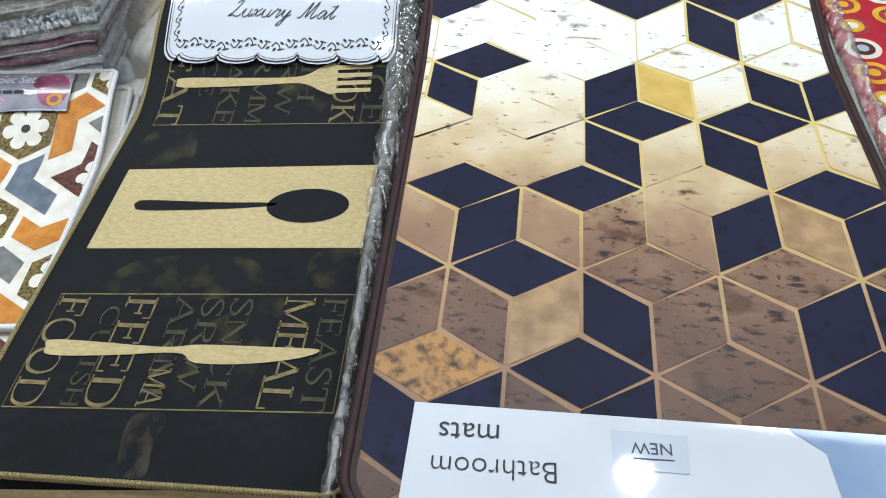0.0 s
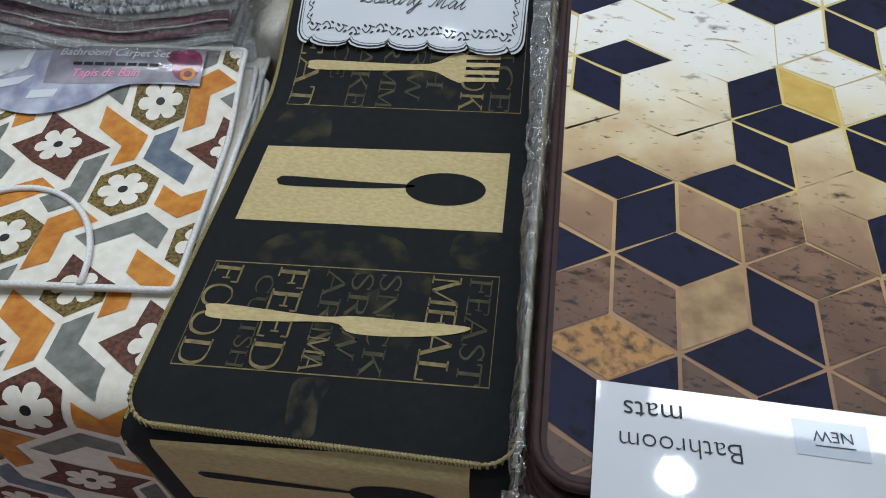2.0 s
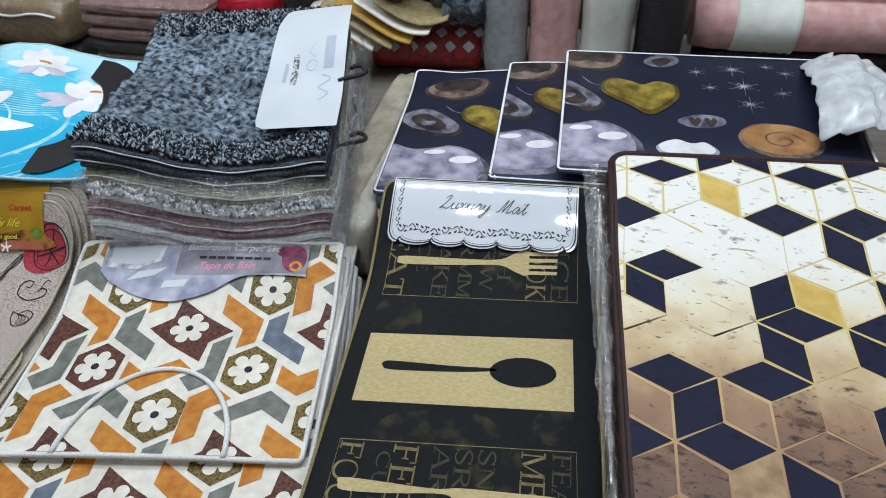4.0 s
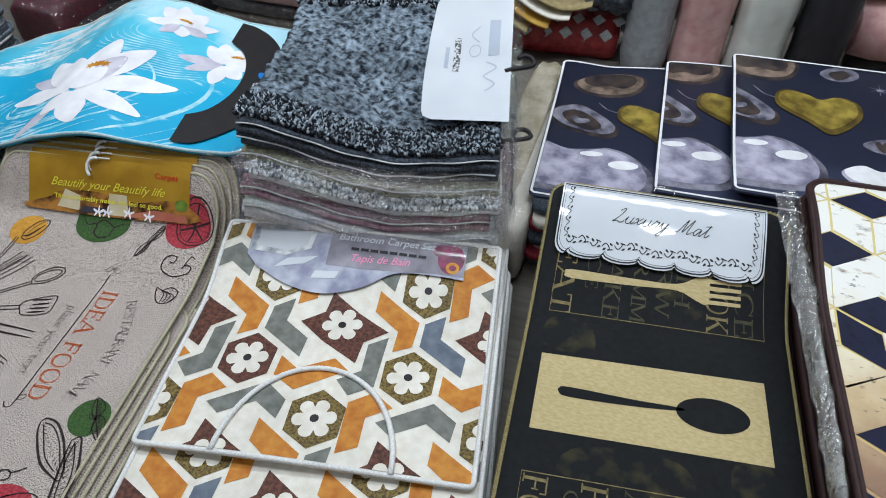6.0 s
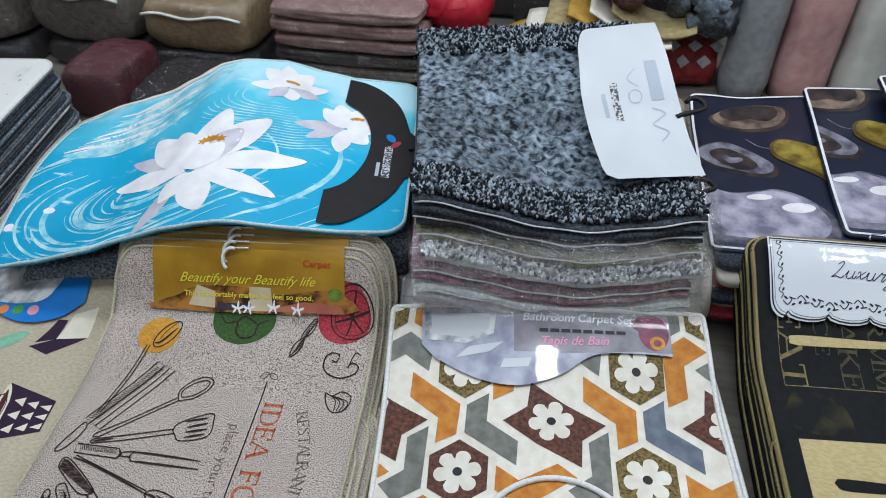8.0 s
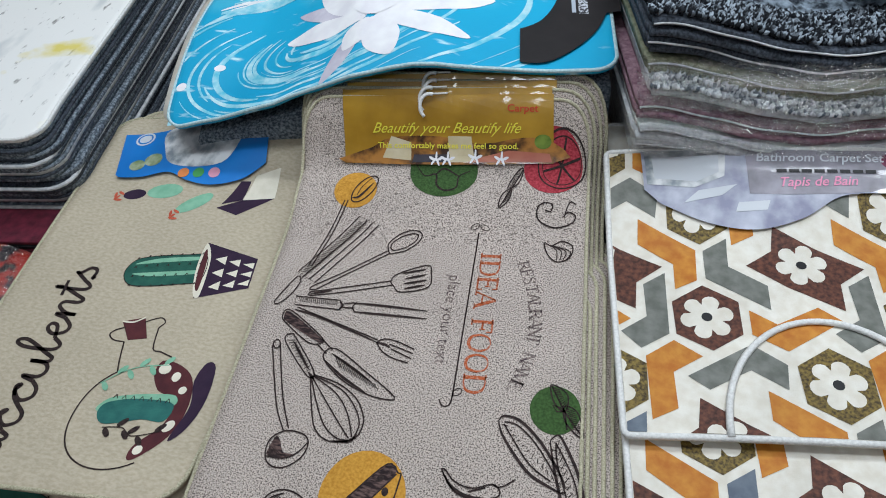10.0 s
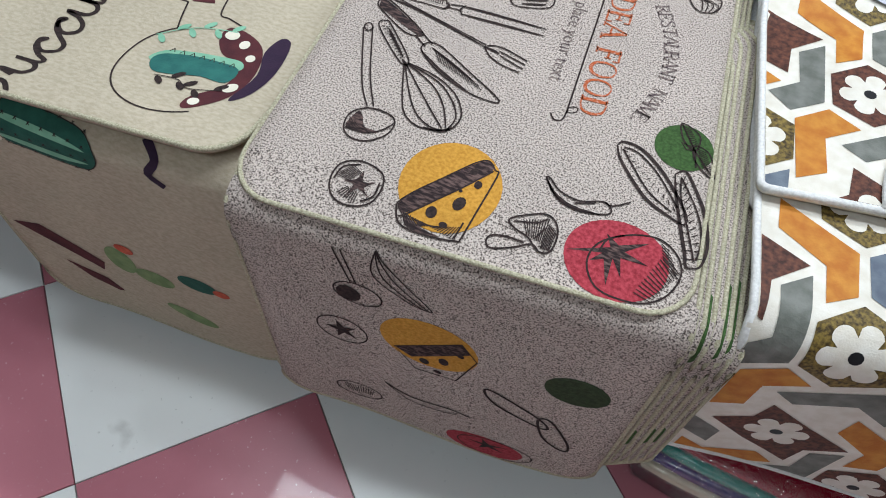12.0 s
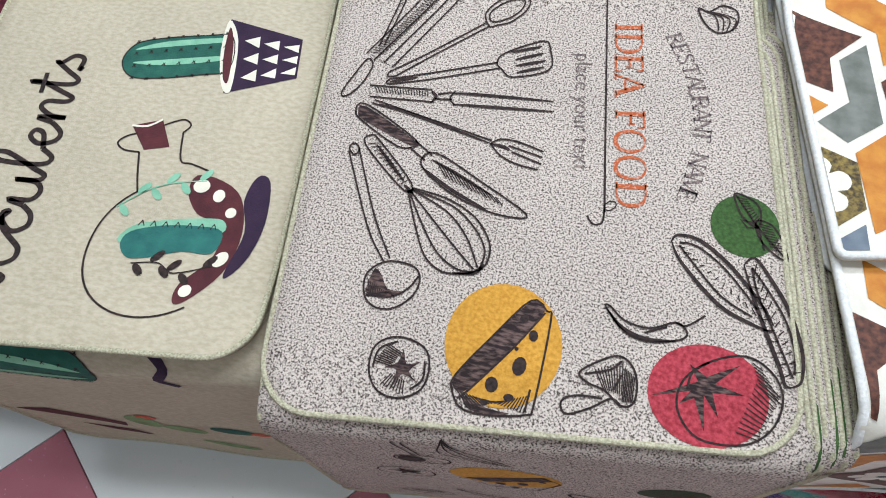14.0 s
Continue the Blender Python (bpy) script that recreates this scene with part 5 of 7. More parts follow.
    pen("basil_drawing", sh, th,
        lines=([(0.3888, 0.2211), (0.4050, 0.1894), (0.4251, 0.1606)], [(0.4043, 0.1921), (0.4078, 0.1682)],),
        closed=([(0.3879, 0.2222), (0.3995, 0.2184), (0.4080, 0.2078), (0.4050, 0.1894), (0.3945, 0.1969), (0.3893, 0.2087)], [(0.4038, 0.1964), (0.4160, 0.1929), (0.4226, 0.1799), (0.4255, 0.1596), (0.4123, 0.1686), (0.4043, 0.1813)], [(0.3907, 0.1966), (0.3999, 0.1945), (0.4041, 0.1893), (0.3958, 0.1893)],),
        fat=(),
        shade=(),
        hatching=(([(0.3887, 0.2200), (0.3971, 0.2183), (0.4033, 0.1909), (0.4068, 0.1988)], 10), ([(0.4055, 0.1949), (0.4146, 0.1928), (0.4141, 0.1682), (0.4241, 0.1678)], 10),))


def headings(sh, th):
    """Words and the upper row of spots."""
    W = 0.0017
    prints("lettering", sh, serif("IDEA FOOD", 0.0365, 0.286, 0.415, -90, 1.25), RUST, th, 0.0007)
    prints("lettering", sh, text("place your text", 0.0222, 0.248, 0.374, -90, bold=-0.008), INKF, th, 0.0007)
    ar = []
    name = ".RESTAURANT NAME."
    for i, ch in enumerate(name):
        t = i / (len(name) - 1)
        ar += serif(ch, 0.0215, 0.328 + 0.010 * t + 0.024 * math.sin(math.pi * t) ** 0.9, 0.412 - 0.196 * t, -90 - (t - 0.5) * 50) if ch != " " else []
    prints("lettering", sh, ar, INKF, th, 0.0007)
    prints("rule", sh, stroke([(0.278, 0.448), (0.276, 0.196)], W * 1.1) + stroke(spline([(0.276, 0.2), (0.274, 0.186), (0.266, 0.184), (0.261, 0.192)], 4), W) + stroke(ell(0.281, 0.203, 0.006, 0.004, 40, 10), W * 0.7, True) + stroke(ell(0.272, 0.457, 0.007, 0.004, 40, 10), W * 0.7, True) + stroke(ell(0.286, 0.456, 0.007, 0.004, -30, 10), W * 0.7, True), INK, th, 0.0007)
    prints("mustard_spot", sh, [ell(0.090, 0.509, 0.032, 0.030)], ORANGE, th, 0.0007)
    prints("skimmer_bowl_drawing", sh, stroke(ell(0.104, 0.511, 0.026, 0.0125, 56, 22), W * 1.1, True) + stroke(spline([(0.088, 0.496), (0.098, 0.498), (0.116, 0.522)], 4), W * 2.2, taper=True) + stroke(spline([(0.094, 0.500), (0.100, 0.515), (0.112, 0.530)], 4), W * 0.7), INK, th, 0.0012)
    prints("green_spot", sh, [ell(0.217, 0.545, 0.050, 0.042)], LEAFG, th, 0.0007)
    prints("pepper_drawing", sh, stroke(spline([(0.176, 0.552), (0.190, 0.537), (0.206, 0.540), (0.209, 0.522), (0.222, 0.513), (0.238, 0.519), (0.240, 0.538), (0.256, 0.546)], 4), W * 1.8, taper=True) + stroke(spline([(0.206, 0.540), (0.218, 0.548), (0.240, 0.538)], 4), W * 1.2), INK, th, 0.0012)
    prints("crimson_spot", sh, [ell(0.374, 0.552, 0.041, 0.037)], CRIMSON, th, 0.0007)
    prints("tomato_slice_drawing", sh, stroke(ell(0.386, 0.555, 0.033, 0.032), W * 1.2, True) + stroke(ell(0.386, 0.555, 0.027, 0.026), W * 0.7, True) + sum((stroke([(0.386, 0.555), (0.386 + 0.026 * math.cos(a), 0.555 + 0.025 * math.sin(a))], W * 1.6) for a in (0.3, 1.4, 2.4, 3.4, 4.5, 5.5)), []), INK, th, 0.0012)
    prints("basil_drawing", sh, stroke(spline([(0.312, 0.519), (0.320, 0.542), (0.332, 0.551), (0.326, 0.529)], 4, True), W, True) + stroke(spline([(0.302, 0.488), (0.304, 0.508), (0.317, 0.520), (0.315, 0.502)], 4, True), W, True) + hatch((0.305, 0.494), (0.322, 0.545), (0.313, 0.500), (0.328, 0.545), 14, 0.0011) + stroke([(0.303, 0.490), (0.331, 0.549)], W), INK, th, 0.0012)
    prints("mushroom_drawing", sh, stroke(spline([(0.366, 0.500), (0.356, 0.492), (0.358, 0.472), (0.380, 0.461), (0.402, 0.468), (0.408, 0.480), (0.398, 0.486), (0.392, 0.478)], 4), W * 1.2) + stroke(spline([(0.366, 0.500), (0.376, 0.497), (0.374, 0.486), (0.366, 0.488)], 4), W) + stroke(spline([(0.394, 0.484), (0.40, 0.502), (0.408, 0.498)], 4), W), INK, th, 0.0012)
    prints("garlic_drawing", sh, stroke(spline([(0.368, 0.436), (0.378, 0.432), (0.392, 0.440), (0.406, 0.432), (0.402, 0.412), (0.386, 0.405), (0.374, 0.416)], 4, True), W, True) + sum((stroke(spline([(0.376, 0.433), (0.385 + 0.006 * k, 0.424), (0.386 + 0.004 * k, 0.408)], 4), W * 0.8) for k in range(4)), []), INK, th, 0.0012)


def food_mat(sh, label):
    th = thing("kitchen_mat", sh.p(sh.w / 2, sh.l / 2), label, "mat", "stacked speckled mats")
    part("body", slab(sh, 0.006, nv=60), SPECK, th)
    edge_cord(sh, 0.0028, CREAM, th, inset=0.001)
    return th


fm = food_mat(FOOD, "speckled greige kitchen mat printed with drawn utensils and produce")
utensils(FOOD, fm)
produce(FOOD, fm)
headings(FOOD, fm)

# the next mat hangs over the table front
FH = Sheet(-1.455, 0.038, 6.8, 0.43, 0.80, lambda u, v: 0.507, hang=(-0.008, 0.395, 0.028), corner=0.045)
fh = food_mat(FH, "speckled greige kitchen mat hanging down over the table front")
W2 = 0.0018
prints("ladle_drawing", FH, stroke([(0.108, 0.40), (0.122, 0.345)], W2) + stroke([(0.116, 0.40), (0.128, 0.345)], W2) + stroke(ell(0.128, 0.325, 0.026, 0.020), W2, True) + [ell(0.118, 0.322, 0.013, 0.014)], INK, fh, 0.0008)
prints("whisk_drawing", FH, sum((stroke(spline([(0.150, 0.41), (0.165 + 0.012 * b, 0.37), (0.195 + 0.008 * b, 0.34), (0.205, 0.335)], 4), W2 * 0.9) for b in (-1.5, -0.6, 0.3, 1.2)), []), INK, fh, 0.0008)
prints("tomato_drawing", FH, stroke(ell(0.103, 0.232, 0.030, 0.028), W2, True) + [star(0.103, 0.232, 5, 0.021, 0.007, 0.6)], INK, fh, 0.0008)
prints("mustard_spot", FH, [ell(0.204, 0.262, 0.055, 0.050)], ORANGE, fh, 0.0004)
prints("cheese_drawing", FH, stroke([(0.165, 0.235), (0.240, 0.29), (0.258, 0.26), (0.238, 0.20), (0.19, 0.195)], W2, True) + [ell(0.20, 0.222, 0.006, 0.007, 0, 10), ell(0.222, 0.236, 0.006, 0.008, 0, 10), ell(0.24, 0.262, 0.004, n=10), ell(0.216, 0.206, 0.005, 0.004, 0, 10)], INK, fh, 0.0008)
prints("cheese_rind_shading", FH, [[(0.165, 0.235), (0.240, 0.29), (0.25, 0.272), (0.185, 0.222)]], INKS, fh, 0.0006)
prints("mushroom_drawing", FH, stroke(ell(0.112, 0.065, 0.032, 0.020, 5), W2, True) + hatch((0.09, 0.075), (0.135, 0.08), (0.095, 0.055), (0.13, 0.06), 12, 0.0012), INK, fh, 0.0008)
prints("chili_drawing", FH, stroke(spline([(0.150, 0.122), (0.185, 0.105), (0.235, 0.112), (0.262, 0.108)], 5), 0.0028) + stroke(spline([(0.150, 0.122), (0.185, 0.092), (0.235, 0.098), (0.245, 0.108)], 5), W2), INK, fh, 0.0008)
prints("crimson_spot", FH, [ell(0.286, 0.030, 0.052, 0.030)], CRIMSON, fh, 0.0004)
prints("tomato_drawing", FH, stroke(ell(0.300, 0.030, 0.050, 0.028), W2, True) + [star(0.29, 0.036, 5, 0.03, 0.008, 0.6, 0.6)], INK, fh, 0.0008)
prints("pepper_ring_drawing", FH, stroke(spline([(0.272, 0.196), (0.282, 0.204), (0.335, 0.172), (0.352, 0.15), (0.34, 0.146), (0.29, 0.17)], 4, True), 0.0034, True) + stroke(spline([(0.338, 0.165), (0.352, 0.172), (0.378, 0.125), (0.384, 0.098), (0.372, 0.096), (0.350, 0.12)], 4, True), 0.0034, True), INK, fh, 0.0008)
prints("leaf_spot", FH, [ell(0.364, 0.262, 0.034, 0.030)], mat("dark_leaf_print", "#24341c", "#34482a", 200, 0.85, 0.3), fh, 0.0004)
for i in range(6):
    copy = Sheet(-1.455 + 0.008 + 0.0085 * i, 0.040 + 0.006 * i, 6.8 - 0.3 * i, 0.43, 0.78, lambda u, v, i=i: 0.499 - 0.0065 * i, hang=(-0.002, 0.345 - 0.010 * i, 0.024), corner=0.04)
    food_mat(copy, "speckled kitchen mat with cream stitched edge in a hanging stack")
    if i in (1, 3, 4):
        prints("leaf_spot", copy, inside([ell(0.405, 0.36, 0.03, 0.05), ell(0.40, 0.12, 0.03, 0.04)], copy, 0.004), LEAFG, [o for o in bpy.data.objects if o.name.startswith("kitchen_mat")][-1], 0.0005)

# gold header cards with white hooks at the back end
for i in range(4):
    if i:
        back = Sheet(FOOD.x - 0.005 * i, FOOD.y + 0.012 * i, 6.8, 0.425 + 0.011 * i, 0.615, lambda u, v, i=i: FOOD.z(u, v) - 0.016 - 0.005 * i + (0.014 + 0.009 * i) * ss(0.48, 0.60, v), corner=0.05)
        food_mat(back, "speckled kitchen mat with raised back end in a stack")
    else:
        back = FOOD
    GS = Sheet(FOOD.x - 0.004 * (i % 2), back.y, 6.8, 0.43, 0.62, lambda u, v, b=back: b.z(u, v) + 0.004)
    gc = thing("label_card", GS.p(0.22, 0.58), "glossy gold header card reading Beautify your Beautify life", "label card", "gold header cards")
    prints("paper", GS, [[(0.068, 0.549), (0.374, 0.555), (0.370, 0.6145), (0.065, 0.6095)]], GOLDCARD, gc, 0.0)
    part("hook", tube([GS.at(0.196 + 0.014 * math.cos(radians(a)), 0.6015 + 0.0105 * math.sin(radians(a)), 0.007) for a in range(70, 250, 12)], 0.0028), WHITEP, gc, "white plastic hook")
    part("hook_bar", tube([GS.at(0.200 + 0.007 * k, 0.6125 + 0.0002 * k, 0.004) for k in range(4)], 0.0014), WHITEP, gc)
    if i == 0:
        prints("photo", GS, [spline([(0.069, 0.5495), (0.374, 0.5555), (0.372, 0.574), (0.33, 0.577), (0.27, 0.571), (0.21, 0.5765), (0.14, 0.575), (0.11, 0.566)], 3, True)], PHOTO, gc, 0.0005)
        prints("photo", GS, [[(0.125, 0.556), (0.168, 0.554), (0.168, 0.571), (0.138, 0.576)], [(0.225, 0.553), (0.262, 0.554), (0.256, 0.577), (0.222, 0.577)]], mat("cream_photo", "#d8ccb0", "#c0b088", 20, 0.3, 0, coat=0.5), gc, 0.0007)
        prints("photo", GS, [[(0.17, 0.552), (0.225, 0.553), (0.225, 0.561), (0.172, 0.560)]], mat("dark_slate_photo", "#2a2a34", "#4a4650", 20, 0.3, 0, coat=0.5), gc, 0.0008)
        prints("photo", GS, [[(0.25, 0.5535), (0.372, 0.556), (0.368, 0.564), (0.31, 0.566), (0.27, 0.559)]], mat("rose_photo_print", "#a85c4c", "#c07a60", 20, 0.3, 0, coat=0.5), gc, 0.0008)
        prints("photo", GS, [ell(0.358, 0.574, 0.012, 0.006)], mat("herb_photo_print", "#4c6a24", "#7c9440", 60, 0.3, 0, coat=0.5), gc, 0.0009)
        prints("flower_print", GS, [ell(c + 0.006 * math.cos(a), 0.5555 + 0.003 * math.sin(a) + d, 0.0052, 0.0016, math.degrees(a), 8) for c, d in ((0.205, 0), (0.222, 0.0005), (0.262, 0.003), (0.300, 0.002)) for a in (0.3, 1.5, 2.8, 4.0, 5.2)], PETAL, gc, 0.0011)
        prints("lettering", GS, text("Beautify your Beautify life", 0.0122, 0.217, 0.5795, 0.6, shear=0.45, align="CENTER", wide=1.72), GOLDTEXT, gc, 0.0010)
        prints("lettering", GS, text("This comfortably makes me feel so good.", 0.0072, 0.221, 0.5665, 0.6, align="CENTER", bold=0.012, wide=1.72), GOLDTEXT, gc, 0.0012)
        prints("lettering", GS, text("Carpet", 0.0088, 0.306, 0.598, 0, bold=0.014, wide=1.75), REDINK, gc, 0.0010)

# ---------------------------------------------------------------- succulent print mats
SUC = Sheet(-1.865, 0.030, 7, 0.392, 0.68, lambda u, v: 0.482 + 0.018 * (1 - ss(0, 0.12, v)) + 0.05 * ss(0.48, 0.66, v) * ss(0.05, 0.3, u), corner=0.045)


def linen_mat(sh, label):
    th = thing("kitchen_mat", sh.p(sh.w / 2, sh.l / 2), label, "mat", "stacked linen mats")
    part("body", slab(sh, 0.005, nv=50), LINEN, th)
    edge_cord(sh, 0.003, CREAM, th)
    return th


def cactus(sh, th, a, b, w, spikes=9):
    """A ribbed cactus from its tip a to its root b."""
    dx, dy = b[0] - a[0], b[1] - a[1]
    d = math.hypot(dx, dy)
    tx, ty = dx / d, dy / d

    def q(s, o):
        return a[0] + tx * s * d - ty * o * w, a[1] + ty * s * d + tx * o * w
    body = spline([q(0, 0), q(0.10, 0.40), q(0.35, 0.5), q(0.75, 0.49), q(1, 0.40), q(1, -0.40), q(0.75, -0.49), q(0.35, -0.5), q(0.10, -0.40)], 4, True)
    prints("cactus_print", sh, [body], CACT, th, 0.0005)
    prints("pale_rib_print", sh, [spline([q(0.1, o * 0.7 + 0.02), q(0.4, o + 0.07), q(0.98, o + 0.05), q(0.98, o - 0.05), q(0.4, o - 0.07)], 4, True) for o in (0.34, -0.12)], CACTL, th, 0.0008)
    sp = []
    for o in (0.5, 0.17, -0.17, -0.5):
        for i in range(spikes - 2):
            s = 0.12 + 0.82 * i / (spikes - 3)
            p = q(s, o * (0.9 if s < 0.2 else 1))
            sp += stroke([(p[0] - 0.002, p[1] - 0.0015), (p[0] + 0.0015, p[1] + 0.0022)], 0.0011) + stroke([(p[0] + 0.0018, p[1] - 0.0014), (p[0] - 0.001, p[1] + 0.0022)], 0.0011)
    prints("spine_print", sh, sp + stroke(body, 0.0012, True), INK, th, 0.0010)


def planter(sh, th, tl, tr, br, bl):
    """A dark pot with a pale rim and triangles."""
    def q(s, t):
        return tuple((tl[k] * (1 - s) + tr[k] * s) * (1 - t) + (bl[k] * (1 - s) + br[k] * s) * t for k in (0, 1))
    prints("pot_print", sh, [[tl, tr, br, bl]], PURP, th, 0.0007)
    prints("pot_rim_print", sh, [spline([q(-0.02, 0.02), q(0.13, 0.3), q(0.10, 0.98), q(-0.04, 0.9), q(-0.10, 0.45)], 4, True)], OFFW, th, 0.0009)
    prints("pot_soil_print", sh, [spline([q(0.0, 0.12), q(0.07, 0.35), q(0.05, 0.85), q(-0.03, 0.8), q(-0.05, 0.45)], 4, True)], PLUM, th, 0.0011)
    prints("triangle_print", sh, [[q(0.22 + 0.27 * i, 0.16 + 0.28 * j + 0.11), q(0.43 + 0.27 * i, 0.05 + 0.28 * j + 0.11), q(0.43 + 0.27 * i, 0.25 + 0.28 * j + 0.11)] for i in range(3) for j in range(3)], OFFW, th, 0.0010)


suc = linen_mat(SUC, "beige linen kitchen mat printed with succulents in pots")
cactus(SUC, suc, (0.168, 0.330), (0.288, 0.346), 0.056)
planter(SUC, suc, (0.277, 0.394), (0.364, 0.368), (0.367, 0.315), (0.292, 0.292))
x = 0.0
for ch in "Succulents":
    adv, pts = SCRIPT[ch]
    prints("lettering", SUC, inside(stroke(spline([(0.142 - 0.033 * q - 0.002 * (x + p), -0.012 + 0.0415 * (x + p)) for p, q in pts], 5), 0.0056), SUC, 0.006), INK, suc, 0.0007)
    if ch == "t":
        prints("lettering", SUC, stroke([(0.142 - 0.036 - 0.016, -0.012 + 0.0415 * (x - 0.05)), (0.142 - 0.038 - 0.016, -0.012 + 0.0415 * (x + 0.6))], 0.005), INK, suc, 0.0009)
    x += adv
FLASK = [ell(0.277, 0.108, 0.074, 0.074, 0, 30, 125, 305), spline([(0.234, 0.168), (0.228, 0.188), (0.222, 0.214)], 4), spline([(0.300, 0.196), (0.281, 0.203), (0.268, 0.207), (0.262, 0.240)], 4), spline([(0.222, 0.214), (0.205, 0.216), (0.196, 0.224), (0.202, 0.232), (0.214, 0.237)], 4), spline([(0.262, 0.240), (0.268, 0.249), (0.260, 0.256), (0.247, 0.252), (0.238, 0.247)], 4)]
prints("flask_drawing", SUC, sum((stroke(l, 0.0020) for l in FLASK), []), INK, suc, 0.0007)
prints("cork_print", SUC, [[(0.205, 0.246), (0.236, 0.255), (0.252, 0.222), (0.226, 0.217)]], PLUM, suc, 0.0006)
prints("cork_rim_print", SUC, stroke(spline([(0.205, 0.246), (0.222, 0.246), (0.236, 0.255)], 4), 0.0024), OFFW, suc, 0.0009)
prints("soil_print", SUC, [spline([(0.290, 0.190), (0.316, 0.186), (0.340, 0.168), (0.350, 0.130), (0.342, 0.086), (0.318, 0.054), (0.306, 0.052), (0.306, 0.072), (0.326, 0.098), (0.330, 0.125), (0.318, 0.140), (0.300, 0.148), (0.286, 0.170)], 4, True)], PLUM, suc, 0.0006)
prints("flask_base_print", SUC, [spline([(0.352, 0.192), (0.366, 0.186), (0.370, 0.140), (0.360, 0.100), (0.346, 0.080), (0.344, 0.092), (0.352, 0.130), (0.344, 0.165)], 4, True)], PURP, suc, 0.0008)
prints("pale_cactus_print", SUC, [spline([(0.232, 0.112), (0.240, 0.130), (0.268, 0.138), (0.300, 0.142), (0.328, 0.142), (0.330, 0.128), (0.290, 0.124)], 4, True)], CACTL, suc, 0.0008)
prints("teal_cactus_print", SUC, [spline([(0.234, 0.110), (0.240, 0.124), (0.268, 0.132), (0.300, 0.134), (0.330, 0.130), (0.326, 0.106), (0.296, 0.106), (0.268, 0.098), (0.246, 0.096)], 4, True)], TEAL, suc, 0.0009)
prints("pale_pebble_print", SUC, [ell(0.298, 0.178, 0.0085, 0.0075), ell(0.318, 0.168, 0.006, 0.007), ell(0.334, 0.150, 0.0055, 0.0055), ell(0.314, 0.064, 0.006, 0.0065), ell(0.336, 0.100, 0.0065, 0.009, -30)], OFFW, suc, 0.0011)
for stem, m in (([(0.218, 0.150), (0.244, 0.170), (0.270, 0.180), (0.302, 0.184)], CACTL), ([(0.252, 0.090), (0.278, 0.092), (0.296, 0.082), (0.330, 0.092)], INK)):
    line = spline(stem, 8)
    leafs = stroke(line, 0.0013)
    for i in range(2, len(line), 4):
        (x, y), k = line[i], 1 if (i // 4) % 2 else -1
        leafs += [ell(x + 0.004, y + 0.0072 * k, 0.0082, 0.0038, 48 * k, 10)]
    prints("twig_print", SUC, leafs, m, suc, 0.0012)
prints("spine_print", SUC, sum((stroke([(0.246 + 0.012 * i, 0.131), (0.249 + 0.012 * i, 0.137)], 0.001) + stroke([(0.252 + 0.012 * i, 0.131), (0.249 + 0.012 * i, 0.137)], 0.001) for i in range(7)), []), INK, suc, 0.0010)
prints("cactus_print", SUC, [ell(0.112, 0.488, 0.019, 0.011, 8)], PURP, suc, 0.0005)
prints("cactus_print", SUC, [ell(0.162, 0.497, 0.030, 0.015, 8)], CACTL, suc, 0.0005)
prints("cactus_print", SUC, [ell(0.222, 0.474, 0.032, 0.013, 38)], CACTL, suc, 0.0005)
prints("bloom_print", SUC, [ell(0.088 - 0.004 * (k % 3), 0.482 + 0.005 * (k - 1.5), 0.007, 0.0025, 50 * k, 8) for k in range(4)] + [ell(0.199 - 0.004 * (k % 3), 0.447 + 0.005 * (k - 1.5), 0.007, 0.0025, 50 * k, 8) for k in range(4)], CORAL, suc, 0.0008)
prints("pot_print", SUC, [[(0.262, 0.466), (0.300, 0.452), (0.352, 0.490), (0.30, 0.484)], [(0.268, 0.474), (0.288, 0.52), (0.305, 0.52), (0.300, 0.484)]], PURP, suc, 0.0005)
prints("pot_print", SUC, [[(0.300, 0.484), (0.352, 0.490), (0.350, 0.545), (0.312, 0.53)]], OFFW, suc, 0.0005)

SUCH = Sheet(-1.865, 0.028, 7, 0.398, 0.85, lambda u, v: 0.476, hang=(-0.006, 0.400, 0.03), corner=0.06)
such = linen_mat(SUCH, "beige linen kitchen mat hanging down over the table front")
cactus(SUCH, such, (0.228, 0.40), (0.112, 0.415), 0.060)
planter(SUCH, such, (0.10, 0.45), (0.035, 0.42), (0.045, 0.37), (0.108, 0.385))
prints("lettering", SUCH, stroke(spline([(0.285, 0.44), (0.30, 0.42), (0.29, 0.40), (0.305, 0.385)], 4), 0.010), PURP, such, 0.0006)
prints("pot_print", SUCH, [[(0.015, 0.195), (0.06, 0.205), (0.135, 0.15), (0.125, 0.125), (0.06, 0.165)], [(0.06, 0.12), (0.12, 0.10), (0.138, 0.075), (0.128, 0.07), (0.09, 0.085)]], PLUM, such, 0.0006)
prints("cactus_print", SUCH, [ell(0.170, 0.175, 0.022, 0.030), ell(0.215, 0.155, 0.03, 0.018), ell(0.25, 0.075, 0.04, 0.014, -15)], mat("faded_cactus_print", "#6f8a5c", "#88a070", 60, 0.85, 0.3), such, 0.0006)
prints("cactus_print", SUCH, [ell(0.285, 0.178, 0.028, 0.016, -6)], CACT, such, 0.0007)
prints("bloom_print", SUCH, [ell(0.188, 0.21, 0.014, 0.01), ell(0.318, 0.172, 0.012, 0.008)], CORAL, such, 0.0009)
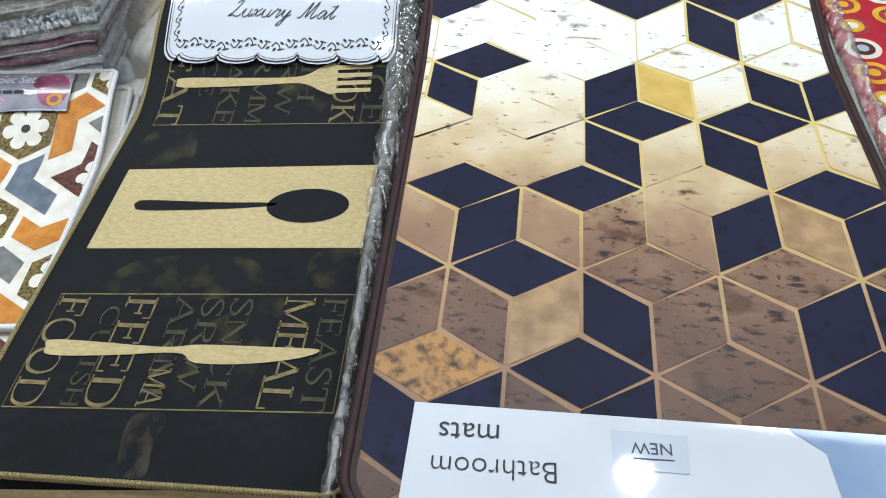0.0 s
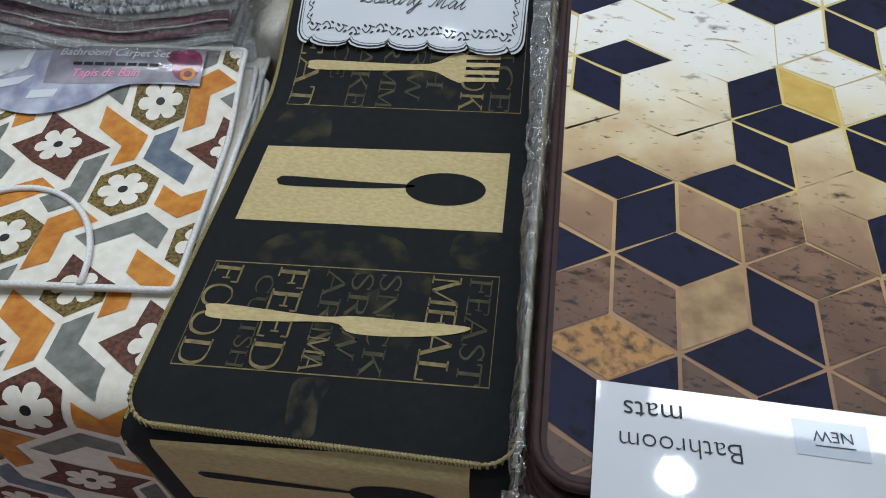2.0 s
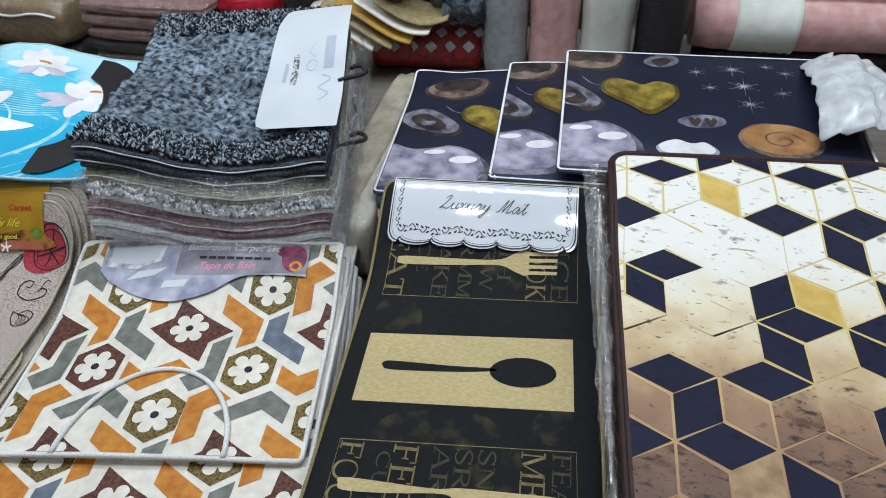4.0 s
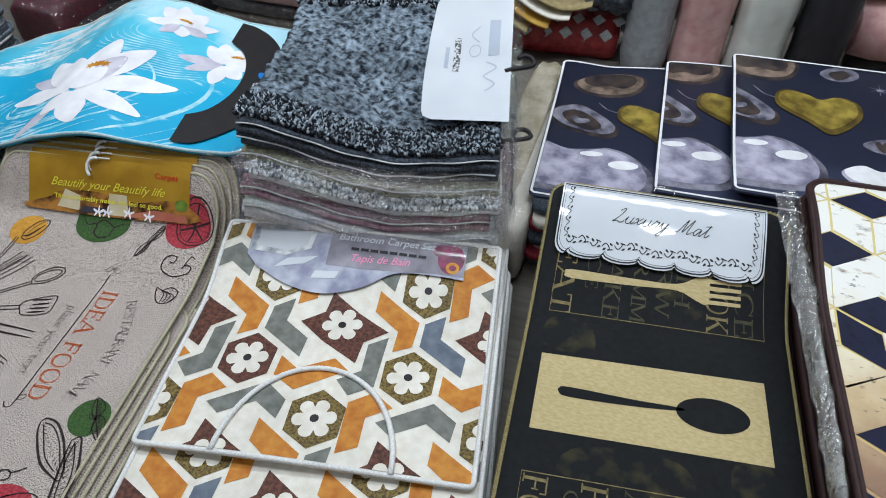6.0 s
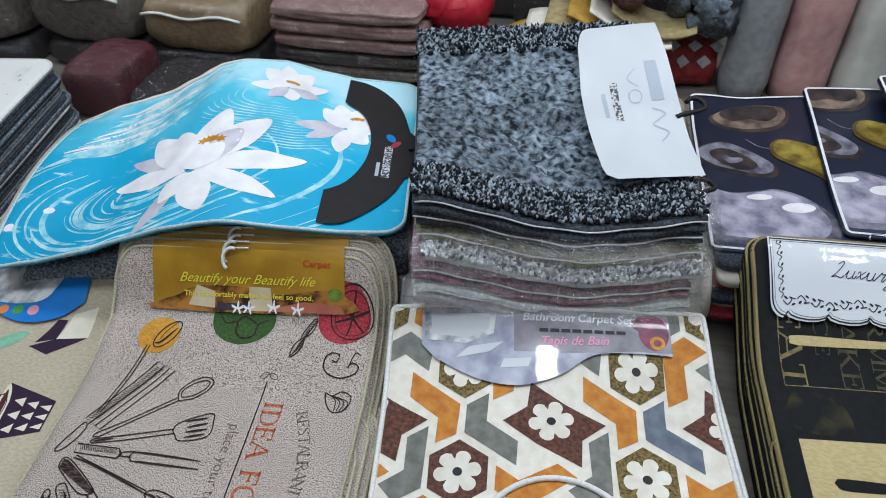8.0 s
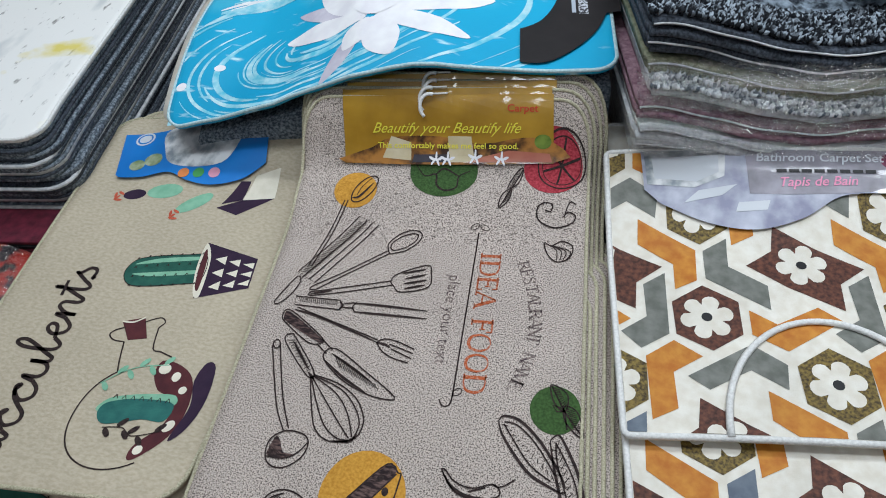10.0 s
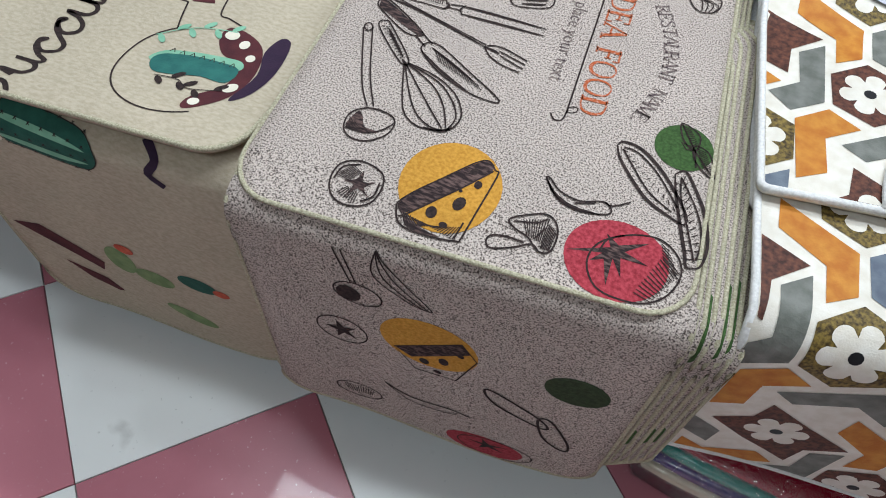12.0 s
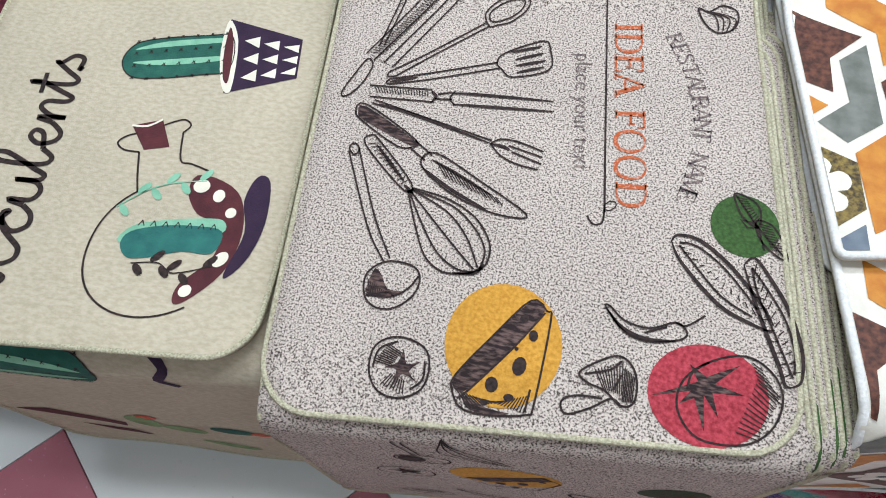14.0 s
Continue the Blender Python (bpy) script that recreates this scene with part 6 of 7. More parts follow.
for i in range(3):
    linen_mat(Sheet(-1.865 + 0.005 * (i + 1), 0.032 + 0.005 * i, 7, 0.398, 0.80, lambda u, v, i=i: 0.468 - 0.007 * i, hang=(0, 0.355 - 0.02 * i, 0.025), corner=0.05), "beige linen kitchen mat in a hanging stack")
stack_under(SUC.moved(0.004, 0.05, -0.016), 4, 0.010, LINEN, CREAM, 0.004, "kitchen_mat", "beige linen kitchen mat with cream edge in a stack", "mat", "stacked linen mats", seed=9)

BS = Sheet(SUC.x, SUC.y, 7, 0.392, 0.68, lambda u, v: SUC.z(u, v) + 0.006)
blue = thing("label_card", BS.p(0.2, 0.57), "bright blue wavy label card with kitchen photo", "label card")
prints("paper", BS, [[(0.036, 0.625), (0.062, 0.525)] + spline([(0.070, 0.520), (0.11, 0.522), (0.155, 0.533), (0.195, 0.516), (0.24, 0.508), (0.29, 0.520), (0.325, 0.548)], 5) + [(0.318, 0.64)]], BRIGHTBLUE, blue, 0.0)
prints("photo", BS, [spline([(0.128, 0.63), (0.135, 0.575), (0.16, 0.548), (0.22, 0.542), (0.262, 0.56), (0.27, 0.63)], 5, True)], PHOTOW, blue, 0.0006)
prints("badge", BS, [ell(0.080, 0.612, 0.018, 0.016)], CARD, blue, 0.0006)
prints("badge_ring", BS, stroke(ell(0.080, 0.612, 0.013, 0.011), 0.003, True), BRIGHTBLUE, blue, 0.0009)
prints("badge", BS, [ell(0.092, 0.548, 0.014, 0.012), ell(0.118, 0.560, 0.016, 0.014)], mat("leafy_photo", "#5c7a3c", "#b8c0a8", 40, 0.3, 0, coat=0.5), blue, 0.0006)
for cu, h in ((0.185, "#e08a50"), (0.212, "#4a9a58"), (0.240, "#d89ab0")):
    prints("dot", BS, [ell(cu, 0.530, 0.010, 0.009)], mat("dot_print", h, None, 20, 0.3, 0, coat=0.5), blue, 0.0008)

# ---------------------------------------------------------------- lotus bath mat
LOT_FRONT = ((0, 0.563), (0.083, 0.579), (0.181, 0.604), (0.249, 0.629), (0.331, 0.654), (0.408, 0.668), (0.448, 0.667), (0.496, 0.658), (0.61, 0.647), (0.7, 0.647))
LOT_BACK = ((0, 0.579), (0.111, 0.617), (0.195, 0.640), (0.268, 0.675), (0.32, 0.703), (0.37, 0.714), (0.444, 0.709), (0.514, 0.686), (0.58, 0.669), (0.7, 0.656))


def lot_height(u, v):
    t = min(1.0, max(0.0, v / 0.43))
    belly = 4 * t * (1 - t) * (0.034 * (1 - ss(0.0, 0.16, u)) + 0.008 * math.exp(-((u - 0.36) / 0.1) ** 2))
    return profile(LOT_FRONT, u) * (1 - t) + profile(LOT_BACK, u) * t + belly


LOT = Sheet(-1.765, 0.60, 11, 0.70, 0.43, lot_height, corner=0.035)
lot = thing("bath_mat", LOT.p(0.35, 0.2), "turquoise bath mat printed with white water lilies", "mat")
part("body", slab(LOT, 0.006, nu=50), WATER, lot)
edge_cord(LOT, 0.003, mat("pale_aqua_stitch", "#9fc4cc", "#c8dee2", 300, 0.8, 0.5), lot)


def petal(b, t, w, bend=0.0):
    dx, dy = t[0] - b[0], t[1] - b[1]
    d = math.hypot(dx, dy)
    nx, ny = -dy / d, dx / d
    pts = [(0, 0), (0.25, 0.36), (0.55, 0.5), (0.82, 0.32), (1, 0), (0.82, -0.32), (0.55, -0.5), (0.25, -0.36)]
    return spline([(b[0] + dx * s + nx * (o * w + bend * s * s), b[1] + dy * s + ny * (o * w + bend * s * s)) for s, o in pts], 3, True)


def bloom(c, heart, size, tips):
    """A water lily: outer petals first, each from the heart to its own tip."""
    for i, (tu, tv, w, m) in enumerate(tips):
        prints("petal_print", LOT, inside([petal((c[0] + (tu - c[0]) * 0.04, c[1] + (tv - c[1]) * 0.04), (tu, tv), w)], LOT), (PETAL, PETALG)[m], lot, 0.0005 + 0.00008 * i)
    prints("stamen_print", LOT, [star(heart[0] + 0.011 * k * size, heart[1] + 0.004 * math.cos(k) * size, 6, 0.013 * size, 0.006 * size, 0.3 * k, 0.8) for k in (-1.4, -0.5, 0.4, 1.3)], STAMEN, lot, 0.0018)


bloom((0.338, 0.118), (0.362, 0.186), 1.0, [(0.270, 0.004, 0.030, 1), (0.198, 0.206, 0.034, 1), (0.188, 0.140, 0.046, 0), (0.236, 0.246, 0.056, 0), (0.290, 0.232, 0.058, 0), (0.526, 0.156, 0.046, 0), (0.492, 0.063, 0.038, 0), (0.302, 0.058, 0.040, 0), (0.378, 0.028, 0.058, 0), (0.374, 0.268, 0.064, 0), (0.452, 0.244, 0.064, 0), (0.410, 0.212, 0.058, 1), (0.330, 0.200, 0.062, 0), (0.386, 0.176, 0.050, 0)])
bloom((0.462, 0.345), (0.466, 0.362), 0.5, [(0.392, 0.347, 0.028, 0), (0.412, 0.400, 0.036, 0), (0.450, 0.412, 0.036, 0), (0.496, 0.404, 0.036, 0), (0.530, 0.366, 0.028, 0), (0.516, 0.336, 0.026, 1), (0.474, 0.311, 0.032, 0), (0.432, 0.310, 0.028, 1), (0.462, 0.392, 0.036, 0)])
bloom((0.575, 0.262), (0.592, 0.292), 0.55, [(0.486, 0.256, 0.028, 1), (0.511, 0.222, 0.026, 1), (0.530, 0.312, 0.036, 0), (0.556, 0.332, 0.038, 0), (0.604, 0.326, 0.044, 0), (0.630, 0.270, 0.044, 0), (0.618, 0.222, 0.036, 0), (0.570, 0.194, 0.034, 0), (0.590, 0.300, 0.040, 0)])
rnd = random.Random(12)
for i in range(44):
    k = 0.05 + 0.0078 * i
    a0 = rnd.uniform(120, 300)
    f = inside(stroke(ell(0.27, 0.125, k * 1.2, k * 0.62, 12, 30, a0, a0 + rnd.uniform(40, 130)), rnd.uniform(0.002, 0.011), taper=True), LOT)
    if f:
        prints("ripple_print", LOT, f, RIPPLE, lot, 0.0003)
for i in range(16):
    k = 0.05 + 0.010 * i
    f = inside(stroke(ell(0.45, 0.32, k * 1.3, k * 0.7, 8, 30, 150 + 8 * i, 290), 0.003, taper=True), LOT)
    if f:
        prints("ripple_print", LOT, f, RIPPLE, lot, 0.0003)
for i in range(30):
    t = rnd.random()
    a = (0.03 + 0.10 * t + rnd.uniform(-0.02, 0.02), 0.22 + 0.17 * t)
    b = (a[0] + rnd.uniform(0.12, 0.26), a[1] + rnd.uniform(0.03, 0.09))
    m = ((a[0] + b[0]) / 2, (a[1] + b[1]) / 2 + rnd.uniform(-0.012, 0.016))
    f = inside(stroke(spline([a, m, b], 6), rnd.uniform(0.004, 0.018), taper=True), LOT)
    if f:
        prints("water_gleam_print", LOT, f, PETAL if i % 3 == 0 else RIPPLE, lot, 0.00035 + 0.000004 * i)
prints("droplet_print", LOT, [ell(0.076, 0.108, 0.010, 0.007)], PETAL, lot, 0.0006)
prints("droplet_print", LOT, [ell(0.016, 0.076, 0.009, 0.008)], PETAL, lot, 0.0006)
arc = thing("label_card", LOT.p(0.63, 0.18), "matt black crescent hanger card with pale lettering", "label card")
A = Sheet(LOT.x, LOT.y, 11, 0.72, 0.43, lambda u, v: LOT.z(u, v) + 0.004)
prints("paper", A, [spline([(0.564, 0.416), (0.590, 0.412), (0.632, 0.385), (0.668, 0.335), (0.690, 0.26)], 4) + spline([(0.712, 0.235), (0.712, 0.135)], 2) + spline([(0.690, 0.130), (0.672, 0.085), (0.640, 0.045), (0.600, 0.016), (0.563, 0.014)], 4) + spline([(0.563, 0.090), (0.595, 0.115), (0.618, 0.165), (0.624, 0.22), (0.616, 0.270), (0.596, 0.312), (0.564, 0.340)], 4)], BLACKCARD, arc, 0.0)
prints("mark", A, [ell(0.658, 0.238, 0.013, 0.007, -60)], BRIGHTBLUE, arc, 0.0006)
prints("mark", A, [ell(0.668, 0.220, 0.012, 0.006, 50)], CRIMSON, arc, 0.0006)
prints("lettering_bar", A, [[(0.650, 0.214), (0.664, 0.214), (0.664, 0.128), (0.650, 0.128)]], mat("pale_lettering", "#c8ccd4", "#3a3a40", 260, 0.5, 0, contrast=(0.45, 0.55)), arc, 0.0006)
prints("lettering_bar", A, [[(0.640, 0.168), (0.646, 0.168), (0.646, 0.132), (0.640, 0.132)]], PALEGREY, arc, 0.0006)
part("hook", tube([A.at(0.700 + 0.012 * math.cos(radians(a)), 0.19 + 0.016 * math.sin(radians(a)), 0.004) for a in range(-90, 150, 20)], 0.003), BLACKCARD, arc, "black plastic hook")
for i in range(3):
    lo = LOT.moved(-0.022 - 0.006 * i, 0.018 + 0.008 * i, -0.010 - 0.010 * i)
    th = thing("bath_mat", lo.p(0.35, 0.2), "pale-backed bath mat under the lily mat", "mat", "stacked lily mats")
    part("body", slab(lo, 0.007, nu=24, nv=20), (MORW, LINEN, SLATE)[i], th)
part("body", grid_slab(lambda s, t: LOT.moved(0.02, 0.02, -0.05).p(0.66 * s + 0.01, 0.41 * t + 0.01), 20, 12, 0.06), SLATE, thing("towel_bundle", LOT.p(0.35, 0.2) - Vector((0, 0, 0.15)), "folded grey bath mats under the lily mat", "towels"))

# ---------------------------------------------------------------- white marble-print mats
MAR = Sheet(-2.429, 0.430, 9.2, 0.515, 0.70, lambda u, v: 0.603 + 0.004 * ss(0.3, 0.7, v) - 0.006 * (1 - ss(0, 0.1, v)), corner=0.045)
marm = thing("bath_mat", MAR.p(0.25, 0.4), "white marble-print bath mat on a tall stack", "mat")
part("body", slab(MAR, 0.006, nu=30), MARBLEW, marm)
edge_cord(MAR, 0.003, WHITEP, marm)
rnd = random.Random(21)
for i in range(15):
    lo = MAR.moved(rnd.uniform(-0.006, 0.006) + 0.0012 * i, rnd.uniform(-0.012, 0.006), -0.008 - 0.0122 * i, rnd.uniform(-0.5, 0.5))
    th = thing("bath_mat", lo.p(0.25, 0.4), "grey fleece-backed bath mat in a tall stack", "mat", "stacked marble mats")
    part("body", slab(lo, 0.0095, nu=12, nv=20), (SLATE, SLATE, DENIM, SLATE, GREYW)[i % 5], th)
    edge_cord(lo, 0.0036, (SLATE, DENIM, SLATE, GREYW)[i % 4], th)

# ---------------------------------------------------------------- folded bath towels in clear bags
TW = Sheet(-1.048, 0.690, 14, 0.412, 0.53, lambda u, v: 0.742 + (0.018 * (1 - ss(0, 0.12, u)) - 0.046 * ss(0.04, 0.25, u) + 0.012 * ss(0.27, 0.41, u)) * (1 - ss(0.1, 0.4, v)) - 0.022 * math.sin(math.pi * min(1, max(0, v / 0.53))) * (1 - 0.6 * ss(0.25, 0.4, u)) , corner=0.02)


def folded(sh, dz, thick, layers, material, th, seed, name="fold"):
    for i in range(layers):
        lo = sh.moved(0.002 * math.sin(i * 2.1 + seed), 0.003 * math.cos(i * 1.7 + seed), dz - i * thick)
        fold = part(name, slab(lo, thick * 0.86, nu=26, nv=20), material, th)
        part("hem", tube([lo.at(0.002 + 0.408 * k / 40, -0.001 + 0.002 * math.sin(k * 0.7 + i), -thick * 0.43) for k in range(41)], thick * 0.46, seg=8), material, fold)
        if i % 2 == 0:
            part("seam", tube([lo.at(0.002 + 0.408 * k / 40, -0.0075 + 0.002 * math.sin(k * 0.7 + i), -thick * 0.43) for k in range(41)], 0.0014, seg=5), GREYW, fold)


def loops(sh, u0, u1, v0, v1, n, r, seed, top=0.0):
    """Chunky terry loops in one joined mesh."""
    rnd = random.Random(seed)
    bm = bmesh.new()
    for i in range(n):
        u, v = rnd.uniform(u0, u1), rnd.uniform(v0, v1)
        c, nn = sh.at(u, v, top), sh.n(u, v)
        a = (Vector((rnd.uniform(-1, 1), rnd.uniform(-1, 1), 0.5)) + nn * 0.8).normalized()
        s = a.cross(Vector((0.3, 0.2, 1))).normalized()
        w = s.cross(a)
        l = r * rnd.uniform(1.2, 2.2)
        ring = [bm.verts.new(c + a * l * 0.35 + (s * math.cos(k * math.tau / 5) + w * math.sin(k * math.tau / 5)) * r * 0.62) for k in range(5)]
        tip, root = bm.verts.new(c + a * l), bm.verts.new(c - a * l * 0.4)
        for k in range(5):
            bm.faces.new((ring[k], ring[(k + 1) % 5], tip))
            bm.faces.new((ring[(k + 1) % 5], ring[k], root))
    return bm


tw = thing("bath_towel", TW.p(0.2, 0.25), "folded blue-grey bath towel with chunky looped ends", "towel", "bagged towels")
folded(TW, -0.004, 0.0125, 4, DENIM, tw, 1)


def pile_top(s, t):
    u, v = 0.004 + 0.404 * s, 0.075 + 0.375 * t
    p = TW.at(u, v, 0.0015)
    f = noise.noise(Vector((u * 30, v * 30, 0.3))) * 0.009 + noise.noise(Vector((u * 75, v * 75, 1.3))) * 0.006
    groove = -0.004 * ss(0.6, 0.95, abs(math.sin(u * 48 + v * 30))) if u < 0.22 else 0
    return p + Vector((0, 0, f + groove + 0.003))


part("pile_panel", grid_slab(pile_top, 90, 84, 0.005), SHAG, tw, "crushed blue-grey short pile")
part("looped_end", loops(TW, 0.0, 0.412, 0.0, 0.082, 3000, 0.0052, 3, 0.001), LOOP, tw, "dark chunky loop pile")["kind"] = "stuff"
part("looped_end", loops(TW, 0.0, 0.412, 0.448, 0.53, 2600, 0.0054, 4, 0.001), LOOP, tw, "dark chunky loop pile")["kind"] = "stuff"
for i, (dz, n, m, lab, cat) in enumerate(((-0.058, 2, SAGE, "folded sage green towel in a clear bag", 0), (-0.084, 2, GREYW, "folded pale grey towel with looped end in a clear bag", 1), (-0.112, 2, MAUVE, "folded mauve towel in a clear bag", 0), (-0.140, 3, GREYW, "folded light grey towel in a clear bag", 0))):
    sh = TW.moved(0.004 + 0.008 * math.sin(i * 2), -0.004 - 0.010 * i, 0, 0.8 * math.sin(i * 3))
    th = thing("bath_towel", sh.p(0.2, 0.25) + Vector((0, 0, dz)), lab, "towel", "bagged towels")
    folded(sh, dz, 0.0125, n, m, th, i + 5)
    if cat:
        part("looped_end", loops(sh.moved(0, 0, dz), 0.0, 0.412, -0.004, 0.03, 1000, 0.005, 40 + i, 0.002), LOOPL, th, "pale grey loop pile")["kind"] = "stuff"
        part("looped_end", loops(sh.moved(0, 0, dz - 0.012), 0.0, 0.412, -0.012, 0.004, 700, 0.005, 44 + i, 0.006), LOOPL, th, "pale grey loop pile")["kind"] = "stuff"
    bag = sh.moved(-0.004, -0.008, dz)
    part("bag", film_strip(bag.at(-0.01, -0.012, -0.006), bag.at(0.43, -0.012, -0.006), 0.03, 0.03, "bag", 60 + i, 0.012), FILM, th, "clear plastic bag")
    part("bag", film_strip(bag.at(0.424, -0.01, -0.008), bag.at(0.430, 0.50, 0.0), 0.04, 0.055, "bag", 70 + i, 0.02), FILM, th, "clear plastic bag")
part("bag", film_strip(TW.at(0.424, -0.01, -0.02), TW.at(0.430, 0.53, 0.0), 0.05, 0.055, "bag", 80, 0.03), FILM, tw, "clear plastic bag")
part("bag", film_strip(TW.at(-0.008, -0.012, -0.05), TW.at(0.425, -0.012, -0.05), 0.05, 0.05, "bag", 81, 0.02), FILM, tw, "clear plastic bag")


def film_wall(a, b, z0, z1, seed, n=70, m=12):
    """Crumpled bag film standing in front of a stack."""
    rnd = random.Random(seed)
    a, b = Vector(a), Vector(b)
    out = (b - a).cross(Vector((0, 0, 1))).normalized()
    bm = bmesh.new()
    rows = []
    for j in range(m + 1):
        z = z0 + (z1 - z0) * j / m
        rows.append([bm.verts.new(a.lerp(b, i / n) + Vector((0, 0, z + 0.01 * noise.noise(Vector((i * 0.15, j * 0.3, seed))))) + out * (0.014 * noise.noise(Vector((i * 0.22, j * 0.5, seed))) + rnd.uniform(-0.0015, 0.0015))) for i in range(n + 1)])
    for j in range(m):
        for i in range(n):
            bm.faces.new((rows[j][i], rows[j][i + 1], rows[j + 1][i + 1], rows[j + 1][i]))
    return bm


fa, fb, fc = TW.p(-0.01, -0.02), TW.p(0.435, -0.02), TW.p(0.445, 0.50)
part("bag", film_wall((fa.x, fa.y, 0), (fb.x, fb.y, 0), 0.55, 0.675, 5), FILM, tw, "crumpled clear plastic bag")
part("bag", film_wall((fb.x, fb.y, 0), (fc.x, fc.y, 0), 0.55, 0.70, 6), FILM, tw, "crumpled clear plastic bag")
rest = TW.moved(0.01, -0.004, -0.178)
part("body", slab(rest, 0.13, nu=12, nv=12), GREYW, thing("towel_bundle", rest.p(0.2, 0.25) - Vector((0, 0, 0.06)), "pale towel bundle in a clear bag under the stack", "towels"))

WC = Sheet(TW.x + 0.018, TW.y + 0.012, 13, 0.45, 0.6, lambda u, v: max(TW.z(u, v), 0.705) + 0.016 + 0.022 * ss(0.12, 0.45, v))
wc = thing("label_card", WC.p(0.34, 0.25), "white rounded header card folded over the towel", "label card")
prints("paper", WC, [spline([(0.300, 0.455), (0.272, 0.448), (0.258, 0.40)], 4) + spline([(0.252, 0.30), (0.252, 0.20), (0.258, 0.095)], 3) + spline([(0.262, 0.078), (0.276, 0.068)], 2) + [(0.404, 0.072), (0.404, 0.462)]], CARD, wc, 0.0)
prints("lettering_bar", WC, [[(0.362, 0.345), (0.382, 0.345), (0.382, 0.255), (0.362, 0.255)]], PALEGREY, wc, 0.0007)
prints("lettering_bar", WC, stroke(spline([(0.360, 0.24), (0.378, 0.225), (0.356, 0.205), (0.376, 0.185), (0.360, 0.16)], 5), 0.003), PALEGREY, wc, 0.0007)
prints("lettering_bar", WC, [[(0.300, 0.305), (0.312, 0.305), (0.312, 0.215), (0.300, 0.215)]], mat("grey_lettering", "#4a4e54", "#d0d2d4", 200, 0.5, 0, contrast=(0.45, 0.55)), wc, 0.0007)
prints("lettering_bar", WC, [[(0.284, 0.285), (0.291, 0.285), (0.291, 0.225), (0.284, 0.225)]], PALEGREY, wc, 0.0007)
prints("mark", WC, stroke(ell(0.338, 0.27, 0.010, 0.014), 0.0015, True) + stroke(spline([(0.345, 0.33), (0.33, 0.31), (0.345, 0.29)], 4), 0.0015), PALEGREY, wc, 0.0007)
for i, (hv, hd) in enumerate(((0.235, 0.0), (0.12, -0.06))):
    part("hook", tube([WC.at(0.405 + 0.038 * ss(0, 60, a + 60) + 0.016 * math.cos(radians(a)) - 0.014, hv + 0.020 * math.sin(radians(a)), hd) for a in range(-80, 150, 14)], 0.0042), BLACKCARD, wc, "black plastic hook")

def soft_pack(x0, x1, y0, y1, z0, z1, material, name, label, seed, film=True, n=22, puff=0.3):
    """A puffy folded pack with rounded sides."""
    th = thing(name, ((x0 + x1) / 2, (y0 + y1) / 2, z0), label, "pack", "packs at the back")
    bm = bmesh.new()
    bmesh.ops.create_cube(bm, size=1)
    bmesh.ops.subdivide_edges(bm, edges=bm.edges[:], cuts=10, use_grid_fill=True)
    for v in bm.verts:
        p = v.co * 2
        q = Vector([max(-1, min(1, c)) for c in p])
        k = 1 - puff * 0.18 * ((abs(q.x) ** 4) * (abs(q.z) ** 4) + (abs(q.y) ** 4) * (abs(q.z) ** 4) + (abs(q.x) ** 4) * (abs(q.y) ** 4))
        w = noise.noise(Vector((p.x * 2 + seed, p.y * 2, p.z * 2))) * 0.06
        v.co = Vector(((x0 + x1) / 2 + q.x * k * (x1 - x0) / 2 * (1 + w * 0.4), (y0 + y1) / 2 + q.y * k * (y1 - y0) / 2 * (1 + w * 0.4), (z0 + z1) / 2 + q.z * k * (z1 - z0) / 2 * (1 + w)))
    body = bm.copy()
    part("body", body, material, th)
    if film:
        for v in bm.verts:
            v.co += (v.co - Vector(((x0 + x1) / 2, (y0 + y1) / 2, (z0 + z1) / 2))).normalized() * 0.004
        part("wrapper", bm, FILM, th, "clear plastic wrap")
    else:
        bm.free()
    return th


# ---------------------------------------------------------------- pebble-print mats
WOB = mat("white_edge_print", "#dcdcde", "#e8e8ea", 60, 0.4, 0.1)


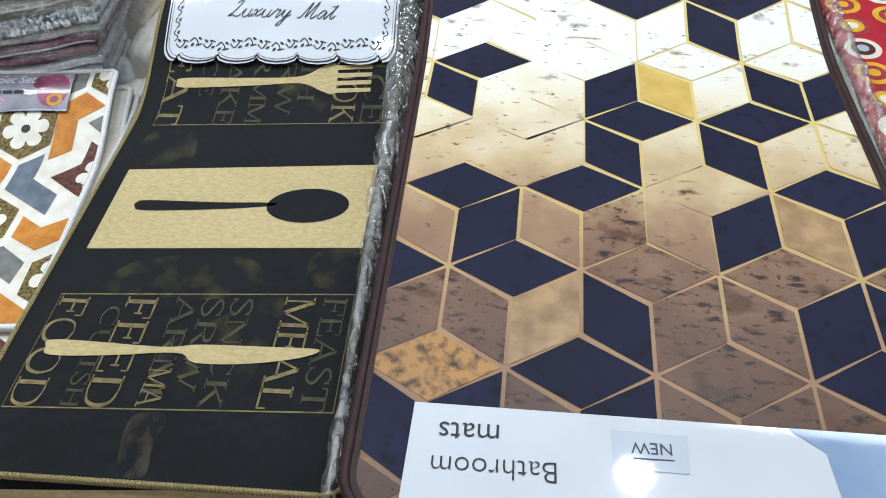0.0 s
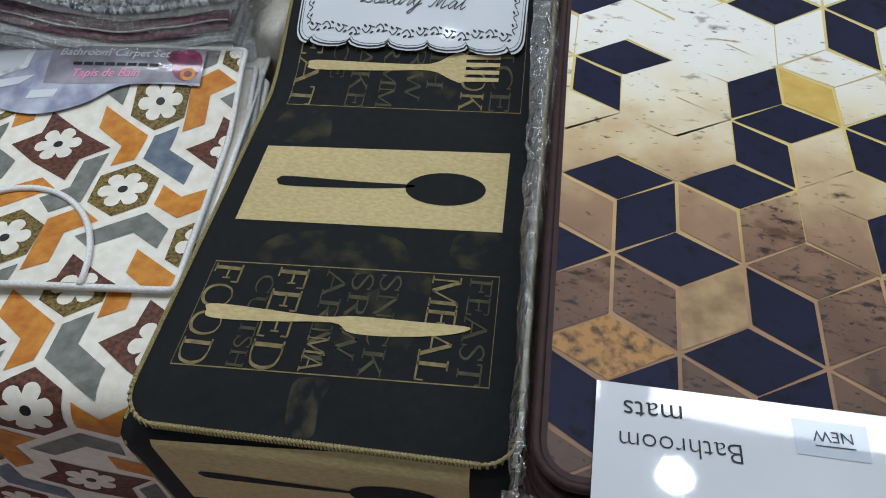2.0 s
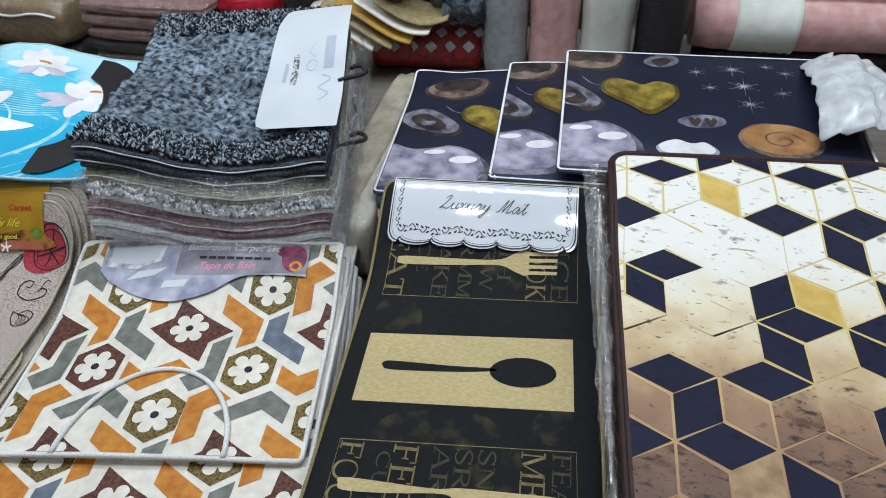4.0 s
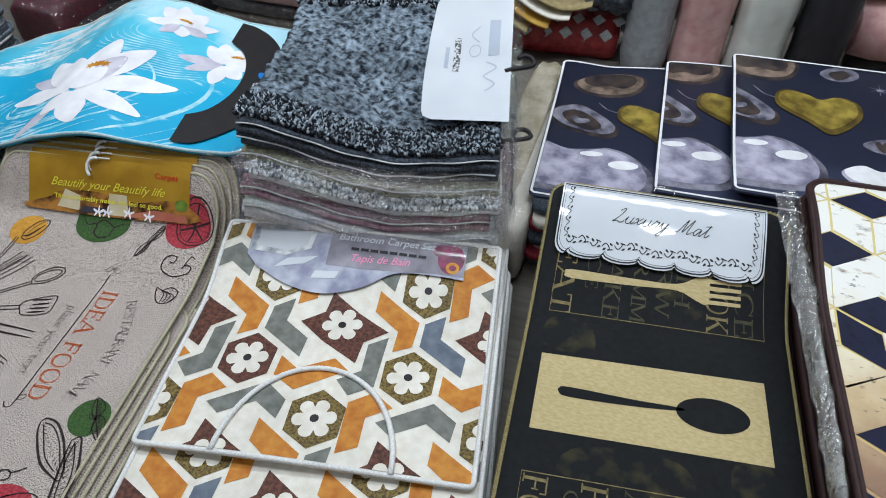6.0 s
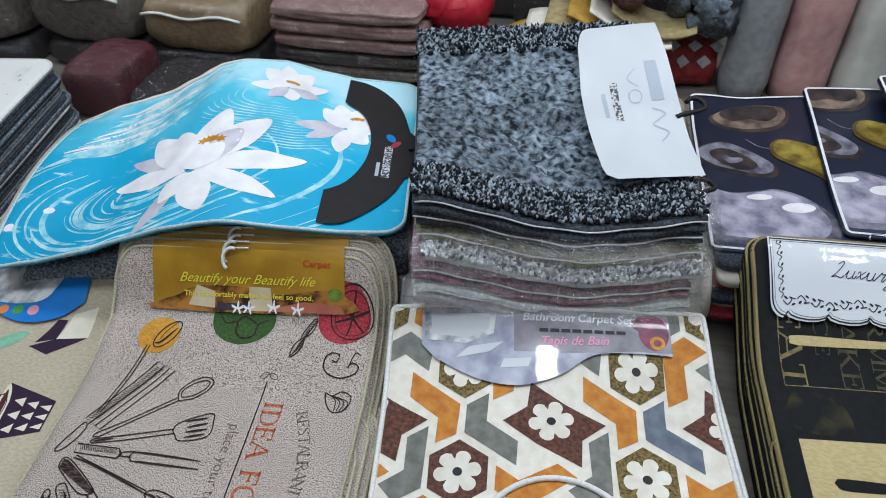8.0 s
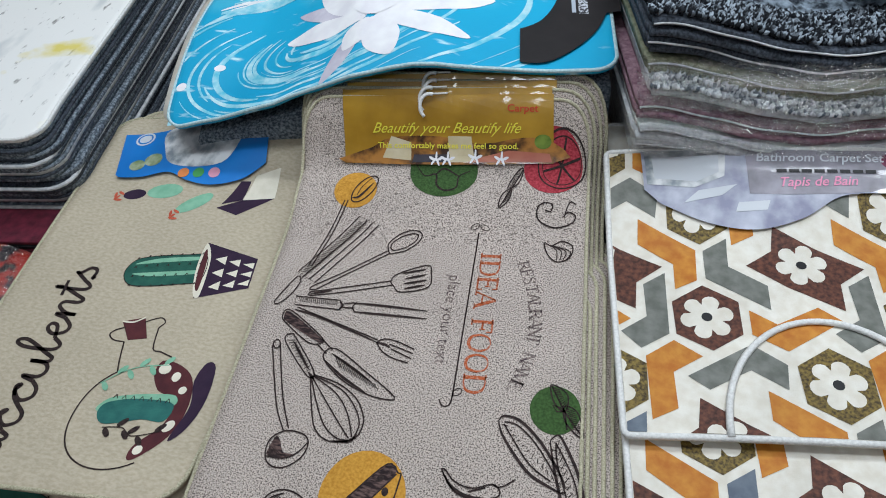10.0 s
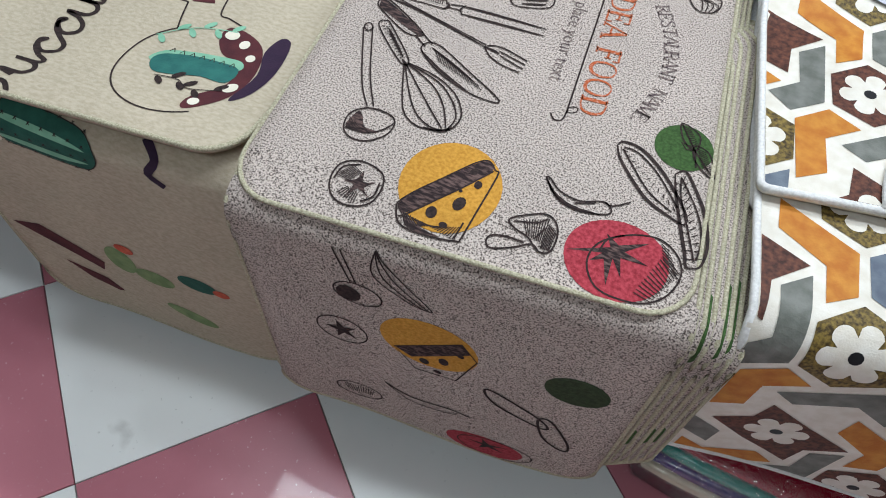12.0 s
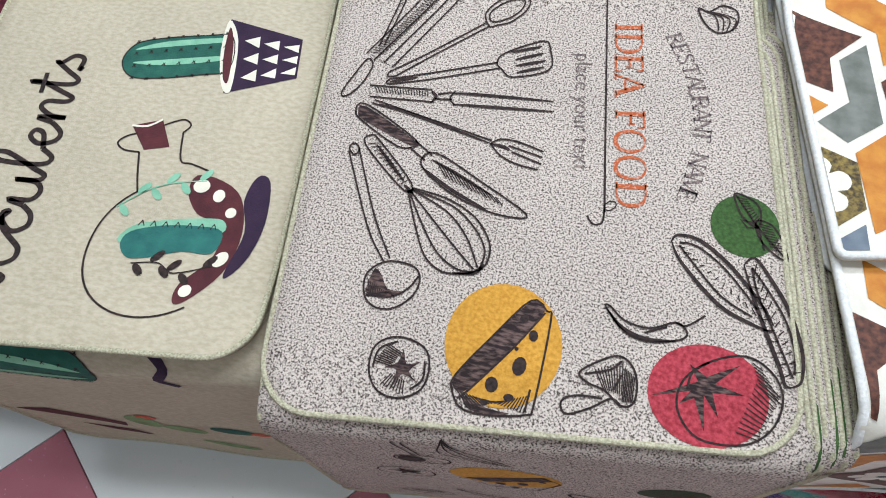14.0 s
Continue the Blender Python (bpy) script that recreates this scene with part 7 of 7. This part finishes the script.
def pebbles(x, y, turn, w, l, z, label, dx=0.0):
    sh = Sheet(x, y, turn, w, l, z, corner=0.012)
    th = thing("bath_mat", sh.p(w / 2, l / 2), label, "mat", "pebble mats")
    part("body", slab(sh, 0.006, nu=30, nv=30), STONEB, th)
    prints("white_margin", sh, stroke(outline(sh, 0.004), 0.0048, True), WOB, th, 0.0022)

    def lay(name, polys, m, h):
        f = inside([[(a + dx, b) for a, b in q] for q in polys], sh, 0.007)
        if f:
            prints(name, sh, f, m, th, h)

    def stone(pts, dim, m, h=0.0004):
        """A pebble with a shaded rim and a lit body, from its outline."""
        rim = spline(pts, 5, True)
        cu, cv = sum(p[0] for p in pts) / len(pts), sum(p[1] for p in pts) / len(pts)
        lay("pebble_print", [rim], dim, h)
        lay("pebble_print", [[(cu + (a - cu) * 0.90 - 0.001, cv + (b - cv) * 0.86 + 0.005) for a, b in rim]], m, h + 0.0003)

    def gleam(cu, cv, rx, ry, rot=8):
        lay("pebble_highlight", [ell(cu, cv, rx * 1.25, ry * 1.4, rot)], STONEL, 0.0010)
        lay("pebble_highlight", [ell(cu, cv, rx, ry, rot)], WOB, 0.0013)
    # the long lilac pebble
    stone([(-0.09, 0.03), (-0.10, 0.10), (-0.06, 0.168), (-0.01, 0.155), (0.03, 0.160), (0.075, 0.172), (0.125, 0.150), (0.160, 0.100), (0.150, 0.045), (0.10, 0.022), (0.0, 0.018)], STONEG, STONEL)
    gleam(0.042, 0.146, 0.022, 0.008)
    gleam(0.103, 0.124, 0.028, 0.013)
    # brown pebble with a hollow, along the back edge
    stone([(-0.02, 0.392), (0.005, 0.352), (0.055, 0.340), (0.105, 0.352), (0.130, 0.392), (0.118, 0.425), (0.05, 0.430)], STONED, STONEW)
    lay("pebble_hollow", [spline([(0.0, 0.400), (0.022, 0.378), (0.052, 0.384), (0.085, 0.376), (0.108, 0.398), (0.098, 0.425), (0.03, 0.425)], 4, True)], STONED, 0.0012)
    # grey pebble with a heart cut
    stone([(-0.058, 0.268), (-0.040, 0.298), (0.0, 0.310), (0.045, 0.280), (0.086, 0.236), (0.075, 0.205), (0.030, 0.205), (-0.03, 0.228)], STONED, STONEG)
    lay("pebble_hollow", [spline([(-0.030, 0.272), (-0.005, 0.288), (0.030, 0.268), (0.052, 0.236), (0.025, 0.222), (-0.01, 0.240)], 4, True)], STONED, 0.0012)
    lay("heart_print", [spline([(0.004, 0.240), (-0.010, 0.258), (-0.002, 0.266), (0.008, 0.258), (0.024, 0.258), (0.026, 0.248)], 4, True)], STONEG, 0.0016)
    # ochre heart pebble
    stone([(0.086, 0.262), (0.080, 0.296), (0.100, 0.318), (0.140, 0.308), (0.165, 0.296), (0.200, 0.312), (0.232, 0.298), (0.236, 0.262), (0.210, 0.222), (0.175, 0.198), (0.140, 0.224)], STONEO2, STONEY, 0.0017)
    # small grey pebbles at the back and the middle
    stone([(0.165, 0.385), (0.185, 0.360), (0.220, 0.362), (0.246, 0.385), (0.240, 0.412), (0.200, 0.418)], STONEB, STONEG)
    lay("pebble_hollow", [spline([(0.185, 0.392), (0.200, 0.372), (0.225, 0.390), (0.215, 0.408)], 4, True)], STONED, 0.0012)
    stone([(0.225, 0.182), (0.245, 0.160), (0.290, 0.158), (0.325, 0.176), (0.318, 0.200), (0.270, 0.206)], STONEB, STONEG)
    for k in (0.262, 0.292):
        lay("heart_print", [spline([(k, 0.168), (k - 0.012, 0.190), (k - 0.004, 0.198), (k, 0.19), (k + 0.006, 0.198), (k + 0.012, 0.188)], 4, True)], STONED, 0.0012)
    stone([(0.185, 0.100), (0.200, 0.072), (0.240, 0.066), (0.282, 0.070), (0.300, 0.092), (0.280, 0.118), (0.252, 0.112), (0.22, 0.124)], STONEL, WOB)
    stone([(0.340, 0.150), (0.352, 0.110), (0.400, 0.085), (0.460, 0.090), (0.492, 0.125), (0.485, 0.165), (0.430, 0.190), (0.370, 0.185)], STONEW, STONEO)
    lay("spiral_print", stroke(spline([(0.418 + 0.042 * (1 - k / 9) * math.cos(k * 1.2), 0.140 + 0.030 * (1 - k / 9) * math.sin(k * 1.2)) for k in range(9)], 4), 0.004), STONEW, 0.0012)
    for cu, cv, k in ((0.349, 0.370, 0.026), (0.368, 0.309, 0.030), (0.374, 0.249, 0.026), (0.276, 0.355, 0.018), (0.456, 0.362, 0.018), (0.300, 0.300, 0.016), (0.44, 0.290, 0.018), (0.42, 0.385, 0.014)):
        lay("dandelion_print", stroke([(cu, cv - k), (cu, cv + k)], 0.0022, taper=True) + stroke([(cu - k, cv - k * 0.35), (cu + k, cv + k * 0.35)], 0.0022, taper=True) + stroke([(cu - k, cv + k * 0.4), (cu + k, cv - k * 0.4)], 0.0022, taper=True) + [star(cu, cv, 8, k * 0.62, k * 0.12)], STONEL, 0.0007)
    lay("stem_print", stroke(spline([(0.040, 0.318), (0.060, 0.296), (0.085, 0.288)], 5), 0.0016), STONEL, 0.0007)
    return th


pz = lambda k, du=0.0, dv=0.0: (lambda u, v: 0.572 + k + 0.034 * ss(0.1, 0.5, v + dv) * math.sin(min(1.0, (u + du) / 0.35) * 1.5) + 0.02 * ss(0.35, 0.5, v + dv) * (1 - ss(0, 0.12, u + du)))
pebbles(-0.612, 0.884, 3.5, 0.50, 0.462, pz(-0.006), "night-blue bath mat printed with grey and ochre pebbles", 0.055)
pebbles(-0.402, 0.950, 2.8, 0.50, 0.425, pz(0.004, 0.21, 0.05), "night-blue pebble-print bath mat with white edge", -0.012)
pebbles(-0.275, 0.955, 2.8, 0.575, 0.425, pz(0.034, 0.33, 0.05), "night-blue bath mat printed with heart-shaped pebbles")
rest = Sheet(-0.60, 0.85, 3.5, 0.86, 0.46, lambda u, v: 0.56, corner=0.02)
for i in range(7):
    lo = rest.moved(0.006 * math.sin(i * 2), 0.008 * math.cos(i * 3), -0.02 * i)
    part("body", slab(lo, 0.016, nu=8, nv=8), (DENIM, MORW, CRIMSON)[i % 3], thing("bath_mat", lo.p(0.4, 0.2), "folded bath mat in a stack under the pebble mats", "mat", "stack under pebble mats"))


def crumple(c, sx, sy, sz, seed, n=26):
    def fn(s, t):
        x, y = s - 0.5, t - 0.5
        f = noise.noise(Vector((s * 5 + seed, t * 5, seed))) + 0.5 * noise.noise(Vector((s * 12, t * 12 + seed, seed)))
        return Vector(c) + Vector((x * sx + 0.01 * f, y * sy, sz * (0.5 - 1.6 * (x * x + y * y)) + f * 0.014))
    return grid_slab(fn, n, n, 0.002)


part("bag", crumple((0.27, 1.24, 0.655), 0.15, 0.30, 0.08, 3), mat("crumpled_white_bag", "#b8bec4", "#d8dadc", 40, 0.3, 0.3, 60, coat=0.4), thing("plastic_bag", (0.27, 1.24, 0.6), "crumpled whitish plastic bag on the pebble mats", "bag"))

soft_pack(-0.705, -0.635, 0.86, 1.40, 0.41, 0.555, mat("tan_bag", "#b0a488", "#d0c8b4", 30, 0.5, 0.2), "carpet_pack", "tan carpet set in a clear bag beside the towels", 95)
soft_pack(-0.66, -0.60, 0.80, 1.30, 0.41, 0.545, MORW, "carpet_pack", "white carpet set in a clear bag beside the towels", 96)

# ---------------------------------------------------------------- red ring-print mat beyond the bath mats
RED = Sheet(0.375, 0.30, 3, 0.5, 0.75, lambda u, v: 0.60 - 0.02 * ss(0, 0.3, v), corner=0.02)
red = thing("bath_mat", RED.p(0.25, 0.37), "red bath mat printed with yellow and white rings", "mat")
part("body", slab(RED, 0.006), REDP, red)
for i in range(9):
    for j in range(14):
        cu, cv = 0.028 + 0.055 * i, 0.028 + 0.052 * j + (0.026 if i % 2 else 0)
        if cu < 0.47 and cv < 0.72:
            k = 0.023
            prints("ring_print", RED, [ell(cu, cv, k, n=16)], (YELP, OFFW, CRIMSON)[(i + j) % 3], red, 0.0005)
            prints("ring_print", RED, [ell(cu, cv, k * 0.66, n=14)], (CRIMSON, PLUM, YELP)[(i + j) % 3], red, 0.0008)
            prints("ring_print", RED, [ell(cu, cv, k * 0.34, n=10)], (YELP, PALEGREY, OFFW)[(i + j) % 3], red, 0.0011)
for i in range(9):
    lo = RED.moved(0.004 * math.sin(i), 0.006 * math.cos(2 * i), -0.009 - 0.020 * i)
    part("body", slab(lo, 0.016, nu=6, nv=6), (MORW, GREYW, MORW)[i % 3], thing("bath_mat", lo.p(0.2, 0.3), "pale folded bath mat in a stack", "mat", "stack under ring mat"))

# ---------------------------------------------------------------- goods along the back of the stall


FILMR = clear_mat("thin_clear_wrap", 0.2, 0.95)


def roll(name, a, b, r, material, label, cap=None, wrap=True, seg=28):
    a, b = Vector(a), Vector(b)
    th = thing(name, (a + b) / 2, label, "roll", "rolls at the back")
    n = 14
    pts = [a.lerp(b, i / n) for i in range(n + 1)]
    part("body", tube(pts, r, seg=seg, taper=lambda t: 0.99 + 0.02 * math.sin(t * 21) - (0.10 if t in (0, 1) else 0)), material, th)
    if cap:
        d = (b - a).normalized()
        part("end_core", tube([b, b + d * 0.004], r * 0.55, seg=20), cap, th)
    if wrap:
        part("wrapper", tube(pts, r * 1.025, seg=seg, taper=lambda t: 1 + 0.015 * math.sin(t * 55)), FILMR, th, "clear plastic wrap")
    return th


GREYR = mat("grey_fabric_roll", "#989da2", "#aeb3b7", 60, 0.8, 0.4)
PINKR = mat("dusty_pink_satin", "#d8a09e", "#e8bcb8", 40, 0.45, 0.15)
WHITER = mat("off_white_fabric_roll", "#dce0d8", "#e8ebe4", 40, 0.7, 0.2)
BLACKR = mat("black_fabric_roll", "#141216", "#24202a", 40, 0.6, 0.3)
YELR = mat("mustard_fabric_roll", "#b08838", "#c8a04c", 40, 0.7, 0.3)
roll("fabric_roll", (-0.478, 1.69, 0.41), (-0.480, 1.69, 1.0), 0.060, GREYR, "grey fabric roll standing in clear wrap")
roll("fabric_roll", (-0.350, 1.70, 0.41), (-0.348, 1.70, 1.0), 0.066, PINKR, "dusty pink fabric roll standing in clear wrap")
roll("fabric_roll", (-0.213, 1.70, 0.41), (-0.210, 1.70, 1.0), 0.067, WHITER, "off-white fabric roll standing in clear wrap")
roll("fabric_roll", (-0.078, 1.70, 0.41), (-0.072, 1.70, 0.88), 0.062, BLACKR, "black fabric roll standing in clear wrap")
roll("fabric_roll", (0.03, 1.83, 0.442), (0.85, 1.86, 0.442), 0.030, BLACKR, "thin dark fabric roll lying on the table")
roll("fabric_roll", (0.01, 1.81, 0.546), (0.85, 1.85, 0.550), 0.074, PINKR, "dusty pink satin roll lying on its side")
part("knitted_band", tube([Vector((0.115 + 0.012 * i, 1.817, 0.547)) for i in range(14)], 0.079, seg=28, taper=lambda t: 1 + 0.03 * math.sin(t * 40)), WHITER, thing("knitted_throw", (0.19, 1.817, 0.547), "white knitted band round the pink roll", "throw"))
roll("fabric_roll", (-0.01, 1.84, 0.692), (0.80, 1.87, 0.695), 0.068, YELR, "mustard fabric roll lying on the pink roll")
REDR = mat("red_diamond_fabric", "#8c1822", "#b83a3c", 50, 0.5, 0.2)
rr = roll("fabric_roll", (-0.86, 1.70, 0.47), (-0.555, 1.74, 0.462), 0.062, REDR, "red diamond-pattern roll lying in clear wrap", WHITER)
for i in range(6):
    for j in range(4):
        a, x = radians(20 + 36 * j), -0.84 + 0.052 * i + (0.026 if j % 2 else 0)
        o = Vector((x, 1.702 + 0.13 * (x + 0.86), 0.468))
        bm = bmesh.new()
        bm.faces.new([bm.verts.new(o + Vector((dx, -0.0645 * math.cos(a + da), 0.0645 * math.sin(a + da)))) for dx, da in ((-0.018, 0), (0, -0.26), (0.018, 0), (0, 0.26))])
        part("diamond", bm, GREYW, rr)


def ruffle(c, r, n, material, name, label, seed, k=0.02):
    """A knot of crumpled cloth."""
    rnd = random.Random(seed)
    th = thing(name, c, label, "cloth")
    for i in range(n):
        d = Vector((rnd.gauss(0, 1), rnd.gauss(0, 1), rnd.gauss(0, 0.8))).normalized()
        s = d.cross(Vector((rnd.random(), rnd.random(), rnd.random()))).normalized()
        pts = [Vector(c) + (d * math.cos(t * 0.5) + s * math.sin(t * 0.5)) * r * (0.75 + 0.15 * math.sin(t * 3 + i)) for t in range(7)]
        part("fold", tube(pts, k, seg=7, taper=lambda t: 0.5 + math.sin(math.pi * t)), material, th)
    return th


ruffle((-0.60, 1.70, 0.64), 0.085, 22, mat("grey_fleece", "#4c5660", "#7c8690", 90, 0.95, 0.8, 300), "fleece_bundle", "knotted grey fleece cloth hanging at the back", 5, 0.02)
ruffle((-1.20, 1.66, 0.60), 0.075, 12, REDP, "red_cloth", "bright red crumpled cloth at the back", 6, 0.035)
ruffle((-0.80, 1.68, 0.70), 0.07, 12, mat("mauve_fur", "#6c4c4c", "#96706c", 120, 0.95, 0.8), "fur_cloth", "dusty mauve fluffy cloth at the back", 7, 0.03)
BEIGE = mat("beige_felt", "#97855c", "#b0a078", 60, 0.9, 0.4)
for i in range(7):
    k = i / 6
    th = thing("felt_sheet", (-1.0 + 0.02 * i, 1.58, 0.52), "curled beige felt sheet in a bundle", "felt sheet", "curled felt sheets")
    part("body", grid_slab(lambda s, t, i=i: Vector((-1.12 + 0.05 * i + 0.20 * s, 1.53 + 0.012 * i + 0.12 * t, 0.50 + 0.022 * i + 0.05 * math.sin(s * 2.6 + i * 0.5) + 0.01 * t)), 14, 4, 0.006), (BEIGE, YELR, MORW)[i % 3], th)


PINKT = mat("dusty_pink_towel", "#8a6a68", "#a88682", 50, 0.85, 0.5)
TAUPE = mat("taupe_fabric", "#5c544e", "#787068", 60, 0.85, 0.4)
TANK = mat("tan_fabric", "#8a7456", "#a48c68", 60, 0.85, 0.4)
DARKC = mat("charcoal_fabric", "#1c1a1e", "#2e2a30", 60, 0.85, 0.4)
BURG = mat("burgundy_fabric", "#4a1424", "#6a2034", 60, 0.85, 0.4)
OLV = mat("olive_fleece", "#6a6440", "#8a8458", 90, 0.95, 0.8)
for i in range(6):
    soft_pack(-1.66 + 0.008 * math.sin(i * 3), -1.25 + 0.01 * math.cos(i * 2), 1.50, 1.85, 0.41 + 0.038 * i, 0.446 + 0.038 * i, (DARKC, TAUPE, DARKC, PINKT, PINKT, PINKT)[i], "folded_throw", "folded dusty pink throw in a clear bag" if i > 2 else "folded dark throw in a clear bag", i)
for k, (x0, x1, y0, m, top, lab) in enumerate(((-2.02, -1.72, 1.50, TANK, 0.62, "tan fabric pack in clear wrap"), (-2.36, -2.06, 1.50, TAUPE, 0.66, "taupe fabric pack in a zip bag"), (-2.74, -2.40, 1.45, TAUPE, 0.72, "grey zip bag with folded bedding"), (-3.1, -2.78, 1.45, DARKC, 0.72, "charcoal zip bag with folded bedding"))):
    soft_pack(x0, x1, y0, y0 + 0.34, 0.41, 0.41 + 0.075, DARKC, "folded_throw", "folded charcoal throw at the back", 20 + k)
    soft_pack(x0, x1, y0, y0 + 0.34, 0.49, top, m, "bedding_pack", lab, 30 + k)
    part("zip_edge", tube([Vector((x0 + 0.01 + (x1 - x0 - 0.02) * i / 10, y0 - 0.002, 0.49 + (top - 0.49) * 0.75 + 0.006 * math.sin(i))) for i in range(11)], 0.004), WHITER, [o for o in bpy.data.objects if o.name.startswith("bedding_pack")][-1])
soft_pack(-2.12, -1.96, 1.26, 1.46, 0.41, 0.54, BURG, "folded_throw", "burgundy folded cloth beside the marble mats", 51)
soft_pack(-1.95, -1.66, 1.26, 1.48, 0.41, 0.49, DARKC, "bedding_pack", "charcoal wrapped pack beside the marble mats", 52)
ruffle((-1.90, 1.62, 0.66), 0.05, 12, OLV, "fleece_bundle", "olive fleece ball on the tan pack", 15, 0.025)
for k in range(8):
    x0 = -3.2 + 0.62 * k
    soft_pack(x0, x0 + 0.58, 2.0, 2.3, 0.41, 0.95, (DARKC, TAUPE, BURG, DARKC)[k % 4], "bedding_pack", "dark bedding pack along the back of the table", 60 + k)
soft_pack(-1.1, -0.52, 1.86, 2.02, 0.41, 0.92, BLACKR, "bedding_pack", "black bedding pack along the back", 77)

# ---------------------------------------------------------------- goods beside and below
soft_pack(-0.985, -0.40, 0.135, 0.40, 0.0, 0.11, BURG, "carpet_pack", "burgundy printed carpet set in glossy plastic wrap", 90)
for k, (h, tone) in enumerate((("#d8d0b8", "cream"), ("#3a2a78", "violet"), ("#2a9a90", "teal"), ("#9c1430", "crimson"))):
    soft_pack(-0.99 + 0.006 * k, -0.42 - 0.004 * k, 0.115 + 0.006 * k, 0.40, 0.11 + 0.020 * k, 0.131 + 0.020 * k, mat(tone + "_glossy_pack", h, None, 20, 0.25, 0.1, coat=0.6), "carpet_pack", "thin " + tone + " carpet set in glossy plastic wrap", 91 + k)
soft_pack(-2.36, -1.93, 0.12, 0.42, 0.36, 0.452, mat("red_black_print", "#b02a1c", "#1a1c24", 14, 0.5, 0.2, contrast=(0.48, 0.52)), "folded_rug", "red and black printed folded rug", 92)
for i in range(3):
    lo = Sheet(-2.36, 0.36, 9, 0.44, 0.5, lambda u, v, i=i: 0.432 + 0.010 * i, corner=0.02)
    part("body", slab(lo, 0.007, nu=8, nv=8), (BURG, DARKC, BURG)[i], thing("bath_mat", lo.p(0.2, 0.2), "dark piped mat at the foot of the tall stack", "mat", "dark mats"))
soft_pack(-2.3, -2.02, 0.28, 0.40, 0.455, 0.50, MORW, "folded_towel", "white folded towel with a blue patch", 93, False)

# ---------------------------------------------------------------- floor tiles
flat = []
for white in (0, 1):
    for kind in range(1):
        bm = bmesh.new()
        bmesh.ops.create_cube(bm, size=1)
        for v in bm.verts:
            v.co = Vector((v.co.x * (TILE - 0.0018), v.co.y * (TILE - 0.0018), v.co.z * 0.012 - 0.006))
        bmesh.ops.bevel(bm, geom=[e for e in bm.edges if all(v.co.z > -0.001 for v in e.verts)], offset=0.0008, segments=1, affect="EDGES")
        me = bpy.data.meshes.new("tile")
        bm.to_mesh(me)
        bm.free()
        me.materials.append((TILEP, TILEW)[white])
        flat.append(me)
outer = ([], [])
for i in range(-24, 25):
    for j in range(-24, 25):
        c = T0 + TX * TILE * (i + 0.5) + TY * TILE * (j + 0.5)
        if not (-5.15 < c.x < 3.65 and -3.15 < c.y < 3.25):
            continue
        white = (i + j) % 2 == 0
        if not (-4.2 < c.x < 1.6 and -2.6 < c.y < 1.0):
            outer[white].append(c)
            continue
        ob = new("tile", flat[1 if (i + j) % 2 == 0 else 0])
        ob.parent = floor
        ob.matrix_local = Matrix.Translation(c) @ Matrix.Rotation(TA, 4, "Z")

for white, spots in enumerate(outer):
    src = flat[white]
    co, fa = [], []
    turn = Matrix.Rotation(TA, 3, "Z")
    for c in spots:
        k = len(co)
        co += [tuple(c + turn @ v.co) for v in src.vertices]
        fa += [[k + a for a in f.vertices] for f in src.polygons]
    me = bpy.data.meshes.new("outer_tiles")
    me.from_pydata(co, [], fa)
    me.materials.append((TILEP, TILEW)[white])
    ob = new("outer_tiles", me)
    ob.parent = floor
    tagged(ob, kind="stuff")
